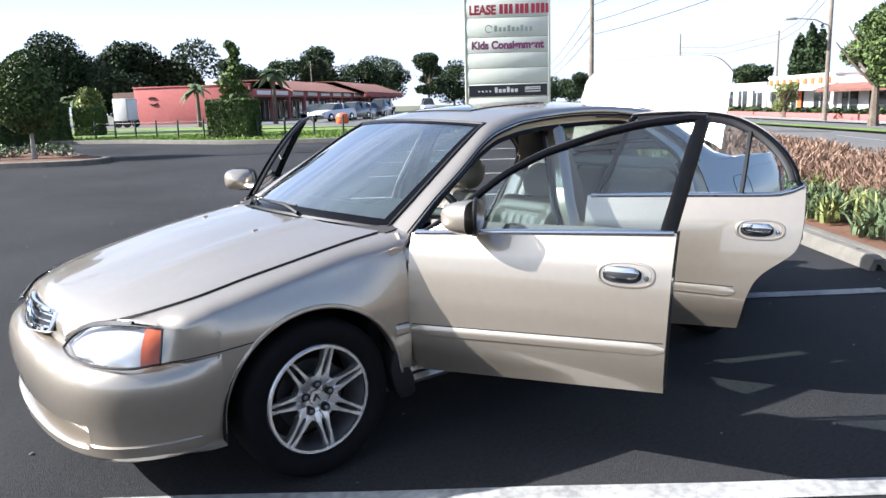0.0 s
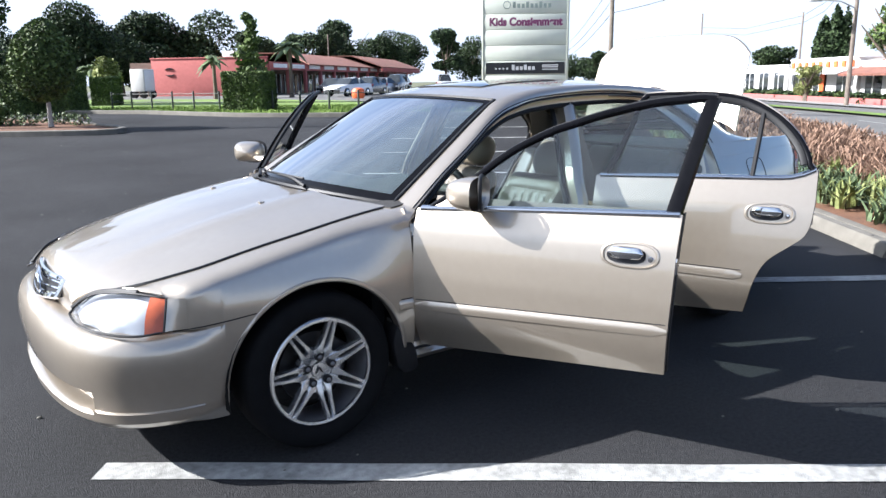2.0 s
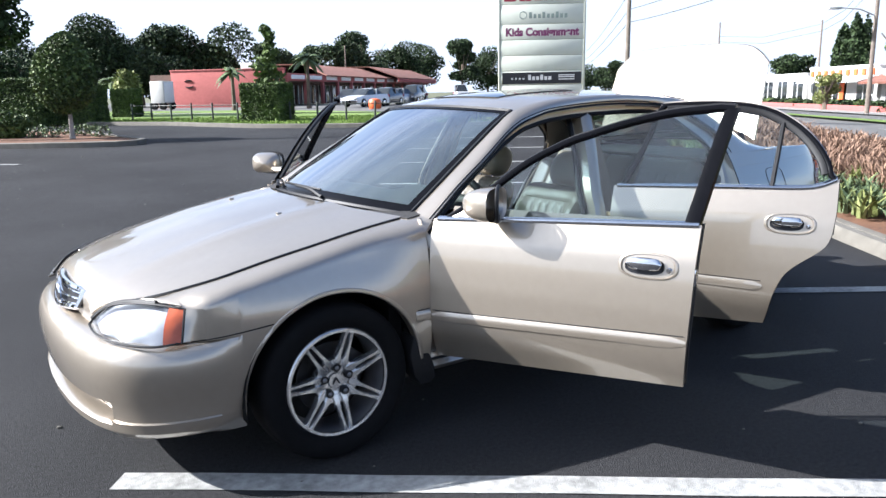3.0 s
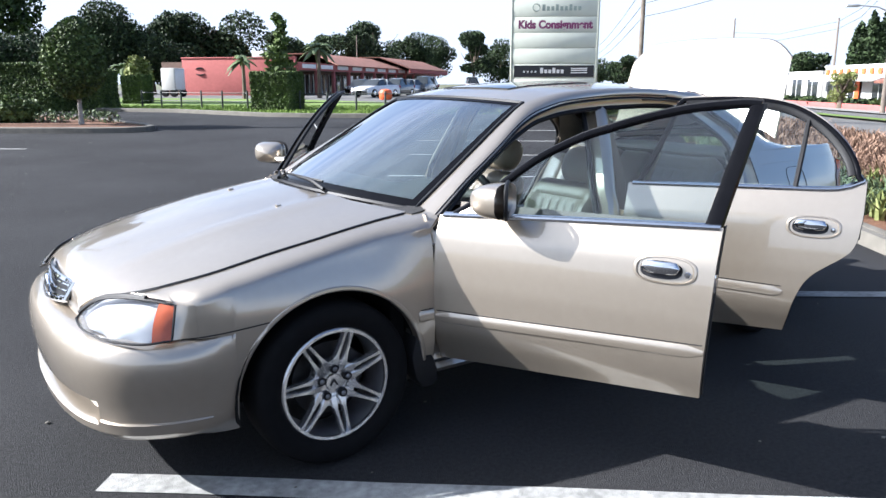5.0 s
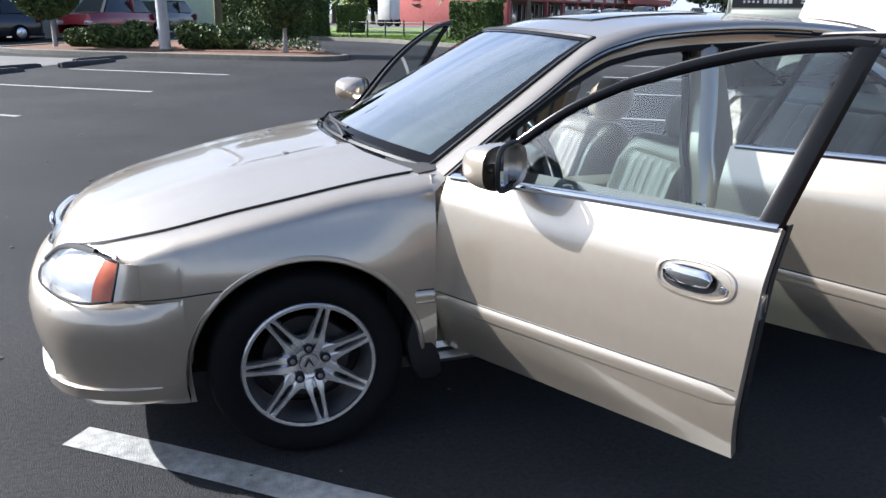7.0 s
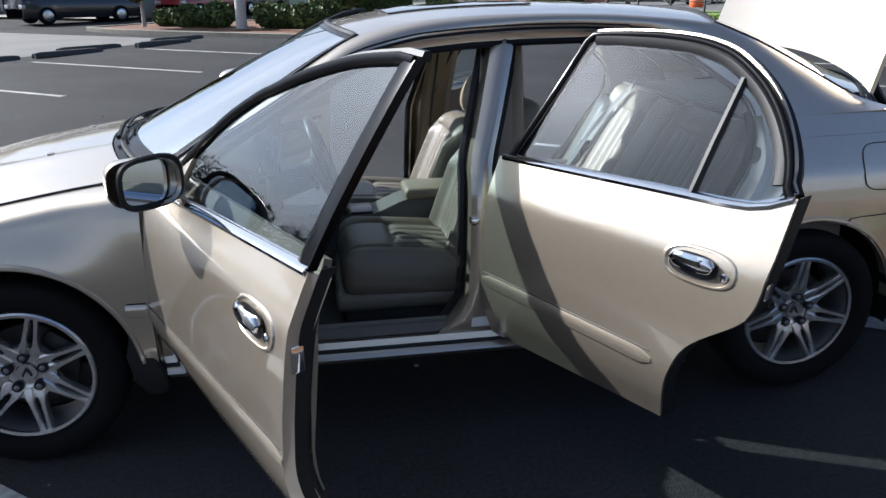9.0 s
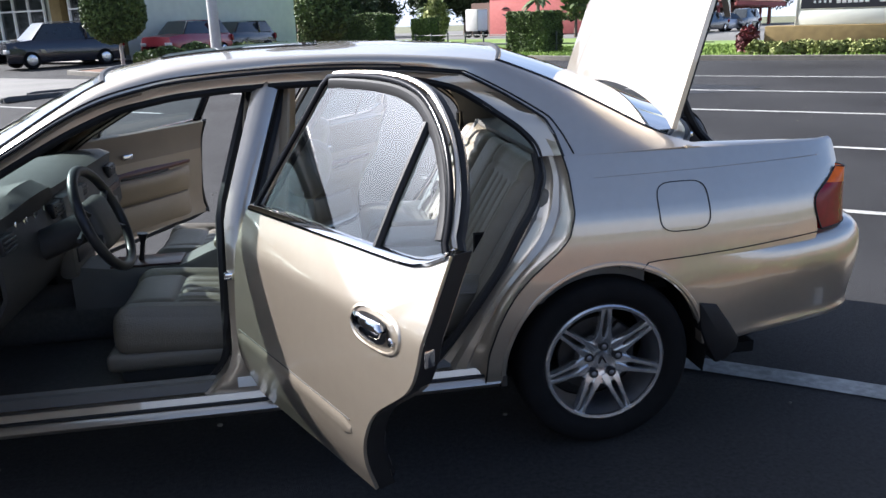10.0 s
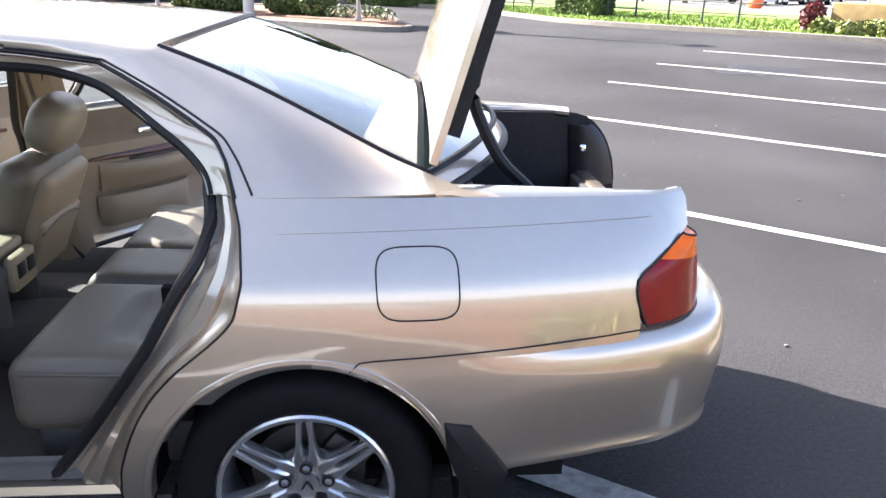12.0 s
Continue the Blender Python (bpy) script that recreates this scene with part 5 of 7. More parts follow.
for y in (-0.66, -0.16, 0.16, 0.66):
    v = part("air_vent", box(0.77, 0.80, y - 0.055, y + 0.055, 0.83, 0.89, bevel=0.008), PLASTIC, dash)
    for z in (0.845, 0.86, 0.875):
        part("vane", box(0.797, 0.806, y - 0.048, y + 0.048, z - 0.002, z + 0.002), TRIM_D, v)
part("dash_wood", box(0.798, 0.808, 0.22, 0.72, 0.77, 0.80, bevel=0.004), WOOD, dash)
part("glove_box", box(0.775, 0.81, 0.26, 0.66, 0.60, 0.74, bevel=0.015), TRIM_D, dash)
wm = pose(1.01, -0.37, 0.858, 0, 0, 0) @ pose(0, 0, 0, 0, 70, 0)
ringp = [wm @ Vector((0.187 * math.cos(a), 0.187 * math.sin(a), 0)) for a in (2 * math.pi * k / 40 for k in range(40))]
sw = part("steering_wheel", tube(ringp, 0.018, 12, closed=True, up=(0.4, 0, 0.9)), PLASTIC, car, "black four-spoke steering wheel")
bm = bmesh.new()
add_box(bm, -0.085, 0.10, -0.105, 0.105, -0.045, 0.018, 0.035, 3, wm)
part("airbag_pad", bm, DASH, sw)
for a in (25, 155, -25, -155):
    ca, sa = math.cos(radians(a + 90)), math.sin(radians(a + 90))
    part("spoke", tube([wm @ Vector((ca * 0.06, sa * 0.07, -0.015)), wm @ Vector((ca * 0.18, sa * 0.18, 0))], [0.018, 0.012], 8, flat=0.6), PLASTIC, sw)
part("column", tube([wm @ Vector((0, 0, -0.03)), (0.76, -0.37, 0.76)], 0.055, 12), DASH, sw)
for yy in (-1, 1):
    part("stalk", tube([wm @ Vector((0, 0.04 * yy, -0.06)), wm @ Vector((0.02, 0.17 * yy, -0.05))], [0.008, 0.010], 6), PLASTIC, sw)

# console
rows = []
for k in range(26):
    x = lerp(0.78, 1.73, k / 25)
    w = 0.105
    zt = float(np.interp(x, [0.78, 0.95, 1.2, 1.26, 1.34, 1.68, 1.73], [0.60, 0.575, 0.575, 0.60, 0.635, 0.65, 0.62]))
    rows.append([(x, -w - 0.01, 0.40), (x, -w, zt - 0.03), (x, -w + 0.02, zt), (x, 0, zt + 0.005), (x, w - 0.02, zt), (x, w, zt - 0.03), (x, w + 0.01, 0.40)])
con = part("centre_console", sheet(rows, 0.01, (1.2, 0, 0.3)), TRIM_D, car, "console with wood trim and an armrest lid")
part("console_wood", box(0.92, 1.20, -0.075, 0.075, 0.578, 0.586, bevel=0.004), WOOD, con)
part("armrest_lid", box(1.34, 1.71, -0.10, 0.10, 0.632, 0.682, bevel=0.02, seg=3), LEATHER, con)
part("gear_lever", tube([(1.03, 0.0, 0.58), (1.045, 0, 0.66), (1.05, 0, 0.70)], [0.010, 0.010, 0.022], 10), PLASTIC, con)
part("rear_vent", box(1.715, 1.752, -0.085, 0.085, 0.53, 0.655, bevel=0.018), TRIM, con)
for y in (-0.035, 0.035):
    part("vent_slot", box(1.749, 1.755, y - 0.027, y + 0.027, 0.575, 0.625, bevel=0.002), PLASTIC, con)


def soft_box(x0, x1, y0, y1, z0, z1, r, nx=14, ny=18, nz=8, crown=0.0, shape=None):
    """An upholstered block with generous round edges; shape(x, y, z) may press its top."""
    bm = bmesh.new()
    c = Vector(((x0 + x1) / 2, (y0 + y1) / 2, (z0 + z1) / 2))
    h = Vector(((x1 - x0) / 2, (y1 - y0) / 2, (z1 - z0) / 2))

    def at(u, v, w):
        q = Vector((u * h.x, v * h.y, w * h.z))
        core = Vector((max(-h.x + r, min(h.x - r, q.x)), max(-h.y + r, min(h.y - r, q.y)), max(-h.z + r, min(h.z - r, q.z))))
        d = q - core
        if d.length > 1e-9:
            q = core + d.normalized() * min(d.length, r)
        q = q + c
        if w > 0:
            q.z += crown * w * (1 - u ** 4) * (1 - v ** 4)
            if shape:
                q.z += shape(q.x, q.y) * min(1.0, w * 2)
        return q

    def steps(n, half):
        e = min(0.9, r / half)
        k = 4
        left = [-1 + e * (1 - math.cos(math.pi / 2 * i / k)) for i in range(k)]
        mid = [lerp(-1 + e, 1 - e, i / n) for i in range(n + 1)]
        return left + mid + [-v for v in reversed(left)]

    U, V, W = steps(nx, h.x), steps(ny, h.y), steps(nz, h.z)
    for w in (-1, 1):
        add_grid(bm, [[at(u, v, w) for v in V] for u in U])
    for u in (-1, 1):
        add_grid(bm, [[at(u, v, w) for w in W] for v in V])
    for v in (-1, 1):
        add_grid(bm, [[at(u, v, w) for w in W] for u in U])
    bmesh.ops.remove_doubles(bm, verts=bm.verts, dist=0.0004)
    return bm


def front_seat(name, y, back_x, lean, rest, label):
    """Fluted cushion, bolstered backrest with a padded rear shell and map pocket, round headrest."""
    cm = Matrix.Translation((0.995, y, 0)) @ pose(0, 0, 0, 0, 5, 0)

    def dish(px, py):
        roll = 0.020 * math.exp(-((abs(py) - 0.215) / 0.035) ** 2) - 0.012 * math.exp(-((abs(py) - 0.155) / 0.012) ** 2)
        flute = -0.007 * (0.5 + 0.5 * math.cos(2 * math.pi * py / 0.062)) ** 6 if abs(py) < 0.15 and px > 0.20 else 0.0
        return roll + flute - 0.012 * math.exp(-((px - 0.20) / 0.012) ** 2) * (abs(py) < 0.16)
    bm = soft_box(0.0, 0.50, -0.26, 0.26, 0.41, 0.572, 0.06, 22, 50, 8, 0.026, dish)
    bmesh.ops.transform(bm, matrix=cm, verts=bm.verts)
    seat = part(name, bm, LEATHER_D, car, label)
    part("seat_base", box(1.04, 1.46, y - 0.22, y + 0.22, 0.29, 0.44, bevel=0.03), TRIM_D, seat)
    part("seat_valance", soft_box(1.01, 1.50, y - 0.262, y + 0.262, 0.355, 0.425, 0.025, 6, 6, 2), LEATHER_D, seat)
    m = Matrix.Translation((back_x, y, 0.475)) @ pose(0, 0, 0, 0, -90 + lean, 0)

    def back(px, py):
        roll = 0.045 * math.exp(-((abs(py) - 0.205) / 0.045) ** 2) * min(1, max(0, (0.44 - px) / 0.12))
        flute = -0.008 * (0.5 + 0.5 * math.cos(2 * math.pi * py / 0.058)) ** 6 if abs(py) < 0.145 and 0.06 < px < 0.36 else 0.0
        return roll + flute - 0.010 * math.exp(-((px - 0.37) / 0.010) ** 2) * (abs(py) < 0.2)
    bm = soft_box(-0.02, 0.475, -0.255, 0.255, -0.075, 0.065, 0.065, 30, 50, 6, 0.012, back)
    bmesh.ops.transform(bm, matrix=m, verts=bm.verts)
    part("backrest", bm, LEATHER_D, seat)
    bm = soft_box(0.0, 0.44, -0.20, 0.20, -0.112, -0.04, 0.035, 12, 14, 3)
    bmesh.ops.transform(bm, matrix=m, verts=bm.verts)
    part("back_panel", bm, TRIM, seat, "tan rear shell")
    bm = soft_box(0.03, 0.27, -0.175, 0.175, -0.128, -0.08, 0.02, 8, 12, 2)
    bmesh.ops.transform(bm, matrix=m, verts=bm.verts)
    pocket = part("map_pocket", bm, TRIM, seat)
    part("pocket_seam", tube([m @ Vector((0.262 - 0.03 * (k / 10 - 1) ** 2, 0.17 * (k / 10 - 1), -0.1275)) for k in range(21)], 0.005, 5), TRIM_D, pocket)
    hm = m @ Matrix.Translation(rest)
    rows = []
    for i in range(19):
        a = math.pi * i / 18
        f = math.sin(a) ** 0.55
        rows.append([hm @ Vector((-0.103 * math.cos(a), math.copysign(abs(math.cos(b)) ** 0.75, math.cos(b)) * 0.150 * f, math.copysign(abs(math.sin(b)) ** 0.8, math.sin(b)) * 0.080 * f)) for b in (2 * math.pi * q / 28 for q in range(28))])
    bm = bmesh.new()
    add_grid(bm, rows, close_v=True)
    part("headrest", bm, LEATHER, seat)
    for dy in (-0.05, 0.05):
        part("post", tube([m @ Vector((0.44, dy, 0.0)), m @ Vector((rest[0] - 0.06, dy, rest[2]))], 0.006, 6), CHROME, seat)


front_seat("driver_seat", -0.365, 1.515, 20, (0.572, 0, -0.045), "tan leather driver's seat with headrest")
front_seat("passenger_seat", 0.365, 1.525, 23, (0.588, 0, -0.012), "tan leather passenger seat with headrest")


def bench_dish(y_mid):
    """Pressed seat area towards the back of one place of the bench, with sewn cross seams."""
    def f(px, py):
        q = math.exp(-((py - y_mid) / 0.15) ** 4)
        well = -0.030 * q * min(1.0, max(0.0, (px - 2.19) / 0.05))
        return well - 0.008 * q * sum(math.exp(-((px - c) / 0.007) ** 2) for c in (2.285, 2.345)) - 0.03 * max(0.0, px - 2.05)
    return f


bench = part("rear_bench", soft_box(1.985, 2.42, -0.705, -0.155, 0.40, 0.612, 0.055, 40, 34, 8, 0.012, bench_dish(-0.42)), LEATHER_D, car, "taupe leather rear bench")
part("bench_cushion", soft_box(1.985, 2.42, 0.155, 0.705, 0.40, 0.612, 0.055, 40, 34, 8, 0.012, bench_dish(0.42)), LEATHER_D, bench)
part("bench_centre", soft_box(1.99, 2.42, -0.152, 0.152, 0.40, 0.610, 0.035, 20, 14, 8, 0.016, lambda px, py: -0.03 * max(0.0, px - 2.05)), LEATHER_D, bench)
for y0, y1 in ((-0.69, -0.17), (0.17, 0.69)):
    part("piping", tube([(2.0 + 0.02 * (1 - math.sin(math.pi * k / 20)), lerp(y0, y1, k / 20), 0.578) for k in range(21)], 0.0045, 6), LEATHER_D, bench)
for y in (-0.703, 0.703):
    part("piping", tube([(lerp(2.03, 2.38, k / 10), y, 0.583 - 0.012 * k / 10) for k in range(11)], 0.0045, 6), LEATHER_D, bench)
part("bench_base", box(2.03, 2.45, -0.67, 0.67, 0.28, 0.42, bevel=0.03), TRIM_D, bench)
bmx = Matrix.Translation((2.355, 0, 0.50)) @ pose(0, 0, 0, 0, -90 + 30, 0)


def bench_back_dish(y_mid):
    def f(px, py):
        d = py - y_mid
        flute = -0.007 * (0.5 + 0.5 * math.cos(2 * math.pi * d / 0.07)) ** 6 if abs(d) < 0.16 and 0.10 < px < 0.44 else 0.0
        return flute + 0.02 * math.exp(-((abs(d) - 0.20) / 0.04) ** 2) - 0.010 * math.exp(-((px - 0.46) / 0.01) ** 2)
    return f


for y0, y1 in ((-0.60, -0.115), (0.115, 0.60)):
    bm = soft_box(-0.02, 0.565, y0, y1, -0.06, 0.075, 0.05, 40, 50, 5, 0.015, bench_back_dish((y0 + y1) / 2))
    bmesh.ops.transform(bm, matrix=bmx, verts=bm.verts)
    part("bench_back", bm, LEATHER, bench)
bm = soft_box(0.0, 0.555, -0.112, 0.112, -0.06, 0.082, 0.03, 14, 12, 5, 0.012)
bmesh.ops.transform(bm, matrix=bmx, verts=bm.verts)
part("bench_back_centre", bm, LEATHER, bench)
for y0, y1 in ((-0.77, -0.605), (0.605, 0.77)):
    bm = soft_box(-0.10, 0.50, y0, y1, -0.08, 0.075, 0.05, 14, 6, 5)
    bmesh.ops.transform(bm, matrix=bmx, verts=bm.verts)
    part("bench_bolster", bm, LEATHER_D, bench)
for y in (-0.33, 0.33, 0.0):
    part("buckle", box(-0.03, 0.03, -0.012, 0.012, -0.012, 0.02, bevel=0.006, m=Matrix.Translation((2.33, y, 0.600))), LEATHER, bench)
part("rear_belt", tube([bmx @ Vector((0.58, 0.36, 0.10)), bmx @ Vector((0.3, 0.47, 0.125)), bmx @ Vector((0.02, 0.55, 0.11))], 0.024, 8, flat=0.15, up=(-0.9, 0, 0.4)), TRIM_D, bench)


# ---- surroundings ----
SURVEY = Vector((-1.28, -3.35, 0))


def polar(bearing, d, z=0.0):
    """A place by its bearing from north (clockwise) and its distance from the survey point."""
    a = radians(bearing)
    return Vector((SURVEY.x + d * math.sin(a), SURVEY.y + d * math.cos(a), z))


LEAF = material("green_leaves", (0.066, 0.108, 0.027), 0.6, 0, 0.5, 8, colour2=(0.12, 0.17, 0.045), island=0.9, spec=0.2, sheen=0.1)
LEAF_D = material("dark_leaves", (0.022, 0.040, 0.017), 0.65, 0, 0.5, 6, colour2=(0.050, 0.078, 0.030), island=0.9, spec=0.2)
LEAF_Y = material("yellow_green_leaves", (0.15, 0.18, 0.05), 0.6, 0, 0.4, 8, colour2=(0.29, 0.31, 0.12), island=0.9, spec=0.2)
LEAF_G = material("grey_green_leaves", (0.09, 0.13, 0.06), 0.6, 0, 0.4, 8, colour2=(0.17, 0.22, 0.11), island=0.9, spec=0.2)
PLUME = material("dry_grass_plumes", (0.13, 0.07, 0.042), 0.85, 0, 0.4, 8, colour2=(0.30, 0.19, 0.13), island=0.8)
RED_LEAF = material("dark_red_leaves", (0.10, 0.015, 0.018), 0.55, 0, 0.4, 8, island=0.8)
BARK = material("grey_bark", (0.13, 0.10, 0.075), 0.9, 0, 0.35, 12, 0.8, 50)
STEM = material("pale_trunk", (0.36, 0.33, 0.29), 0.85, 0, 0.25, 14, 0.5, 60)
WALL_PINK = material("salmon_stucco", (0.36, 0.105, 0.095), 0.9, 0, 0.12, 3, 0.35, 60, stain=0.3)
ROOF_RED = material("red_shingle_roof", (0.20, 0.085, 0.06), 0.85, 0, 0.3, 9, 0.5, 30, random_ob=0.3)
WALL_WHITE = material("white_stucco", (0.50, 0.49, 0.47), 0.9, 0, 0.08, 3, 0.3, 60, stain=0.3)
WALL_GREEN = material("pale_green_stucco", (0.52, 0.55, 0.46), 0.9, 0, 0.08, 3, 0.3, 60, stain=0.3)
WALL_OLIVE = material("olive_brown_render", (0.17, 0.12, 0.045), 0.9, 0, 0.2, 5, 0.4, 50)
DARK_GLASS = material("shop_glass", (0.02, 0.024, 0.026), 0.05, 0, 0.2, 5, coat=0.4)
MULLION = material("white_mullion", (0.72, 0.72, 0.70), 0.5, 0, 0.06, 10)
# wall and soffit under the arcade, its shade painted into the brown
SHADE_WALL = material("shaded_arcade_wall", (0.17, 0.11, 0.085), 0.85, 0, 0.15, 5, 0.3, 60)
SIGN_PANEL = material("pale_sign_panel", (0.60, 0.62, 0.53), 0.45, 0, 0.05, 3, stain=0.5)
SIGN_TRIM = material("sign_trim", (0.40, 0.42, 0.36), 0.55, 0, 0.08, 6)
SIGN_BLACK = material("black_sign_panel", (0.012, 0.012, 0.014), 0.35, 0, 0.1, 6)
INK_PURPLE = material("purple_letters", (0.16, 0.03, 0.10), 0.5, 0, 0.05, 6)
INK_RED = material("maroon_letters", (0.28, 0.02, 0.04), 0.5, 0, 0.05, 6)
INK_GREY = material("grey_green_marks", (0.22, 0.27, 0.24), 0.5, 0, 0.05, 6)
INK_LIGHT = material("light_marks", (0.55, 0.55, 0.55), 0.5, 0, 0.05, 6)
POLE_GREY = material("galvanised_pole", (0.42, 0.42, 0.41), 0.55, 0.3, 0.12, 6)
POLE_WOOD = material("weathered_pole", (0.17, 0.14, 0.115), 0.9, 0, 0.3, 5, 0.5, 30)
WIRE = material("cable", (0.06, 0.06, 0.06), 0.7, 0, 0.1, 6)
FENCE = material("dark_fence_paint", (0.03, 0.035, 0.03), 0.6, 0, 0.2, 10)
CAR_WHITE = material("white_car_paint", (0.72, 0.73, 0.74), 0.3, 0, 0.03, 5, coat=0.8)
CAR_DARK = material("dark_car_paint", (0.018, 0.018, 0.024), 0.25, 0.2, 0.1, 5, coat=0.8)
CAR_RED = material("red_car_paint", (0.26, 0.012, 0.022), 0.3, 0.2, 0.08, 5, coat=0.8)
CAR_SILVER = material("silver_car_paint", (0.45, 0.46, 0.48), 0.3, 0.6, 0.06, 5, coat=0.8)
ORANGE = material("orange_paint", (0.65, 0.12, 0.03), 0.5, 0, 0.12, 8)
STOP_DARK = material("grey_rubber_stop", (0.055, 0.055, 0.056), 0.85, 0, 0.25, 10, 0.4, 60)
WALK = material("pale_walk_concrete", (0.25, 0.24, 0.22), 0.9, 0, 0.12, 2, 0.3, 70, stain=0.3)



def leaves(name, centres, size, mat, parent=None, flat=0.0, seed=0, long=1.0):
    """Many small leaf clumps as one mesh: a bent pair of blades at each centre."""
    g = np.random.default_rng(seed + 11)
    c = np.asarray(centres, float)
    n = len(c)
    a = g.normal(size=(n, 3))
    a /= np.linalg.norm(a, axis=1)[:, None]
    b = g.normal(size=(n, 3))
    b -= (b * a).sum(1)[:, None] * a
    b /= np.linalg.norm(b, axis=1)[:, None]
    if flat:
        a[:, 2] *= 1 - flat
        b[:, 2] *= 1 - flat
    nrm = np.cross(a, b)
    s = size * g.uniform(0.6, 1.35, n)[:, None]
    v = np.stack([c - a * s * long - b * s * 0.35, c - b * s * 0.5 + nrm * s * 0.25, c + a * s * long - b * s * 0.3, c + a * s * long * 0.85 + b * s * 0.45, c + b * s * 0.5 + nrm * s * 0.2, c - a * s * long * 0.8 + b * s * 0.4], 1).reshape(-1, 3)
    i = np.arange(n)[:, None] * 6
    f = np.concatenate([i + [0, 1, 4, 5], i + [1, 2, 3, 4]], 0)
    me = bpy.data.meshes.new(name)
    me.from_pydata(v.tolist(), [], f.tolist())
    me.materials.append(mat)
    ob = new(name, me)
    if parent is not None:
        ob.parent = parent
    return ob


def blob_points(n, centre, radii, seed, shell=0.55, lumps=9, cone=0.0):
    """Points through an uneven crown: a main form with lumps, thin inside, ragged outside."""
    g = np.random.default_rng(seed)
    d = g.normal(size=(n, 3))
    d /= np.linalg.norm(d, axis=1)[:, None]
    L = g.normal(size=(lumps, 3))
    L /= np.linalg.norm(L, axis=1)[:, None]
    amp = g.uniform(0.05, 0.22, lumps)
    bump = (np.exp(-6 * (1 - d @ L.T)) * amp).sum(1)
    r = (g.uniform(shell ** 3, 1, n) ** (1 / 3)) * (0.86 + bump)
    p = d * r[:, None] * np.asarray(radii)
    if cone:
        p[:, :2] *= (1 - cone * (p[:, 2] / radii[2] * 0.5 + 0.5))[:, None]
    return p + np.asarray(centre)


def trunk_bm(h, r0, r1, lean=(0, 0), limbs=(), n=8):
    bm = tube([(lean[0] * t * t * h, lean[1] * t * t * h, h * t) for t in (0, 0.12, 0.35, 0.65, 1)], [r0 * 1.25, r0, lerp(r0, r1, 0.4), lerp(r0, r1, 0.7), r1], n)
    for z, dx, dy, dz, r in limbs:
        add_tube(bm, [(0, 0, z), (dx * 0.5, dy * 0.5, z + dz * 0.45), (dx, dy, z + dz)], [r, r * 0.7, r * 0.3], 6)
    return bm


def clipped_tree(loc, h, w, seed, label="small clipped evergreen tree in a planting island"):
    t = thing("tree", label, "tree", loc)
    part("trunk", trunk_bm(h * 0.45, 0.065, 0.045, limbs=[(h * 0.25, 0.3, 0.1, h * 0.2, 0.03), (h * 0.25, -0.25, -0.15, h * 0.2, 0.03)]), STEM, t)
    pts = blob_points(20000, (0, 0, h * 0.60), (w / 2, w / 2, h * 0.385), seed, 0.72, 14, 0.30)
    pts = np.asarray(pts)
    pts = pts[pts[:, 2] < h * 1.01]
    leaves("crown", pts, 0.05, LEAF, t, seed=seed)
    return t


def hedge(loc, w, d, h, rz, seed, mat=None, label="square-clipped dark green hedge on the grass"):
    t = thing("hedge", label, "hedge", loc, rz)
    g = np.random.default_rng(seed)
    n = int(4200 * (w * h + w * d + d * h))
    n = min(n, 26000)
    p = g.uniform(-1, 1, (n, 3))
    k = g.integers(0, 3, n)
    sgn = np.where(g.random(n) < 0.5, -1, 1)
    p[np.arange(n), k] = sgn * g.uniform(0.86, 1.02, n)
    p = p * np.array([w / 2, d / 2, h / 2]) + (0, 0, h / 2 + 0.03)
    p[:, 2] = np.maximum(p[:, 2], 0.03)
    p += 0.04 * np.sin(p[:, [1, 2, 0]] * 5 + seed)
    leaves("foliage", p, 0.042, mat or LEAF, t, seed=seed)
    # solid core whose darker green paints in the shade between the leaves
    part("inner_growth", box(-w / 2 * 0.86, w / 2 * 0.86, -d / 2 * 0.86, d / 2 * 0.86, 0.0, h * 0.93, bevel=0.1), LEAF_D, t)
    return t


def shrub(loc, w, h, seed, mat, label, size=0.06, n=2200, name="shrub", group=""):
    t = thing(name, label, "shrub", loc, group=group)
    leaves("foliage", blob_points(n, (0, 0, h * 0.5), (w / 2, w / 2, h * 0.55), seed, 0.5, 10), size, mat, t, seed=seed)
    part("stems", trunk_bm(h * 0.5, 0.03, 0.01, limbs=[(0.02, w * 0.3, 0, h * 0.5, 0.015), (0.02, -w * 0.3, 0.1, h * 0.5, 0.015), (0.02, 0, -w * 0.3, h * 0.5, 0.015)], n=6), BARK, t)
    return t


def big_tree(loc, h, w, seed, mat=None, low=0.25, size=0.22, n=7000, label="tall dark leafy tree behind the buildings", aspect=1.0):
    t = thing("tree", label, "tree", loc)
    g = np.random.default_rng(seed)
    limbs = [(h * g.uniform(0.25, 0.5), w * 0.35 * math.cos(a), w * 0.35 * math.sin(a), h * 0.35, 0.09) for a in g.uniform(0, 6.28, 6)]
    part("trunk", trunk_bm(h * 0.75, 0.25, 0.08, limbs=limbs), BARK, t)
    pts = []
    for k in range(9):
        a, q = g.uniform(0, 6.28), g.uniform(0.0, 0.62) ** 0.7
        c = (math.cos(a) * q * w * 0.42, math.sin(a) * q * w * 0.42 * aspect, h * g.uniform(low + 0.2, 0.86))
        rr = w * g.uniform(0.17, 0.30)
        pts.append(blob_points(n // 5, c, (rr, rr, rr * g.uniform(0.6, 0.95)), seed * 31 + k, 0.35, 8))
    leaves("crown", np.concatenate(pts), size * 0.72, mat or LEAF_D, t, seed=seed)
    return t


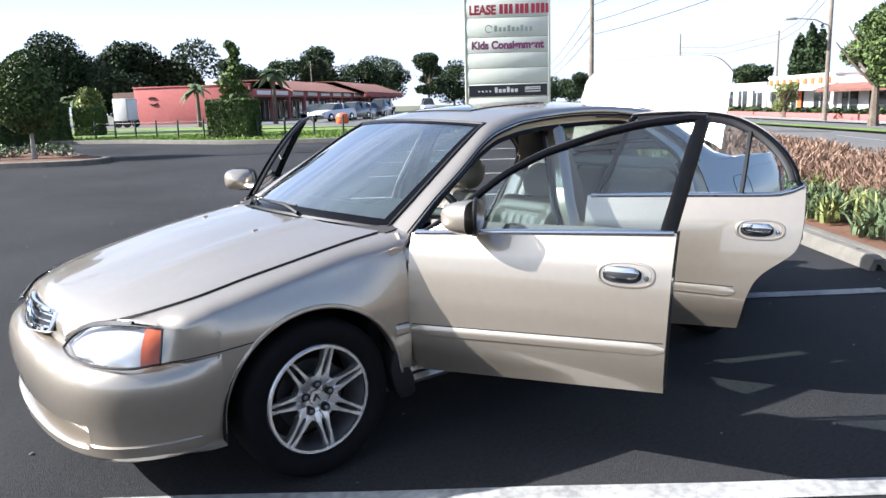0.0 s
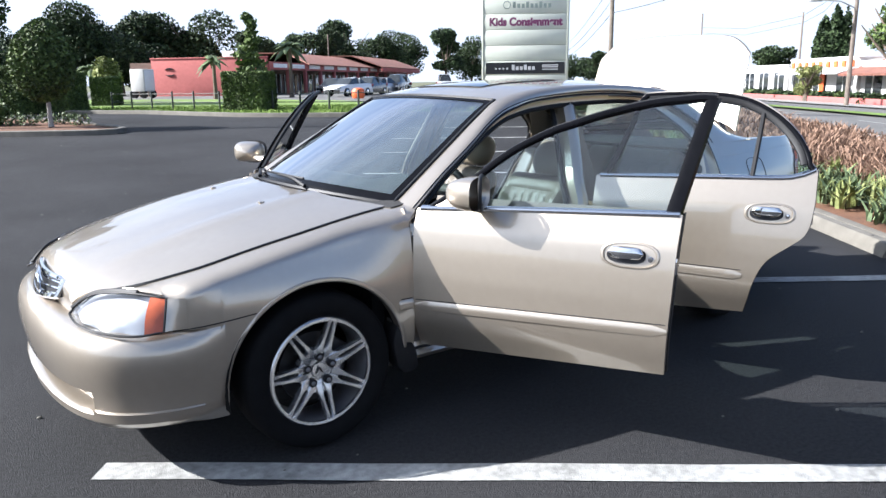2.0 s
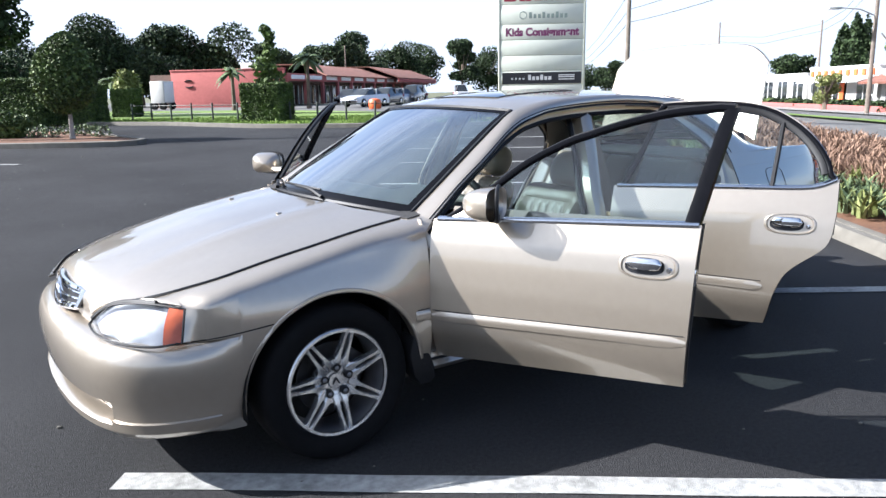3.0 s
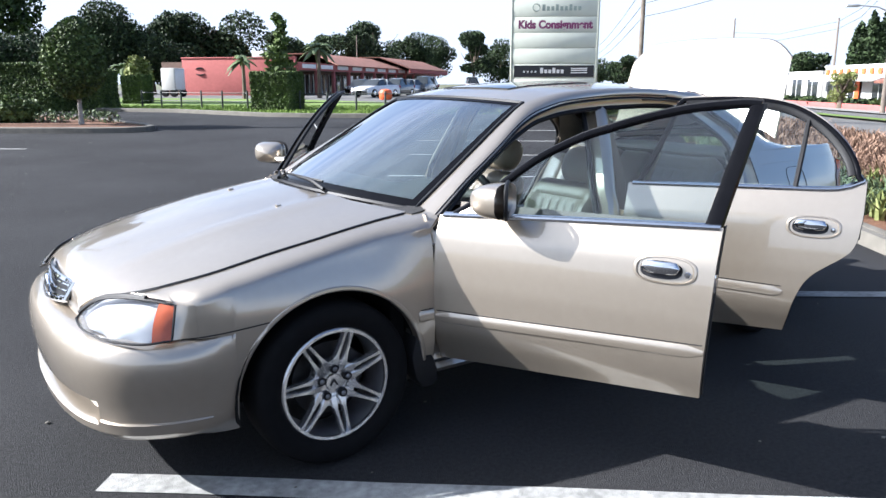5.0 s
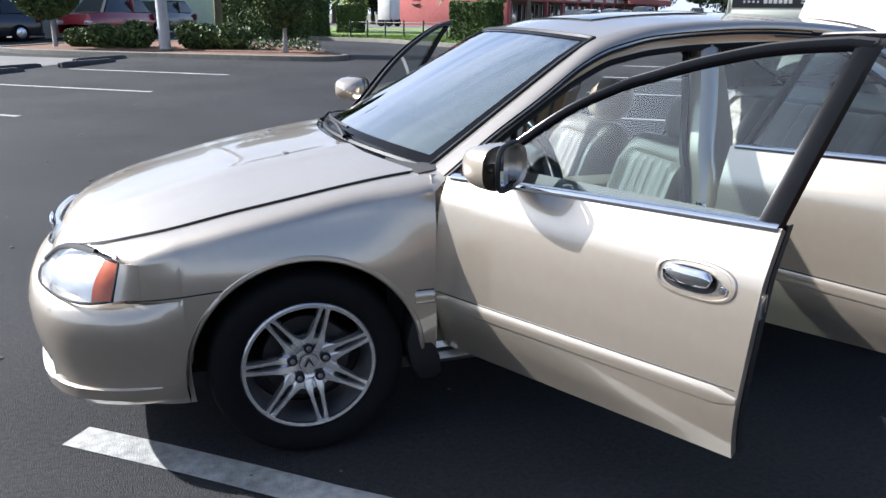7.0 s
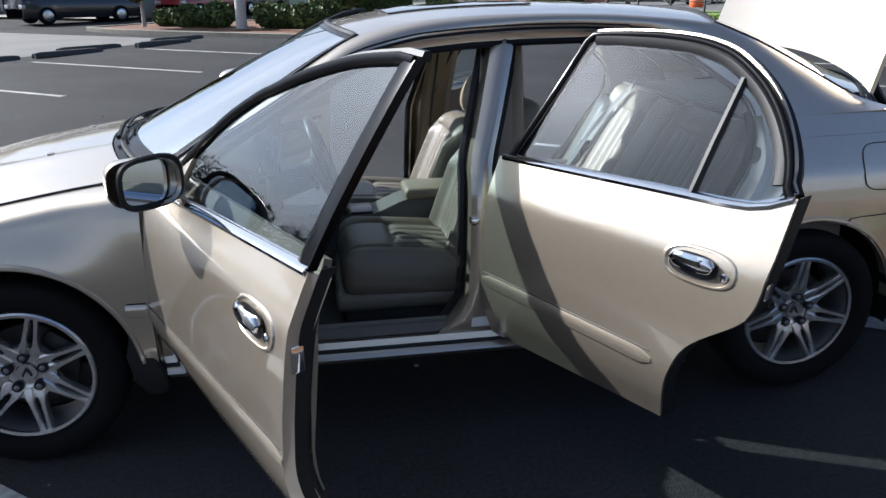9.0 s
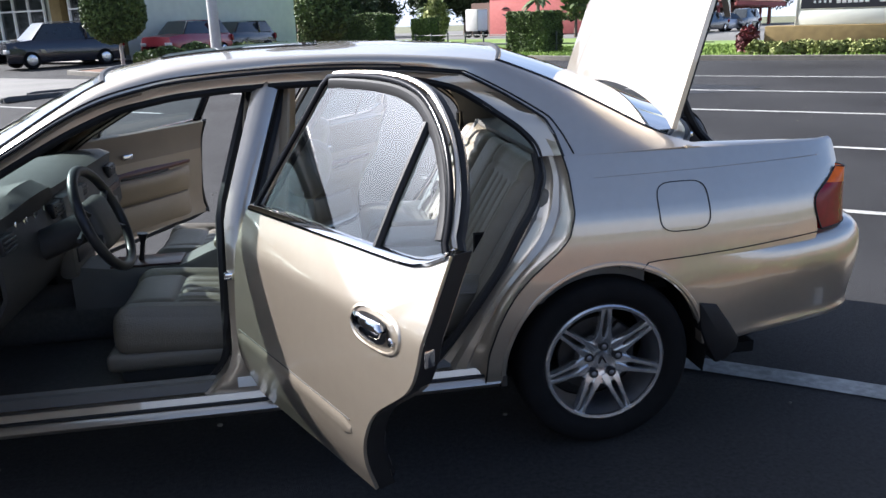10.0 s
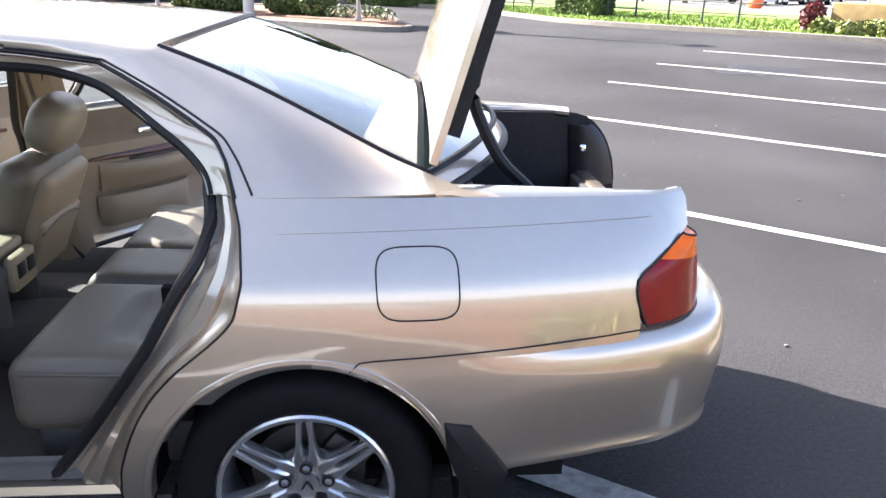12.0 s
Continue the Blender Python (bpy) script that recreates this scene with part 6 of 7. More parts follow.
def palm(loc, h, spread, seed, label="small palm with drooping fronds"):
    t = thing("palm_tree", label, "palm")
    t.matrix_basis = pose(*loc)
    part("trunk", trunk_bm(h, 0.17, 0.12), BARK, t)
    g = np.random.default_rng(seed)
    for k in range(18):
        a, el = g.uniform(0, 6.28), g.uniform(-0.2, 1.2)
        rows = []
        for q in range(7):
            f = q / 6
            r = spread * (f * math.cos(el) + 0.1 * f)
            z = h + spread * (math.sin(el) * f - 0.75 * f * f)
            wd_ = 0.16 * spread * math.sin(math.pi * min(1, f * 0.9 + 0.08))
            c, sn = math.cos(a), math.sin(a)
            rows.append([(c * r - sn * wd_, sn * r + c * wd_, z - wd_ * 0.5), (c * r, sn * r, z), (c * r + sn * wd_, sn * r - c * wd_, z - wd_ * 0.5)])
        part("frond", sheet(rows), LEAF_G if k % 3 else LEAF, t)
    return t


# painted lines: the row of the car, and the row across the aisle
def stripe(u0, u1, v, w=0.105, skew=0.0):
    P = [[lot(lerp(u0, u1, i / 14), v + skew * lerp(u0, u1, i / 14) + dv + 0.004 * math.sin(i * 1.7 + v), 0.004) for dv in (-w / 2, w / 2)] for i in range(15)]
    tagged(part("parking_line", sheet(P), LINE), "worn white parking line on dark asphalt", "road marking", "parking lines", "structure")


stripe(-0.31, 4.3, -0.875, 0.125)
stripe(-0.4, 4.25, 1.683, 0.135, 0.054)
for v, u0 in ((5.12, -0.4), (8.2, -0.5), (11.07, -0.5), (13.66, -0.6), (16.3, -0.5)):
    stripe(u0, 4.25, v)
for v, u1 in ((5.35, -7.6), (8.55, -8.0), (11.6, -8.5)):
    stripe(-13.0, u1, v, 0.11)

# kerbs, wheel stops, planting bed
def stop(u, v, length, along_v, mat, label, rz=0.0):
    t = thing("wheel_stop", label, "wheel stop", lot(u, v), -38 + (90 if along_v else 0) + rz, "wheel stops")
    rows = []
    for k in range(13):
        x = lerp(-length / 2, length / 2, k / 12)
        e = 1.0 if 0 < k < 12 else 0.8
        rows.append([(x, -0.085, 0.0), (x, -0.075 * e, 0.075 * e), (x, -0.045, 0.118 * e), (x, 0.045, 0.118 * e), (x, 0.075 * e, 0.075 * e), (x, 0.085, 0.0)])
    part("block", sheet(rows, 0.05, (0, 0, -3)), mat, t)
    for x in (-length * 0.32, length * 0.32):
        bm = bmesh.new()
        add_lathe(bm, [(0.0, 0.002), (0.013, 0.002), (0.014, -0.004)], 10, pose(x, 0, 0.120, 90))
        part("spike_head", bm, IRON, t)
    return t


stop(4.55, 3.45, 1.85, True, CONCRETE, "weathered concrete wheel stop beside the planting bed")
stop(4.55, 6.6, 1.85, True, CONCRETE, "weathered concrete wheel stop beside the planting bed")
for u, v in ((-13.3, 6.9), (-13.6, 9.9), (-13.4, 12.6)):
    stop(u, v, 1.8, True, STOP_DARK, "dark worn wheel stop at the end of a stall")
    stop(u - 0.55, v + 1.0, 1.8, True, STOP_DARK, "dark worn wheel stop at the end of a stall")


def kerb(name, pts, w=0.16, h=0.14):
    """A run of kerb along lot coordinates."""
    P = [Vector((u, v, 0)) for u, v in pts]
    rows = []
    for i, p in enumerate(P):
        d = (P[min(i + 1, len(P) - 1)] - P[max(i - 1, 0)]).normalized()
        n = Vector((-d.y, d.x, 0))
        q = lambda o, z: lot(p.x + n.x * o, p.y + n.y * o, z)
        rows.append([q(-w / 2, -0.05), q(-w / 2 + 0.008, h * 0.9), q(-w / 2 + 0.03, h), q(w / 2 - 0.03, h), q(w / 2, h * 0.9), q(w / 2, -0.05)])
    return tagged(part(name, sheet(rows), CONCRETE), "grey concrete kerb around planting", "kerb", kind="structure")


def fill(name, pts, z, mat, label, category):
    bm = bmesh.new()
    vs = [bm.verts.new(lot(u, v, z)) for u, v in pts]
    f = bm.faces.new(vs)
    bmesh.ops.triangulate(bm, faces=[f])
    return tagged(part(name, bm, mat), label, category, kind="structure")


ISLAND = [(-20.0, 15.4), (-18, 14.9), (-14, 14.9), (-10.5, 15.0), (-9.0, 15.08), (-8.2, 15.2), (-7.8, 15.5), (-7.75, 15.85), (-8.1, 16.3), (-8.9, 17.0), (-10.2, 18.3), (-11.6, 19.5), (-13.5, 20.4), (-17, 20.4), (-19.6, 19.0)]
kerb("kerb_island", ISLAND + [ISLAND[0]])
fill("island_bed", ISLAND, 0.10, MULCH, "red-brown bark mulch of a planting island", "planting bed")
VERGE = [(-60, 33), (-30, 29), (-16, 26.5), (-11, 25.0), (-8.5, 23.2), (-6.5, 21.9), (-4.5, 21.4), (0, 21.3), (6, 21.3), (9, 21.4)]
kerb("kerb_verge", VERGE)
fill("verge", VERGE + [(9, 44), (-60, 60)], 0.10, GRASS, "sunlit lawn between the lot and the shops", "grass")
kerb("kerb_bed", [(4.85, -14), (4.85, 0), (4.85, 8), (4.85, 14), (4.85, 21.2)], 0.12, 0.045)
lot_patch("roadside_bed", 4.85, 9.2, -14, 21.2, 0.05, MULCH, 6, 80, "red-brown mulch of the roadside bed", "planting bed")
lot_patch("street", 11.3, 22.4, -300, 500, 0.015, ROAD, 4, 200, "grey worn asphalt of a wide street", "road")
lot_patch("street_walk", 9.3, 10.9, -300, 500, 0.05, WALK, 1, 160, "pale concrete walk along the street", "pavement")
lot_patch("street_median", 15.9, 17.4, -200, 300, 0.10, GRASS, 1, 120, "grassy strip between the lanes", "grass")
for uu in (13.6, 19.8):
    for k in range(18):
        P = [[lot(uu + du, -10 + k * 7 + dv, 0.022) for dv in (0, 3)] for du in (0, 0.12)]
        tagged(part("lane_dash", sheet(P), LINE), "faded white lane dash", "road marking", "lane dashes", "structure")
lot_patch("far_walk", 22.5, 28.4, -200, 400, 0.08, WALK, 1, 120, "pale far pavement", "pavement")

# small stones lying about the asphalt
g = np.random.default_rng(77)
bm = bmesh.new()
for k in range(420):
    u, v = g.uniform(-9.0, 4.6), g.uniform(-5.0, 13.0)
    r = g.uniform(0.004, 0.011) * (1.6 if k % 25 == 0 else 1)
    bmesh.ops.create_icosphere(bm, subdivisions=1, radius=r, matrix=Matrix.Translation(lot(u, v, r * 0.5)) @ Matrix.Diagonal((1.2, 0.9, 0.7, 1)))
tagged(part("loose_gravel", bm, CONCRETE, smooth=False), "small pale stones scattered on the asphalt", "gravel", kind="stuff")


def stain(name, x, y, w, d, label):
    """A thin dark film of old oil with a ragged rim."""
    g = np.random.default_rng(int(abs(x * 10)))
    bm = bmesh.new()
    at = lambda px, py: (px, py, rise(0.616 * px + 0.788 * py) + 0.002)
    c = bm.verts.new(at(x, y))
    ring = []
    for k in range(28):
        a = 2 * math.pi * k / 28
        q = 1 + 0.22 * math.sin(3 * a + x) + 0.12 * g.normal()
        ring.append(bm.verts.new(at(x + math.cos(a) * w * q, y + math.sin(a) * d * q)))
    for k in range(28):
        bm.faces.new((c, ring[k], ring[(k + 1) % 28]))
    return tagged(part(name, bm, OIL), label, "stain", kind="structure")


OIL = material("old_oil_film", (0.012, 0.012, 0.013), 0.6, 0, 0.5, 5, 0.4, 190, spec=0.3)
stain("oil_stain", 9.4, 10.3, 0.75, 0.6, "dark oil stain soaked into the asphalt")

# plants of the roadside bed
g = np.random.default_rng(5)
for k in range(130):
    u, v = g.uniform(5.05, 6.2), g.uniform(0.3, 13.5)
    t = thing("iris_clump", "clump of upright green strap leaves in mulch", "plant", lot(u, v, 0.08), group="strap-leaf plants")
    rows_all = bmesh.new()
    for q in range(30):
        a, ln, hh = g.uniform(0, 6.28), g.uniform(0.10, 0.36), g.uniform(0.16, 0.42)
        ox, oy = g.normal(0, 0.07, 2)
        c, sn, w = math.cos(a), math.sin(a), 0.019
        rows = [[(ox + c * ln * f * f - sn * w * (1 - f * f), oy + sn * ln * f * f + c * w * (1 - f * f), hh * (f - 0.25 * f ** 3)), (ox + c * ln * f * f + sn * w * (1 - f * f), oy + sn * ln * f * f - c * w * (1 - f * f), hh * (f - 0.25 * f ** 3))] for f in (0, 0.35, 0.7, 0.97)]
        add_grid(rows_all, rows)
    part("foliage", rows_all, LEAF_G if k % 3 else LEAF_Y, t, smooth=False)
n = 34000
bu, bv = g.uniform(6.35, 8.9, n), g.uniform(-2.0, 20.5, n)
hh = g.uniform(0.22, 0.52, n) * (0.75 + 0.25 * np.sin(bv * 2.1) * np.cos(bu * 2.7))
lean = g.normal(0, 0.13, (n, 2))
base = np.array([lot(a, b, 0.08)[:] for a, b in zip(bu, bv)])
tip = base + np.stack([lean[:, 0], lean[:, 1], hh], 1)
mid = (base + tip) / 2 + np.stack([-lean[:, 0] * 0.15, -lean[:, 1] * 0.15, hh * 0.06], 1)
sx = np.stack([g.normal(0, 1, n), g.normal(0, 1, n), np.zeros(n)], 1)
sx /= np.linalg.norm(sx, axis=1)[:, None]
v6 = np.stack([base - sx * 0.004, base + sx * 0.004, mid + sx * 0.006, mid - sx * 0.006, tip + sx * 0.010, tip - sx * 0.008], 1).reshape(-1, 3)
ii = np.arange(n)[:, None] * 6
me = bpy.data.meshes.new("ornamental_grass")
me.from_pydata(v6.tolist(), [], np.concatenate([ii + [0, 1, 2, 3], ii + [3, 2, 4, 5]], 0).tolist())
me.materials.append(PLUME)
tagged(new("ornamental_grass", me), "tall dry pinkish-brown ornamental grass along the street", "grass", kind="stuff")

# grass blades on the verge nearest the lot
n = 22000
bu, bv = g.uniform(-16, 6, n), g.uniform(21.6, 30, n)
ok = bv > np.interp(bu, [q[0] for q in VERGE], [q[1] for q in VERGE]) + 0.15
bu, bv = bu[ok], bv[ok]
n = len(bu)
base = np.array([lot(a, b, 0.10)[:] for a, b in zip(bu, bv)])
sx = np.stack([g.normal(0, 1, n), g.normal(0, 1, n), np.zeros(n)], 1) * 0.02
tip = base + np.stack([g.normal(0, 0.03, n), g.normal(0, 0.03, n), g.uniform(0.04, 0.10, n)], 1)
me = bpy.data.meshes.new("grass_blades")
me.from_pydata(np.stack([base - sx, base + sx, tip], 1).reshape(-1, 3).tolist(), [], (np.arange(n)[:, None] * 3 + [0, 1, 2]).tolist())
me.materials.append(GRASS)
tagged(new("grass_blades", me), "short mown grass", "grass", kind="stuff")

# island trees, bushes and lamp post
clipped_tree((2.3, 19.3, 0.36), 2.8, 1.9, 3)
clipped_tree((-4.3, 23.6, 0.38), 3.3, 2.0, 4)
for k, (x, y, w, h) in enumerate(((0.95, 21.4, 1.3, 0.75), (0.1, 22.0, 1.4, 0.75), (-1.9, 23.2, 1.3, 0.8), (-2.9, 23.8, 1.2, 0.75), (-3.6, 24.6, 1.1, 0.6))):
    shrub((x, y, 0.32), w, h, 40 + k, LEAF, "low rounded green bush in the island", 0.06, 3400, "bush", "island bushes")
for k in range(5):
    u, v = -9.6 - 0.7 * k + (13 if k > 2 else 0) - 12 * (k > 2), 17.2 + 0.5 * (k % 2)
    shrub(lot(u, v, 0.1), 0.7, 0.35, 60 + k, LEAF_G, "straggly grey-green tuft in mulch", 0.04, 150, "tuft", "island tufts")
post = thing("lamp_post", "pale grey lamp post standing in the planting island", "lamp post", (-1.0, 21.2, 0.30))
part("base", tube([(0, 0, 0), (0, 0, 0.08), (0, 0, 0.10)], [0.24, 0.24, 0.16], 16), CONCRETE, post)
part("shaft", tube([(0, 0, 0.05), (0, 0, 3), (0, 0, 7.5)], [0.165, 0.15, 0.10], 18), POLE_GREY, post)
part("arm", tube([(0, 0, 7.3), (0.5, -0.3, 7.5), (1.2, -0.8, 7.5)], 0.04, 8), POLE_GREY, post)
part("lamp_head", box(0.9, 1.5, -1.0, -0.6, 7.42, 7.56, bevel=0.03), POLE_GREY, post)

# hedges on the verge
hedge((9.88, 24.05, 0.38), 1.55, 1.35, 1.42, -48, 11)
hedge((8.1, 38.7, 0.40), 1.15, 1.0, 1.4, -40, 12)
hedge((4.5, 30.4, 0.38), 1.6, 1.3, 1.6, -44, 13)
hedge((2.7, 31.2, 0.38), 2.2, 1.6, 1.8, -44, 14, label="large dark clipped hedge behind the island")
hedge((2.2, 47.1, 0.42), 1.2, 1.1, 1.45, -40, 15, label="small dark clipped hedge across the lawn")

# low dark fence along the verge
fence = thing("fence", "low dark metal fence along the lawn", "fence")
run = [(-13.5, 27.6), (-9.5, 26.0), (-5, 24.6), (-0.6, 24.2)]
for a, b in zip(run, run[1:]):
    A, B = lot(*a, 0.10), lot(*b, 0.10)
    for z in (0.30, 0.62):
        part("rail", tube([A + Vector((0, 0, z)), B + Vector((0, 0, z))], 0.018, 6), FENCE, fence)
    for k in range(4):
        p = A.lerp(B, k / 4)
        part("post", box(p.x - 0.03, p.x + 0.03, p.y - 0.03, p.y + 0.03, p.z - 0.03, p.z + 0.72, bevel=0.006), FENCE, fence)

# the tall tenant sign on its olive base
SU, SV = 1.75, 23.2
sign = thing("pylon_sign", "tall pale sign of stacked shop panels on an olive base", "sign", lot(SU, SV), -38)
W = 2.93
part("base", box(-0.75, W + 0.75, -0.6, 1.1, 0.05, 0.86, bevel=0.03), WALL_OLIVE, sign, "olive-brown rendered base")
part("core", box(0.02, W - 0.02, 0.0, 0.62, 0.80, 6.6, bevel=0.02), SIGN_TRIM, sign)
panels = [(0.87, 1.27), (1.29, 1.74), (1.76, 2.26), (2.28, 2.78), (2.80, 3.30), (3.32, 3.95), (3.97, 4.62), (4.64, 5.4), (5.42, 6.4)]
made = []
for a, b in panels:
    made.append(part("panel", box(0.05, W - 0.05, -0.035, 0.02, a, b, bevel=0.008), SIGN_PANEL, sign))
part("edge", box(-0.02, 0.05, -0.045, 0.64, 0.82, 6.6, bevel=0.01), SIGN_TRIM, sign)
part("edge", box(W - 0.05, W + 0.02, -0.045, 0.64, 0.82, 6.6, bevel=0.01), SIGN_TRIM, sign)
part("black_panel", box(0.10, W - 0.10, -0.042, -0.034, 1.31, 1.70), SIGN_BLACK, made[1], "black tenant panel with light marks")


def words(text, parent, mat, x, z, size, y=-0.040, width=None, bold=0.012):
    cu = bpy.data.curves.new("letters", "FONT")
    cu.body, cu.size, cu.extrude, cu.offset = text, size, 0.004, bold
    cu.align_x = "CENTER"
    tmp = bpy.data.objects.new("letters", cu)
    me = bpy.data.meshes.new_from_object(tmp)
    bpy.data.objects.remove(tmp)
    co = np.array([v.co[:] for v in me.vertices])
    k = width / (co[:, 0].max() - co[:, 0].min()) if width else 1.0
    for v in me.vertices:
        v.co = Vector((x + v.co.x * k, y - v.co.z, z + v.co.y))
    me.materials.append(mat)
    ob = new("letters", me)
    ob.parent = parent
    return ob


words("Kids Consignment", made[4], INK_PURPLE, W / 2, 2.93, 0.36, width=2.5, bold=0.018)
words("LEASE", made[6], INK_RED, 0.62, 4.08, 0.42, width=0.92, bold=0.02)
bars = bmesh.new()
for k in range(10):
    x = 1.20 + k * 0.165 + (0.05 if k > 2 else 0) + (0.05 if k > 5 else 0)
    add_box(bars, x, x + 0.125, -0.044, -0.036, 4.08, 4.40)
part("number_bars", bars, INK_RED, made[6])
bars = bmesh.new()
for k in range(9):
    add_box(bars, 1.02 + k * 0.15, 1.12 + k * 0.15, -0.044, -0.036, 3.50, 3.70 if k in (0, 3, 6) else 3.64)
add_tube(bars, [(0.82 + 0.12 * math.cos(a), -0.04, 3.60 + 0.12 * math.sin(a)) for a in (2 * math.pi * q / 16 for q in range(16))], 0.02, 5, closed=True, up=(0, 1, 0))
part("tenant_mark", bars, INK_GREY, made[5])
bars = bmesh.new()
for k in range(4):
    add_box(bars, 0.42 + k * 0.13, 0.48 + k * 0.13, -0.050, -0.042, 1.46, 1.52)
for k in range(6):
    add_box(bars, 1.0 + k * 0.14, 1.10 + k * 0.14, -0.050, -0.042, 1.44, 1.62 if k in (0, 3) else 1.56)
for z in (1.44, 1.52, 1.58):
    add_box(bars, 2.05, 2.6, -0.050, -0.042, z, z + 0.035)
part("tenant_mark", bars, INK_LIGHT, made[1])
bars = bmesh.new()
for k in range(8):
    add_box(bars, 0.4 + k * 0.27, 0.6 + k * 0.27, -0.044, -0.036, 4.85, 5.15)
part("tenant_mark", bars, INK_RED, made[7])
for k in range(16):
    u = SU - 0.9 + k * 0.33
    shrub(lot(u, 22.2 + 0.25 * math.sin(k * 2.1), 0.10), 0.55, 0.36, 80 + k, LEAF_Y, "low yellow-green bedding shrub before the sign", 0.06, 420, "bedding_shrub", "bedding shrubs")
shrub(lot(SU - 1.2, 22.7, 0.10), 0.6, 0.75, 99, RED_LEAF, "dark red leafy shrub beside the sign base", 0.08, 500)


# ---- distance: shops, parked cars, trees, street ----
def parked_car(name, loc, rz, paint, label, length=4.5, height=1.45, suv=False):
    """A parked car with body, glasshouse, windows, wheels and lamps."""
    t = thing(name, label, "car", loc, rz, "parked cars")
    w, L = 0.88, length / 2
    if suv:
        low = [(-L, 0.55), (-L + 0.05, 0.95), (-L + 0.9, 1.05), (-L + 1.1, 1.06), (L - 0.1, 1.06), (L, 0.95), (L + 0.02, 0.5)]
        top = [(-L + 1.0, 1.06), (-L + 1.6, height - 0.05), (-L + 2.1, height), (L - 0.5, height), (L - 0.12, 1.08)]
    else:
        low = [(-L, 0.5), (-L + 0.06, 0.72), (-L + 1.1, 0.88), (-L + 1.4, 0.90), (L - 0.9, 0.98), (L - 0.08, 0.95), (L, 0.55)]
        top = [(-L + 1.2, 0.90), (-L + 1.9, height - 0.05), (-L + 2.4, height), (L - 1.5, height - 0.03), (L - 0.75, 0.97)]
    rows = []
    for x, z in low:
        e = 0.90 if abs(x) > L - 0.2 else 1.0
        rows.append([(x, -w * 0.95 * e, 0.22), (x, -w * e, 0.45), (x, -w * 0.98 * e, z * 0.85), (x, -w * 0.88 * e, z), (x, 0, z + 0.03), (x, w * 0.88 * e, z), (x, w * 0.98 * e, z * 0.85), (x, w * e, 0.45), (x, w * 0.95 * e, 0.22)])
    part("body", sheet(rows, 0.02, (0, 0, 0.4)), paint, t)
    rows = [[(x, -w * 0.84 * (1 - 0.22 * (z - 0.9) / 0.55), z), (x, -w * 0.5, z + 0.015), (x, w * 0.5, z + 0.015), (x, w * 0.84 * (1 - 0.22 * (z - 0.9) / 0.55), z)] for x, z in top]
    part("roof", sheet(rows[1:4], 0.02, (0, 0, 0.5)), paint, t)
    part("windscreen", sheet(rows[:2], 0.01, (0, 0, 0.5)), DARK_GLASS, t)
    part("rear_window", sheet(rows[3:], 0.01, (0, 0, 0.5)), DARK_GLASS, t)
    for s in (-1, 1):
        zb = 1.06 if suv else 0.91
        pts = [(top[0][0] + 0.08, zb), *[(x, z - 0.05) for x, z in top[1:4]], (top[4][0] - 0.08, zb + 0.03)]
        f = [[(x, s * w * (0.86 * (1 - 0.22 * (z - 0.9) / 0.55)), z), (x, s * w * 0.86, zb)] for x, z in pts]
        part("side_window", sheet(f, 0.01, (0, 0, 0.6)), DARK_GLASS, t)
        xm = (top[2][0] + top[3][0]) / 2
        part("pillar", box(xm - 0.04, xm + 0.04, min(s * w * 0.70, s * w * 0.885), max(s * w * 0.70, s * w * 0.885), zb - 0.02, height - 0.05, bevel=0.01), paint, t)
        for x in (-L + 0.85, L - 0.85):
            b = bmesh.new()
            add_lathe(b, [(0.0, 0.09), (0.19, 0.09), (0.21, 0.10), (0.31, 0.09), (0.325, 0.05), (0.325, -0.1), (0.2, -0.11)], 20, Matrix.Translation((x, s * 0.80, 0.325)) @ Matrix.Diagonal((1, s, 1, 1)))
            wl_ = part("wheel", b, TYRE, t)
            b = bmesh.new()
            add_lathe(b, [(0.0, 0.105), (0.05, 0.11), (0.19, 0.10), (0.20, 0.095)], 18, Matrix.Translation((x, s * 0.80, 0.325)) @ Matrix.Diagonal((1, s, 1, 1)))
            part("rim", b, ALLOY, wl_)
        part("headlamp", box(-L - 0.01, -L + 0.12, min(s * 0.5, s * 0.8), max(s * 0.5, s * 0.8), 0.58, 0.72, bevel=0.02), REFLECTOR, t)
        part("tail_lamp", box(L - 0.12, L + 0.02, min(s * 0.55, s * 0.84), max(s * 0.55, s * 0.84), 0.72, 0.92 if not suv else 1.0, bevel=0.02), RED_LENS, t)
    return t


lot_patch("shop_lot", -60, 11, 38.5, 130, 0.03, ROAD, 12, 30, "grey asphalt before the shops", "pavement")

# salmon strip of shops
B0 = polar(23.6, 70, 0.30)
mall = thing("shop_row", "long salmon-pink shop row with a red hipped roof", "building", B0, 43.3)
mall.scale.z = 0.86
part("end_wall", box(-0.3, 0.0, 0.0, 11.2, 0.0, 3.95, bevel=0.02), WALL_PINK, mall)
part("parapet", box(-0.36, 0.06, -0.05, 11.25, 3.95, 4.08, bevel=0.02), WALL_PINK, mall)
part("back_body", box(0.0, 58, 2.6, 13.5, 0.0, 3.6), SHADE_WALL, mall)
part("fascia", box(0.0, 58, -0.15, 0.25, 2.75, 3.55, bevel=0.02), WALL_PINK, mall, "salmon fascia board")
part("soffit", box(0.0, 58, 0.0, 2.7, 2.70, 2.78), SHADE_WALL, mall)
rf = [[(x, -0.6, 3.5), (x, 3.6, 5.05), (x, 9.0, 5.05), (x, 13.8, 3.5)] for x in (9.0, 30, 58)]
rf[0] = [(9.0, -0.6, 3.5), (13.0, 3.6, 5.05), (13.0, 9.0, 5.05), (9.0, 13.8, 3.5)]
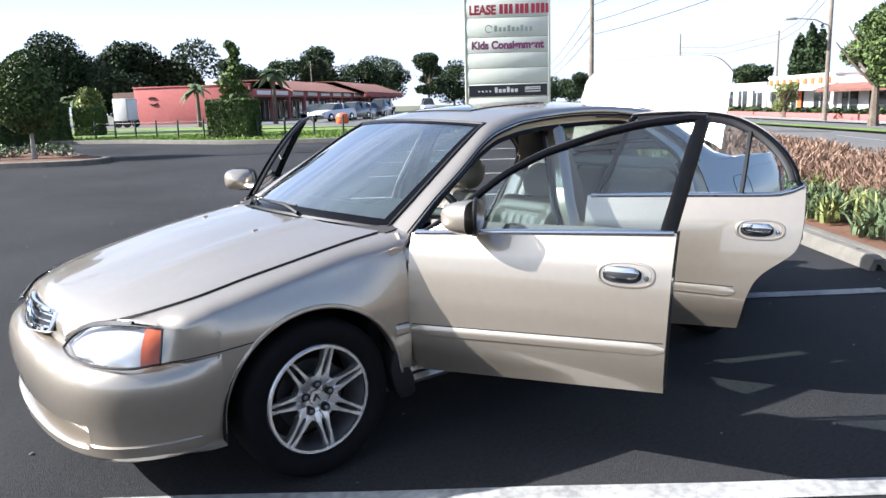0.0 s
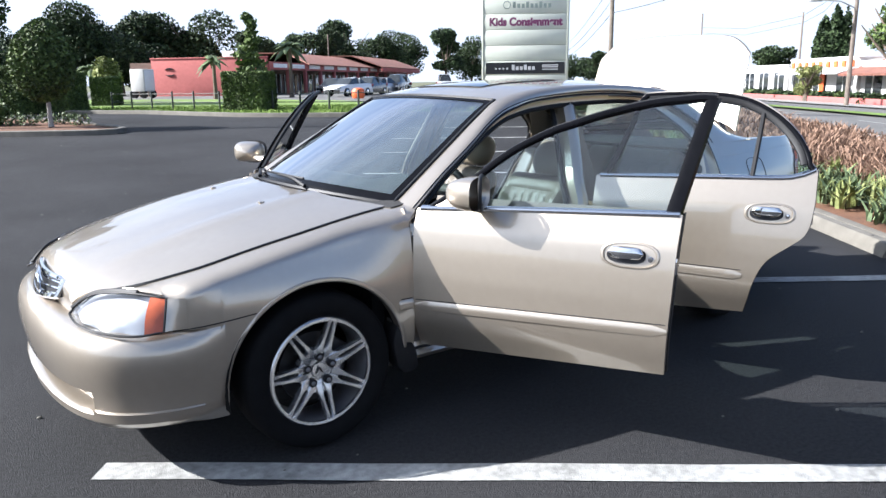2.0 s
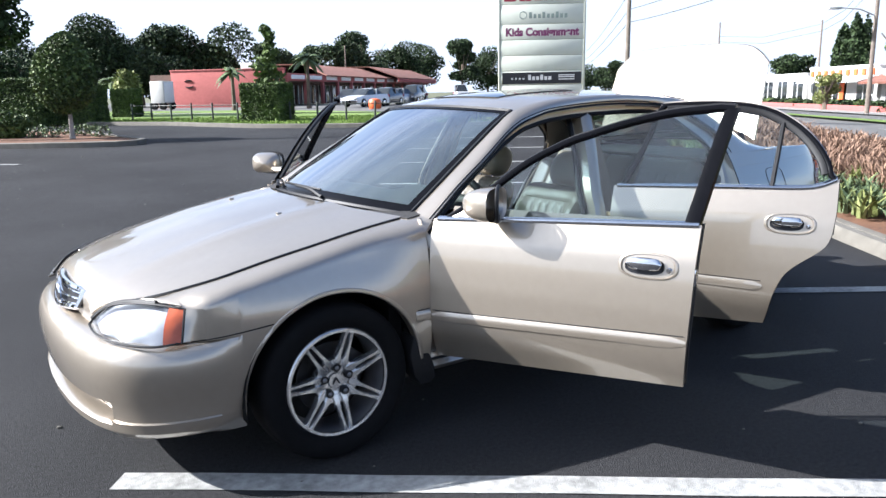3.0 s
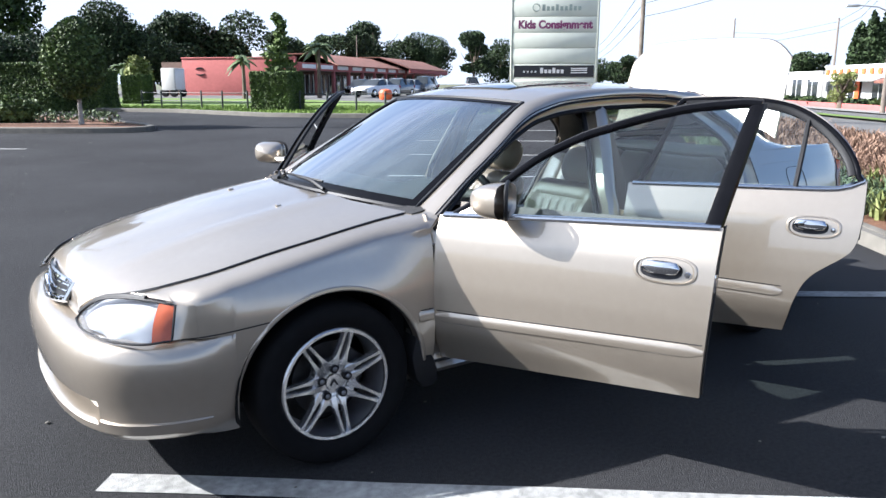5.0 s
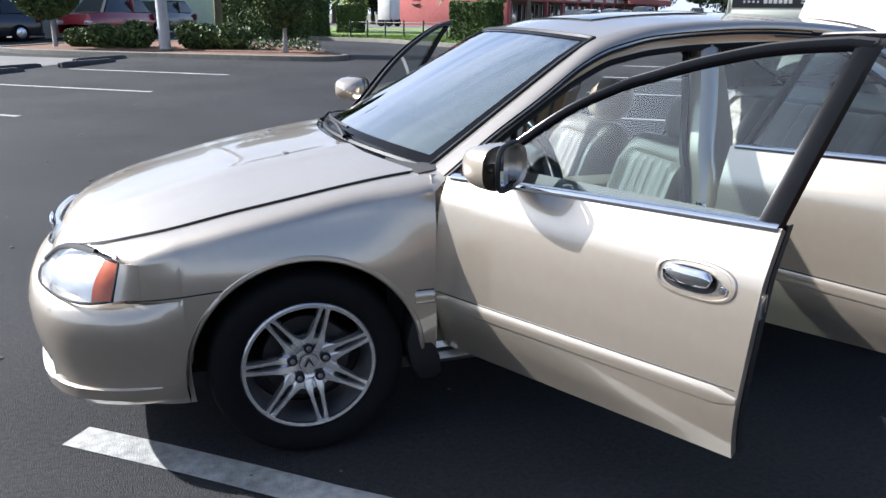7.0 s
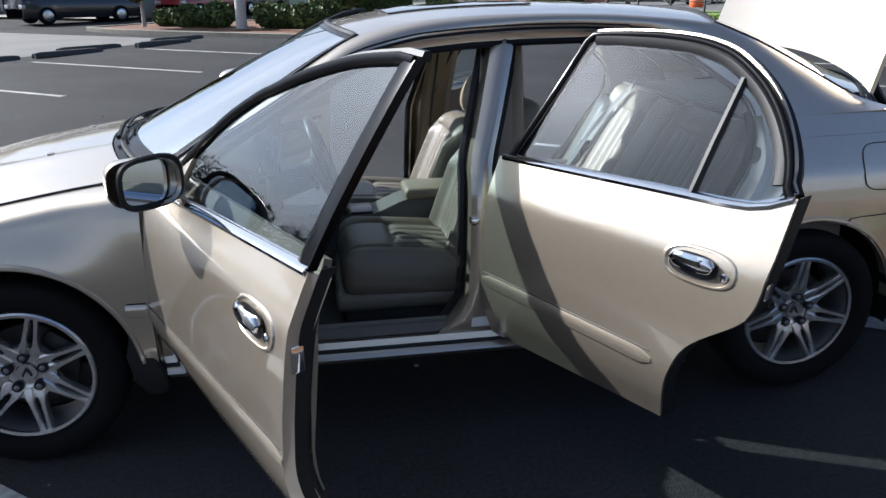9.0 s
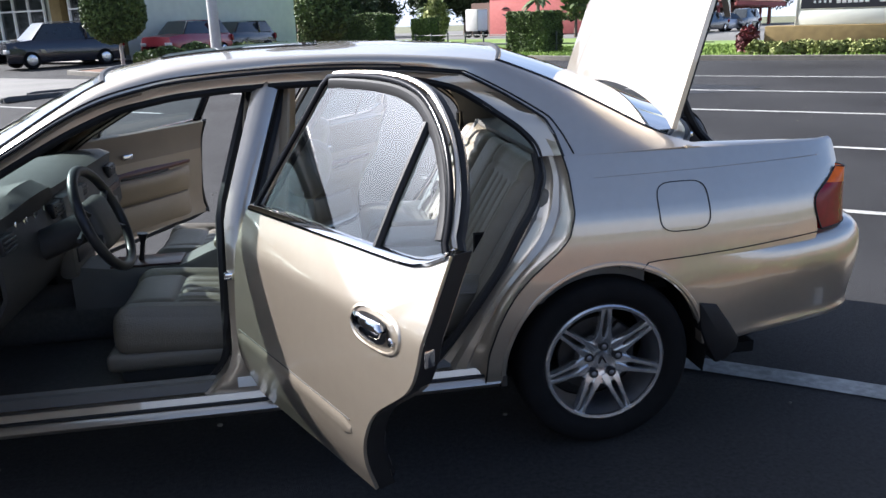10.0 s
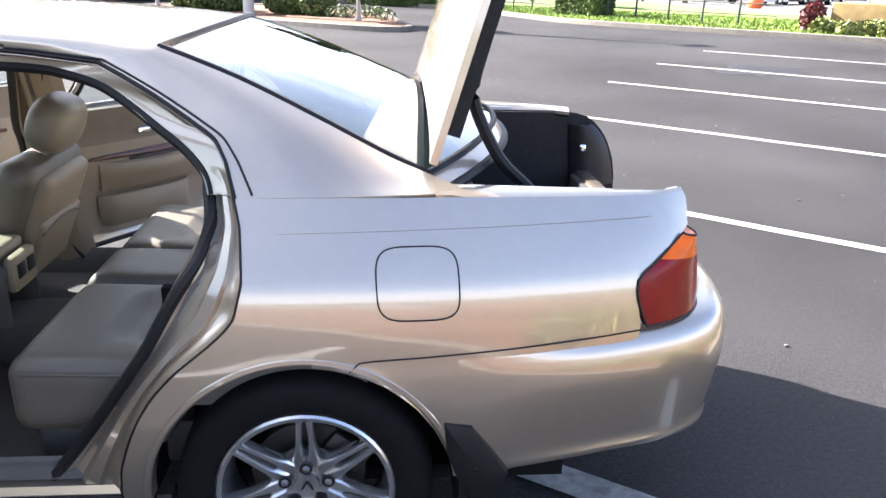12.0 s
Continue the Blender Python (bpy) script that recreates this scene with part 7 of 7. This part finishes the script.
part("roof", sheet(rf, 0.12, (20, 6, 0)), ROOF_RED, mall, "red shingled roof")
rf = [[(x, y, z) for y, z in ((-1.9, 3.6), (2.4, 5.35), (6, 5.35))] for x in (33, 36, 55, 56.5)]
part("roof_gable", sheet(rf, 0.12, (40, 2, 0)), ROOF_RED, mall)
part("gable_fascia", box(33.2, 56.3, -1.85, -1.55, 2.9, 3.6, bevel=0.02), WALL_PINK, mall)
for k in range(13):
    x = 0.15 + k * 4.6
    part("column", box(x - 0.2, x + 0.2, -0.1, 0.2, 0.0, 2.75, bevel=0.02), WALL_PINK, mall)
    if k < 12:
        part("sign_plate", box(x + 0.7, x + 3.9, -0.20, -0.15, 2.95, 3.38, bevel=0.01), MULLION, mall, "white shop sign plate")
        wn_ = part("window", box(x + 0.5, x + 4.1, 2.50, 2.60, 0.25, 2.35), DARK_GLASS, mall)
        for q in (0.5, 1.7, 2.9, 4.05):
            part("mullion", box(x + q, x + q + 0.08, 2.45, 2.50, 0.2, 2.4), MULLION, wn_)
for a0, zz in ((0.3, 2.75), (3.4, 2.45)):
    bm = bmesh.new()
    add_tube(bm, [(-0.33, 9.4 + 0.45 * math.cos(a), zz + 0.22 * math.sin(a)) for a in (a0 + 2.4 * q / 10 for q in range(11))], [0.02 + 0.07 * math.sin(math.pi * q / 10) for q in range(11)], 6, up=(1, 0, 0))
    part("wall_mark", bm, SIGN_BLACK, mall, "dark curved mark on the end wall")
part("roof_unit", box(5.0, 7.4, 4.6, 6.8, 3.6, 4.95, bevel=0.05), WALL_WHITE, mall, "white roof machine")
tr = thing("trailer", "white box trailer parked by the end wall", "trailer", polar(14.95, 66, 0.37), 40)
part("box", box(-0.72, 0.72, -0.62, 0.62, 0.55, 2.3, bevel=0.05), WALL_WHITE, tr)
part("door", box(-0.62, 0.62, -0.65, -0.62, 0.65, 2.2, bevel=0.01), MULLION, tr)
for y in (-0.4, 0.4):
    for s in (-1, 1):
        b = bmesh.new()
        add_lathe(b, [(0.0, 0.1), (0.2, 0.1), (0.33, 0.08), (0.34, -0.08), (0.2, -0.1)], 18, Matrix.Translation((s * 0.6, y, 0.36)) @ pose(0, 0, 0, 0, 0, 90))
        part("wheel", b, TYRE, tr)
for b_, d_, rz, p_, lb, ht, sv in ((29.4, 61, 25, CAR_WHITE, "white saloon parked before the shops", 1.42, False), (30.9, 66, 35, CAR_DARK, "dark car parked before the shops", 1.5, False), (32.0, 70, 200, CAR_SILVER, "silver car parked before the shops", 1.45, False), (33.0, 72, 40, CAR_DARK, "dark tall car parked before the shops", 1.75, True), (36.6, 96, 60, CAR_WHITE, "white van parked far down the street", 1.9, True), (43.2, 120, 52, CAR_WHITE, "white pickup far down the street", 1.8, True), (28.2, 76, 40, CAR_DARK, "dark car under the shop roof", 1.5, False)):
    parked_car("parked_car", polar(b_, d_, 0.39), rz, p_, lb, 4.5, ht, sv)
drum = thing("orange_drum", "orange rounded drum standing on the lawn edge", "drum", polar(30.1, 50, 0.42))
part("shell", tube([(0, 0, 0), (0, 0, 0.1), (0, 0, 0.45), (0, 0, 0.62), (0, 0, 0.68)], [0.36, 0.42, 0.44, 0.34, 0.1], 18), ORANGE, drum)

# pale shop front beyond the aisle
S0 = lot(-48, 21.8, 0.0)
shop = thing("glass_fronted_shop", "pale shop with white-framed glass front and brown piers", "building", S0, -38)
part("wall", box(0, 23, 0.35, 12, 0.0, 4.6, bevel=0.02), WALL_GREEN, shop)
part("plinth", box(0, 23, 0.1, 0.36, 0.0, 0.25), CONCRETE, shop)
for x in (0.3, 6.0, 12.2, 18.6, 22.2):
    part("pier", box(x, x + 0.75, -0.1, 0.35, 0.0, 4.6, bevel=0.02), WALL_OLIVE, shop, "brown rendered pier")
for x0, n_ in ((1.3, 4), (7.0, 4), (13.2, 4), (19.6, 2)):
    fr = part("window", box(x0, x0 + n_ * 1.15, 0.22, 0.30, 0.2, 2.9), DARK_GLASS, shop)
    for k in range(n_ + 1):
        part("mullion", box(x0 + k * 1.15 - 0.04, x0 + k * 1.15 + 0.04, 0.12, 0.22, 0.2, 2.95), MULLION, fr)
    for z in (0.2, 0.95, 2.3, 2.9):
        part("transom", box(x0 - 0.04, x0 + n_ * 1.15 + 0.04, 0.13, 0.22, z - 0.035, z + 0.035), MULLION, fr)
part("canopy", box(-0.2, 23.2, -1.2, 0.4, 3.1, 3.35, bevel=0.03), WALL_GREEN, shop)
lot_patch("shop_walk", -50, -24.5, 19.6, 21.9, 0.10, WALK, 6, 6, "pale concrete walk before the shop", "pavement")
lot_patch("aisle_concrete", -60, -14.2, 4.0, 14.0, 0.006, ROAD, 6, 24, "sun-bleached pale paving beyond the stalls", "pavement")
parked_car("parked_car", lot(-24.8, 18.6), 40, CAR_DARK, "black tall car parked before the shop", 4.6, 1.72, True)
parked_car("parked_car", (-3.6, 33.6, 0.36), 60, CAR_RED, "dark red tall car parked beyond the island", 4.5, 1.65, True)
parked_car("parked_car", (-1.7, 37.0, 0.36), 60, CAR_DARK, "dark car parked beyond the island", 4.5, 1.6, True)
parked_car("parked_car", lot(-36, 17.8), 45, CAR_DARK, "dark car parked before the shop", 4.6, 1.6, True)
# tall trees; the last five stand out of view, added to darken door-pane reflections
for k, (b_, d_, h_, w_, n_) in enumerate(((3.2, 48, 12.0, 7.4, 7500), (-3.5, 60, 8.0, 10, 6500), (-12.0, 70, 9.0, 12, 6000), (10.8, 85, 8.6, 9.5, 7000), (7.0, 90, 6.4, 10, 5500), (13.6, 84, 6.2, 9, 5500), (16.0, 96, 9.2, 11.0, 7000), (18.8, 96, 8.8, 11.0, 6500), (4.6, 80, 5.0, 9, 5000), (1.5, 78, 5.0, 9, 4500), (22.0, 112, 8.6, 10, 4500), (25.2, 118, 8.6, 10, 4500), (27.6, 122, 9.6, 9, 4500), (29.4, 130, 11.4, 12, 6500), (31.8, 140, 9.6, 10, 4500), (33.6, 150, 10.0, 11, 4500), (36.7, 108, 8.9, 5.5, 4000), (38.6, 150, 8.8, 9, 3500), (45.3, 150, 7.0, 9, 3500), (47.3, 160, 7.2, 8, 3500), (52.0, 190, 7.5, 12, 3000), (56.0, 190, 7.0, 12, 3000), (60.0, 112, 5.2, 7, 2500), (41.5, 190, 8.5, 14, 3500), (-24.0, 64, 8.5, 12, 4000), (-33.0, 62, 8.0, 15, 5000), (-44.0, 64, 7.6, 15, 5000), (-55.0, 66, 8.2, 15, 5000), (-66.0, 68, 7.8, 15, 5000))):
    big_tree(polar(b_, d_, 0.3), h_, w_, 200 + k, None, 0.12, 0.26 if d_ > 90 else 0.2, n_)
for k, (b_, h_) in enumerate(((62.7, 8.6), (63.4, 9.0), (64.0, 8.3))):
    t = thing("cypress", "narrow dark evergreen behind the street shops", "tree", polar(b_, 96, -0.5), group="cypresses")
    part("trunk", trunk_bm(h_ * 0.8, 0.2, 0.05), BARK, t)
    leaves("crown", blob_points(2600, (0, 0, h_ * 0.55), (1.25, 1.25, h_ * 0.47), 300 + k, 0.4, 12, 0.45), 0.22, LEAF_D, t, seed=k)
big_tree(polar(67.4, 41, -0.45), 6.0, 5.2, 320, LEAF, 0.22, 0.13, 7500, "leafy street tree with bare forked trunk")
big_tree(polar(62.0, 60, -0.5), 2.9, 2.2, 321, LEAF_Y, 0.15, 0.10, 1500, "small yellow-green street tree")
t = thing("tree", "slender ragged evergreen before the shop row", "tree", polar(22.4, 58, 0.36))
part("trunk", trunk_bm(5.9, 0.12, 0.04), BARK, t)
leaves("crown", np.concatenate([blob_points(210, (g.normal(0, 0.3), g.normal(0, 0.3), 1.5 + 0.53 * k), ((1.35 - 0.125 * k) * g.uniform(0.55, 1.3), (1.35 - 0.125 * k) * g.uniform(0.55, 1.3), 0.34), 340 + k, 0.3, 6) for k in range(9)]), 0.16, LEAF, t, seed=9)
palm(polar(19.8, 56, 0.36), 2.7, 1.25, 1)
palm(polar(25.2, 58, 0.36), 3.7, 1.5, 2)
palm(polar(11.8, 60, 0.36), 2.2, 1.3, 3)
shrub(polar(12.8, 52, 0.40), 1.7, 2.7, 350, LEAF_Y, "loose yellow-green shrub behind the clipped hedge", 0.12, 1500)

# street side: white shops, red roof, poles and wires
def street_shop(name, v0, v1, h, label, red_roof=False, stripes=False):
    t = thing(name, label, "building", lot(28.5, v0, 0.0), 52)
    L = v1 - v0
    part("wall", box(0, L, -12, 0, 0, h, bevel=0.03), WALL_WHITE, t)
    part("coping", box(-0.05, L + 0.05, -12.05, 0.06, h, h + 0.12), MULLION, t)
    n_ = max(2, int(L / 3.2))
    for k in range(n_):
        x = (k + 0.5) * L / n_
        wd_ = part("window", box(x - 1.0, x + 1.0, 0.0, 0.05, 0.35, 2.2), DARK_GLASS, t)
        part("frame", box(x - 0.04, x + 0.04, 0.05, 0.09, 0.35, 2.2), MULLION, wd_)
    if red_roof:
        part("roof", sheet([[(x, 1.4, h - 0.7), (x, -4, h + 1.0), (x, -12.4, h - 0.4)] for x in (-0.5, L / 2, L + 0.5)], 0.15, (L / 2, -4, 0)), ROOF_RED, t, "red sloping roof")
    if stripes:
        aw = part("awning", sheet([[(x, 0.05, 2.45), (x, 1.3, 2.05)] for x in (0.4, L / 2, L - 0.4)], 0.05, (L / 2, 0, 0)), MULLION, t)
        for k in range(int(L / 1.2)):
            part("stripe", box(0.5 + k * 1.2, 1.0 + k * 1.2, 0.06, 0.12, 2.50, 2.95), ORANGE, aw, "red-orange block")
        part("banner", box(L * 0.42, L * 0.42 + 0.7, 0.1, 0.16, 0.4, 2.4), ORANGE, t, "orange upright banner")
    return t


street_shop("street_shop", 62, 92, 2.75, "long low white shop across the street")
street_shop("street_shop", 50.5, 61.5, 3.1, "white shop with red-orange blocks across the street", stripes=True)
street_shop("street_shop", 33, 50, 2.7, "white shop with a red sloping roof across the street", red_roof=True)
for k in range(22):
    shrub(lot(26.4 + 0.3 * math.sin(k), 36 + k * 1.9, 0.08), 1.5, 0.7, 400 + k, LEAF_D if k % 3 else LEAF, "low green shrub before the street shops", 0.12, 380, "street_shrub", "street shrubs")
part_wall = thing("low_wall", "low pinkish wall along the far pavement", "wall", lot(25.6, 34), 52)
part("wall", box(0, 30, -0.12, 0.12, 0.0, 0.45, bevel=0.02), WALL_PINK, part_wall)


def pole(b_, d_, h_, r, label, arms=True, lamp=False):
    t = thing("utility_pole", label, "utility pole", polar(b_, d_, -0.7 if b_ > 45 else 0.1), 52, "utility poles")
    part("shaft", tube([(0, 0, 0), (0, 0, h_ * 0.5), (0, 0, h_)], [r, r * 0.85, r * 0.65], 10), POLE_WOOD, t)
    if arms:
        part("crossarm", box(-0.06, 0.06, -1.1, 1.1, h_ - 0.9, h_ - 0.75, bevel=0.01), POLE_WOOD, t)
        for y in (-1.0, -0.5, 0.5, 1.0):
            part("insulator", tube([(0, y, h_ - 0.75), (0, y, h_ - 0.6)], [0.05, 0.03], 8), POLE_GREY, t)
    if lamp:
        part("lamp_arm", tube([(0, 0, h_ * 0.62), (-0.2, 1.0, h_ * 0.66), (-0.3, 2.2, h_ * 0.67)], 0.04, 6), POLE_GREY, t)
        part("lamp_head", box(-0.45, -0.15, 2.1, 2.8, h_ * 0.66, h_ * 0.66 + 0.14, bevel=0.03), POLE_GREY, t)
    return t


pole(48.8, 45, 11.0, 0.15, "tall brown wooden utility pole by the street")
pole(64.5, 50, 9.5, 0.14, "wooden utility pole with a street lamp", True, True)
pole(61.4, 74, 7.6, 0.11, "wooden utility pole across the street", False)
pole(55.0, 92, 9.2, 0.12, "wooden utility pole far down the street", False)
pole(51.4, 130, 8.5, 0.12, "wooden utility pole far down the street", False)
pole(22.5, 120, 9.8, 0.15, "thin pole behind the shop roofs", False)
pole(28.0, 100, 7.4, 0.10, "thin pole behind the shop roofs", False)
pa = polar(48.8, 45, 0)
for dz, near in ((6.7, 7.4), (5.8, 6.3), (5.1, 5.5)):
    a, b, c = polar(67.0, 23.7, near), Vector((pa.x, pa.y, dz)), polar(45.2, 120, dz * 0.95)
    pts = [a.lerp(b, q) - Vector((0, 0, 0.25 * 4 * q * (1 - q))) for q in (k / 12 for k in range(12))] + [b.lerp(c, q) - Vector((0, 0, 0.7 * 4 * q * (1 - q))) for q in (k / 12 for k in range(13))]
    tagged(part("overhead_wire", tube(pts, 0.018, 5), WIRE), "thin dark overhead cable between the poles", "cable", "overhead wires")
for z0, z1 in ((6.6, 7.0), (6.0, 6.4)):
    a, b, c = polar(64.5, 50, z0 + 1), polar(61.4, 74, z0), polar(55.0, 92, z1)
    tagged(part("overhead_wire", tube([a, a.lerp(b, 0.5) - Vector((0, 0, 0.5)), b, b.lerp(c, 0.5) - Vector((0, 0, 0.6)), c], 0.018, 5), WIRE), "thin dark overhead cable between the poles", "cable", "overhead wires")
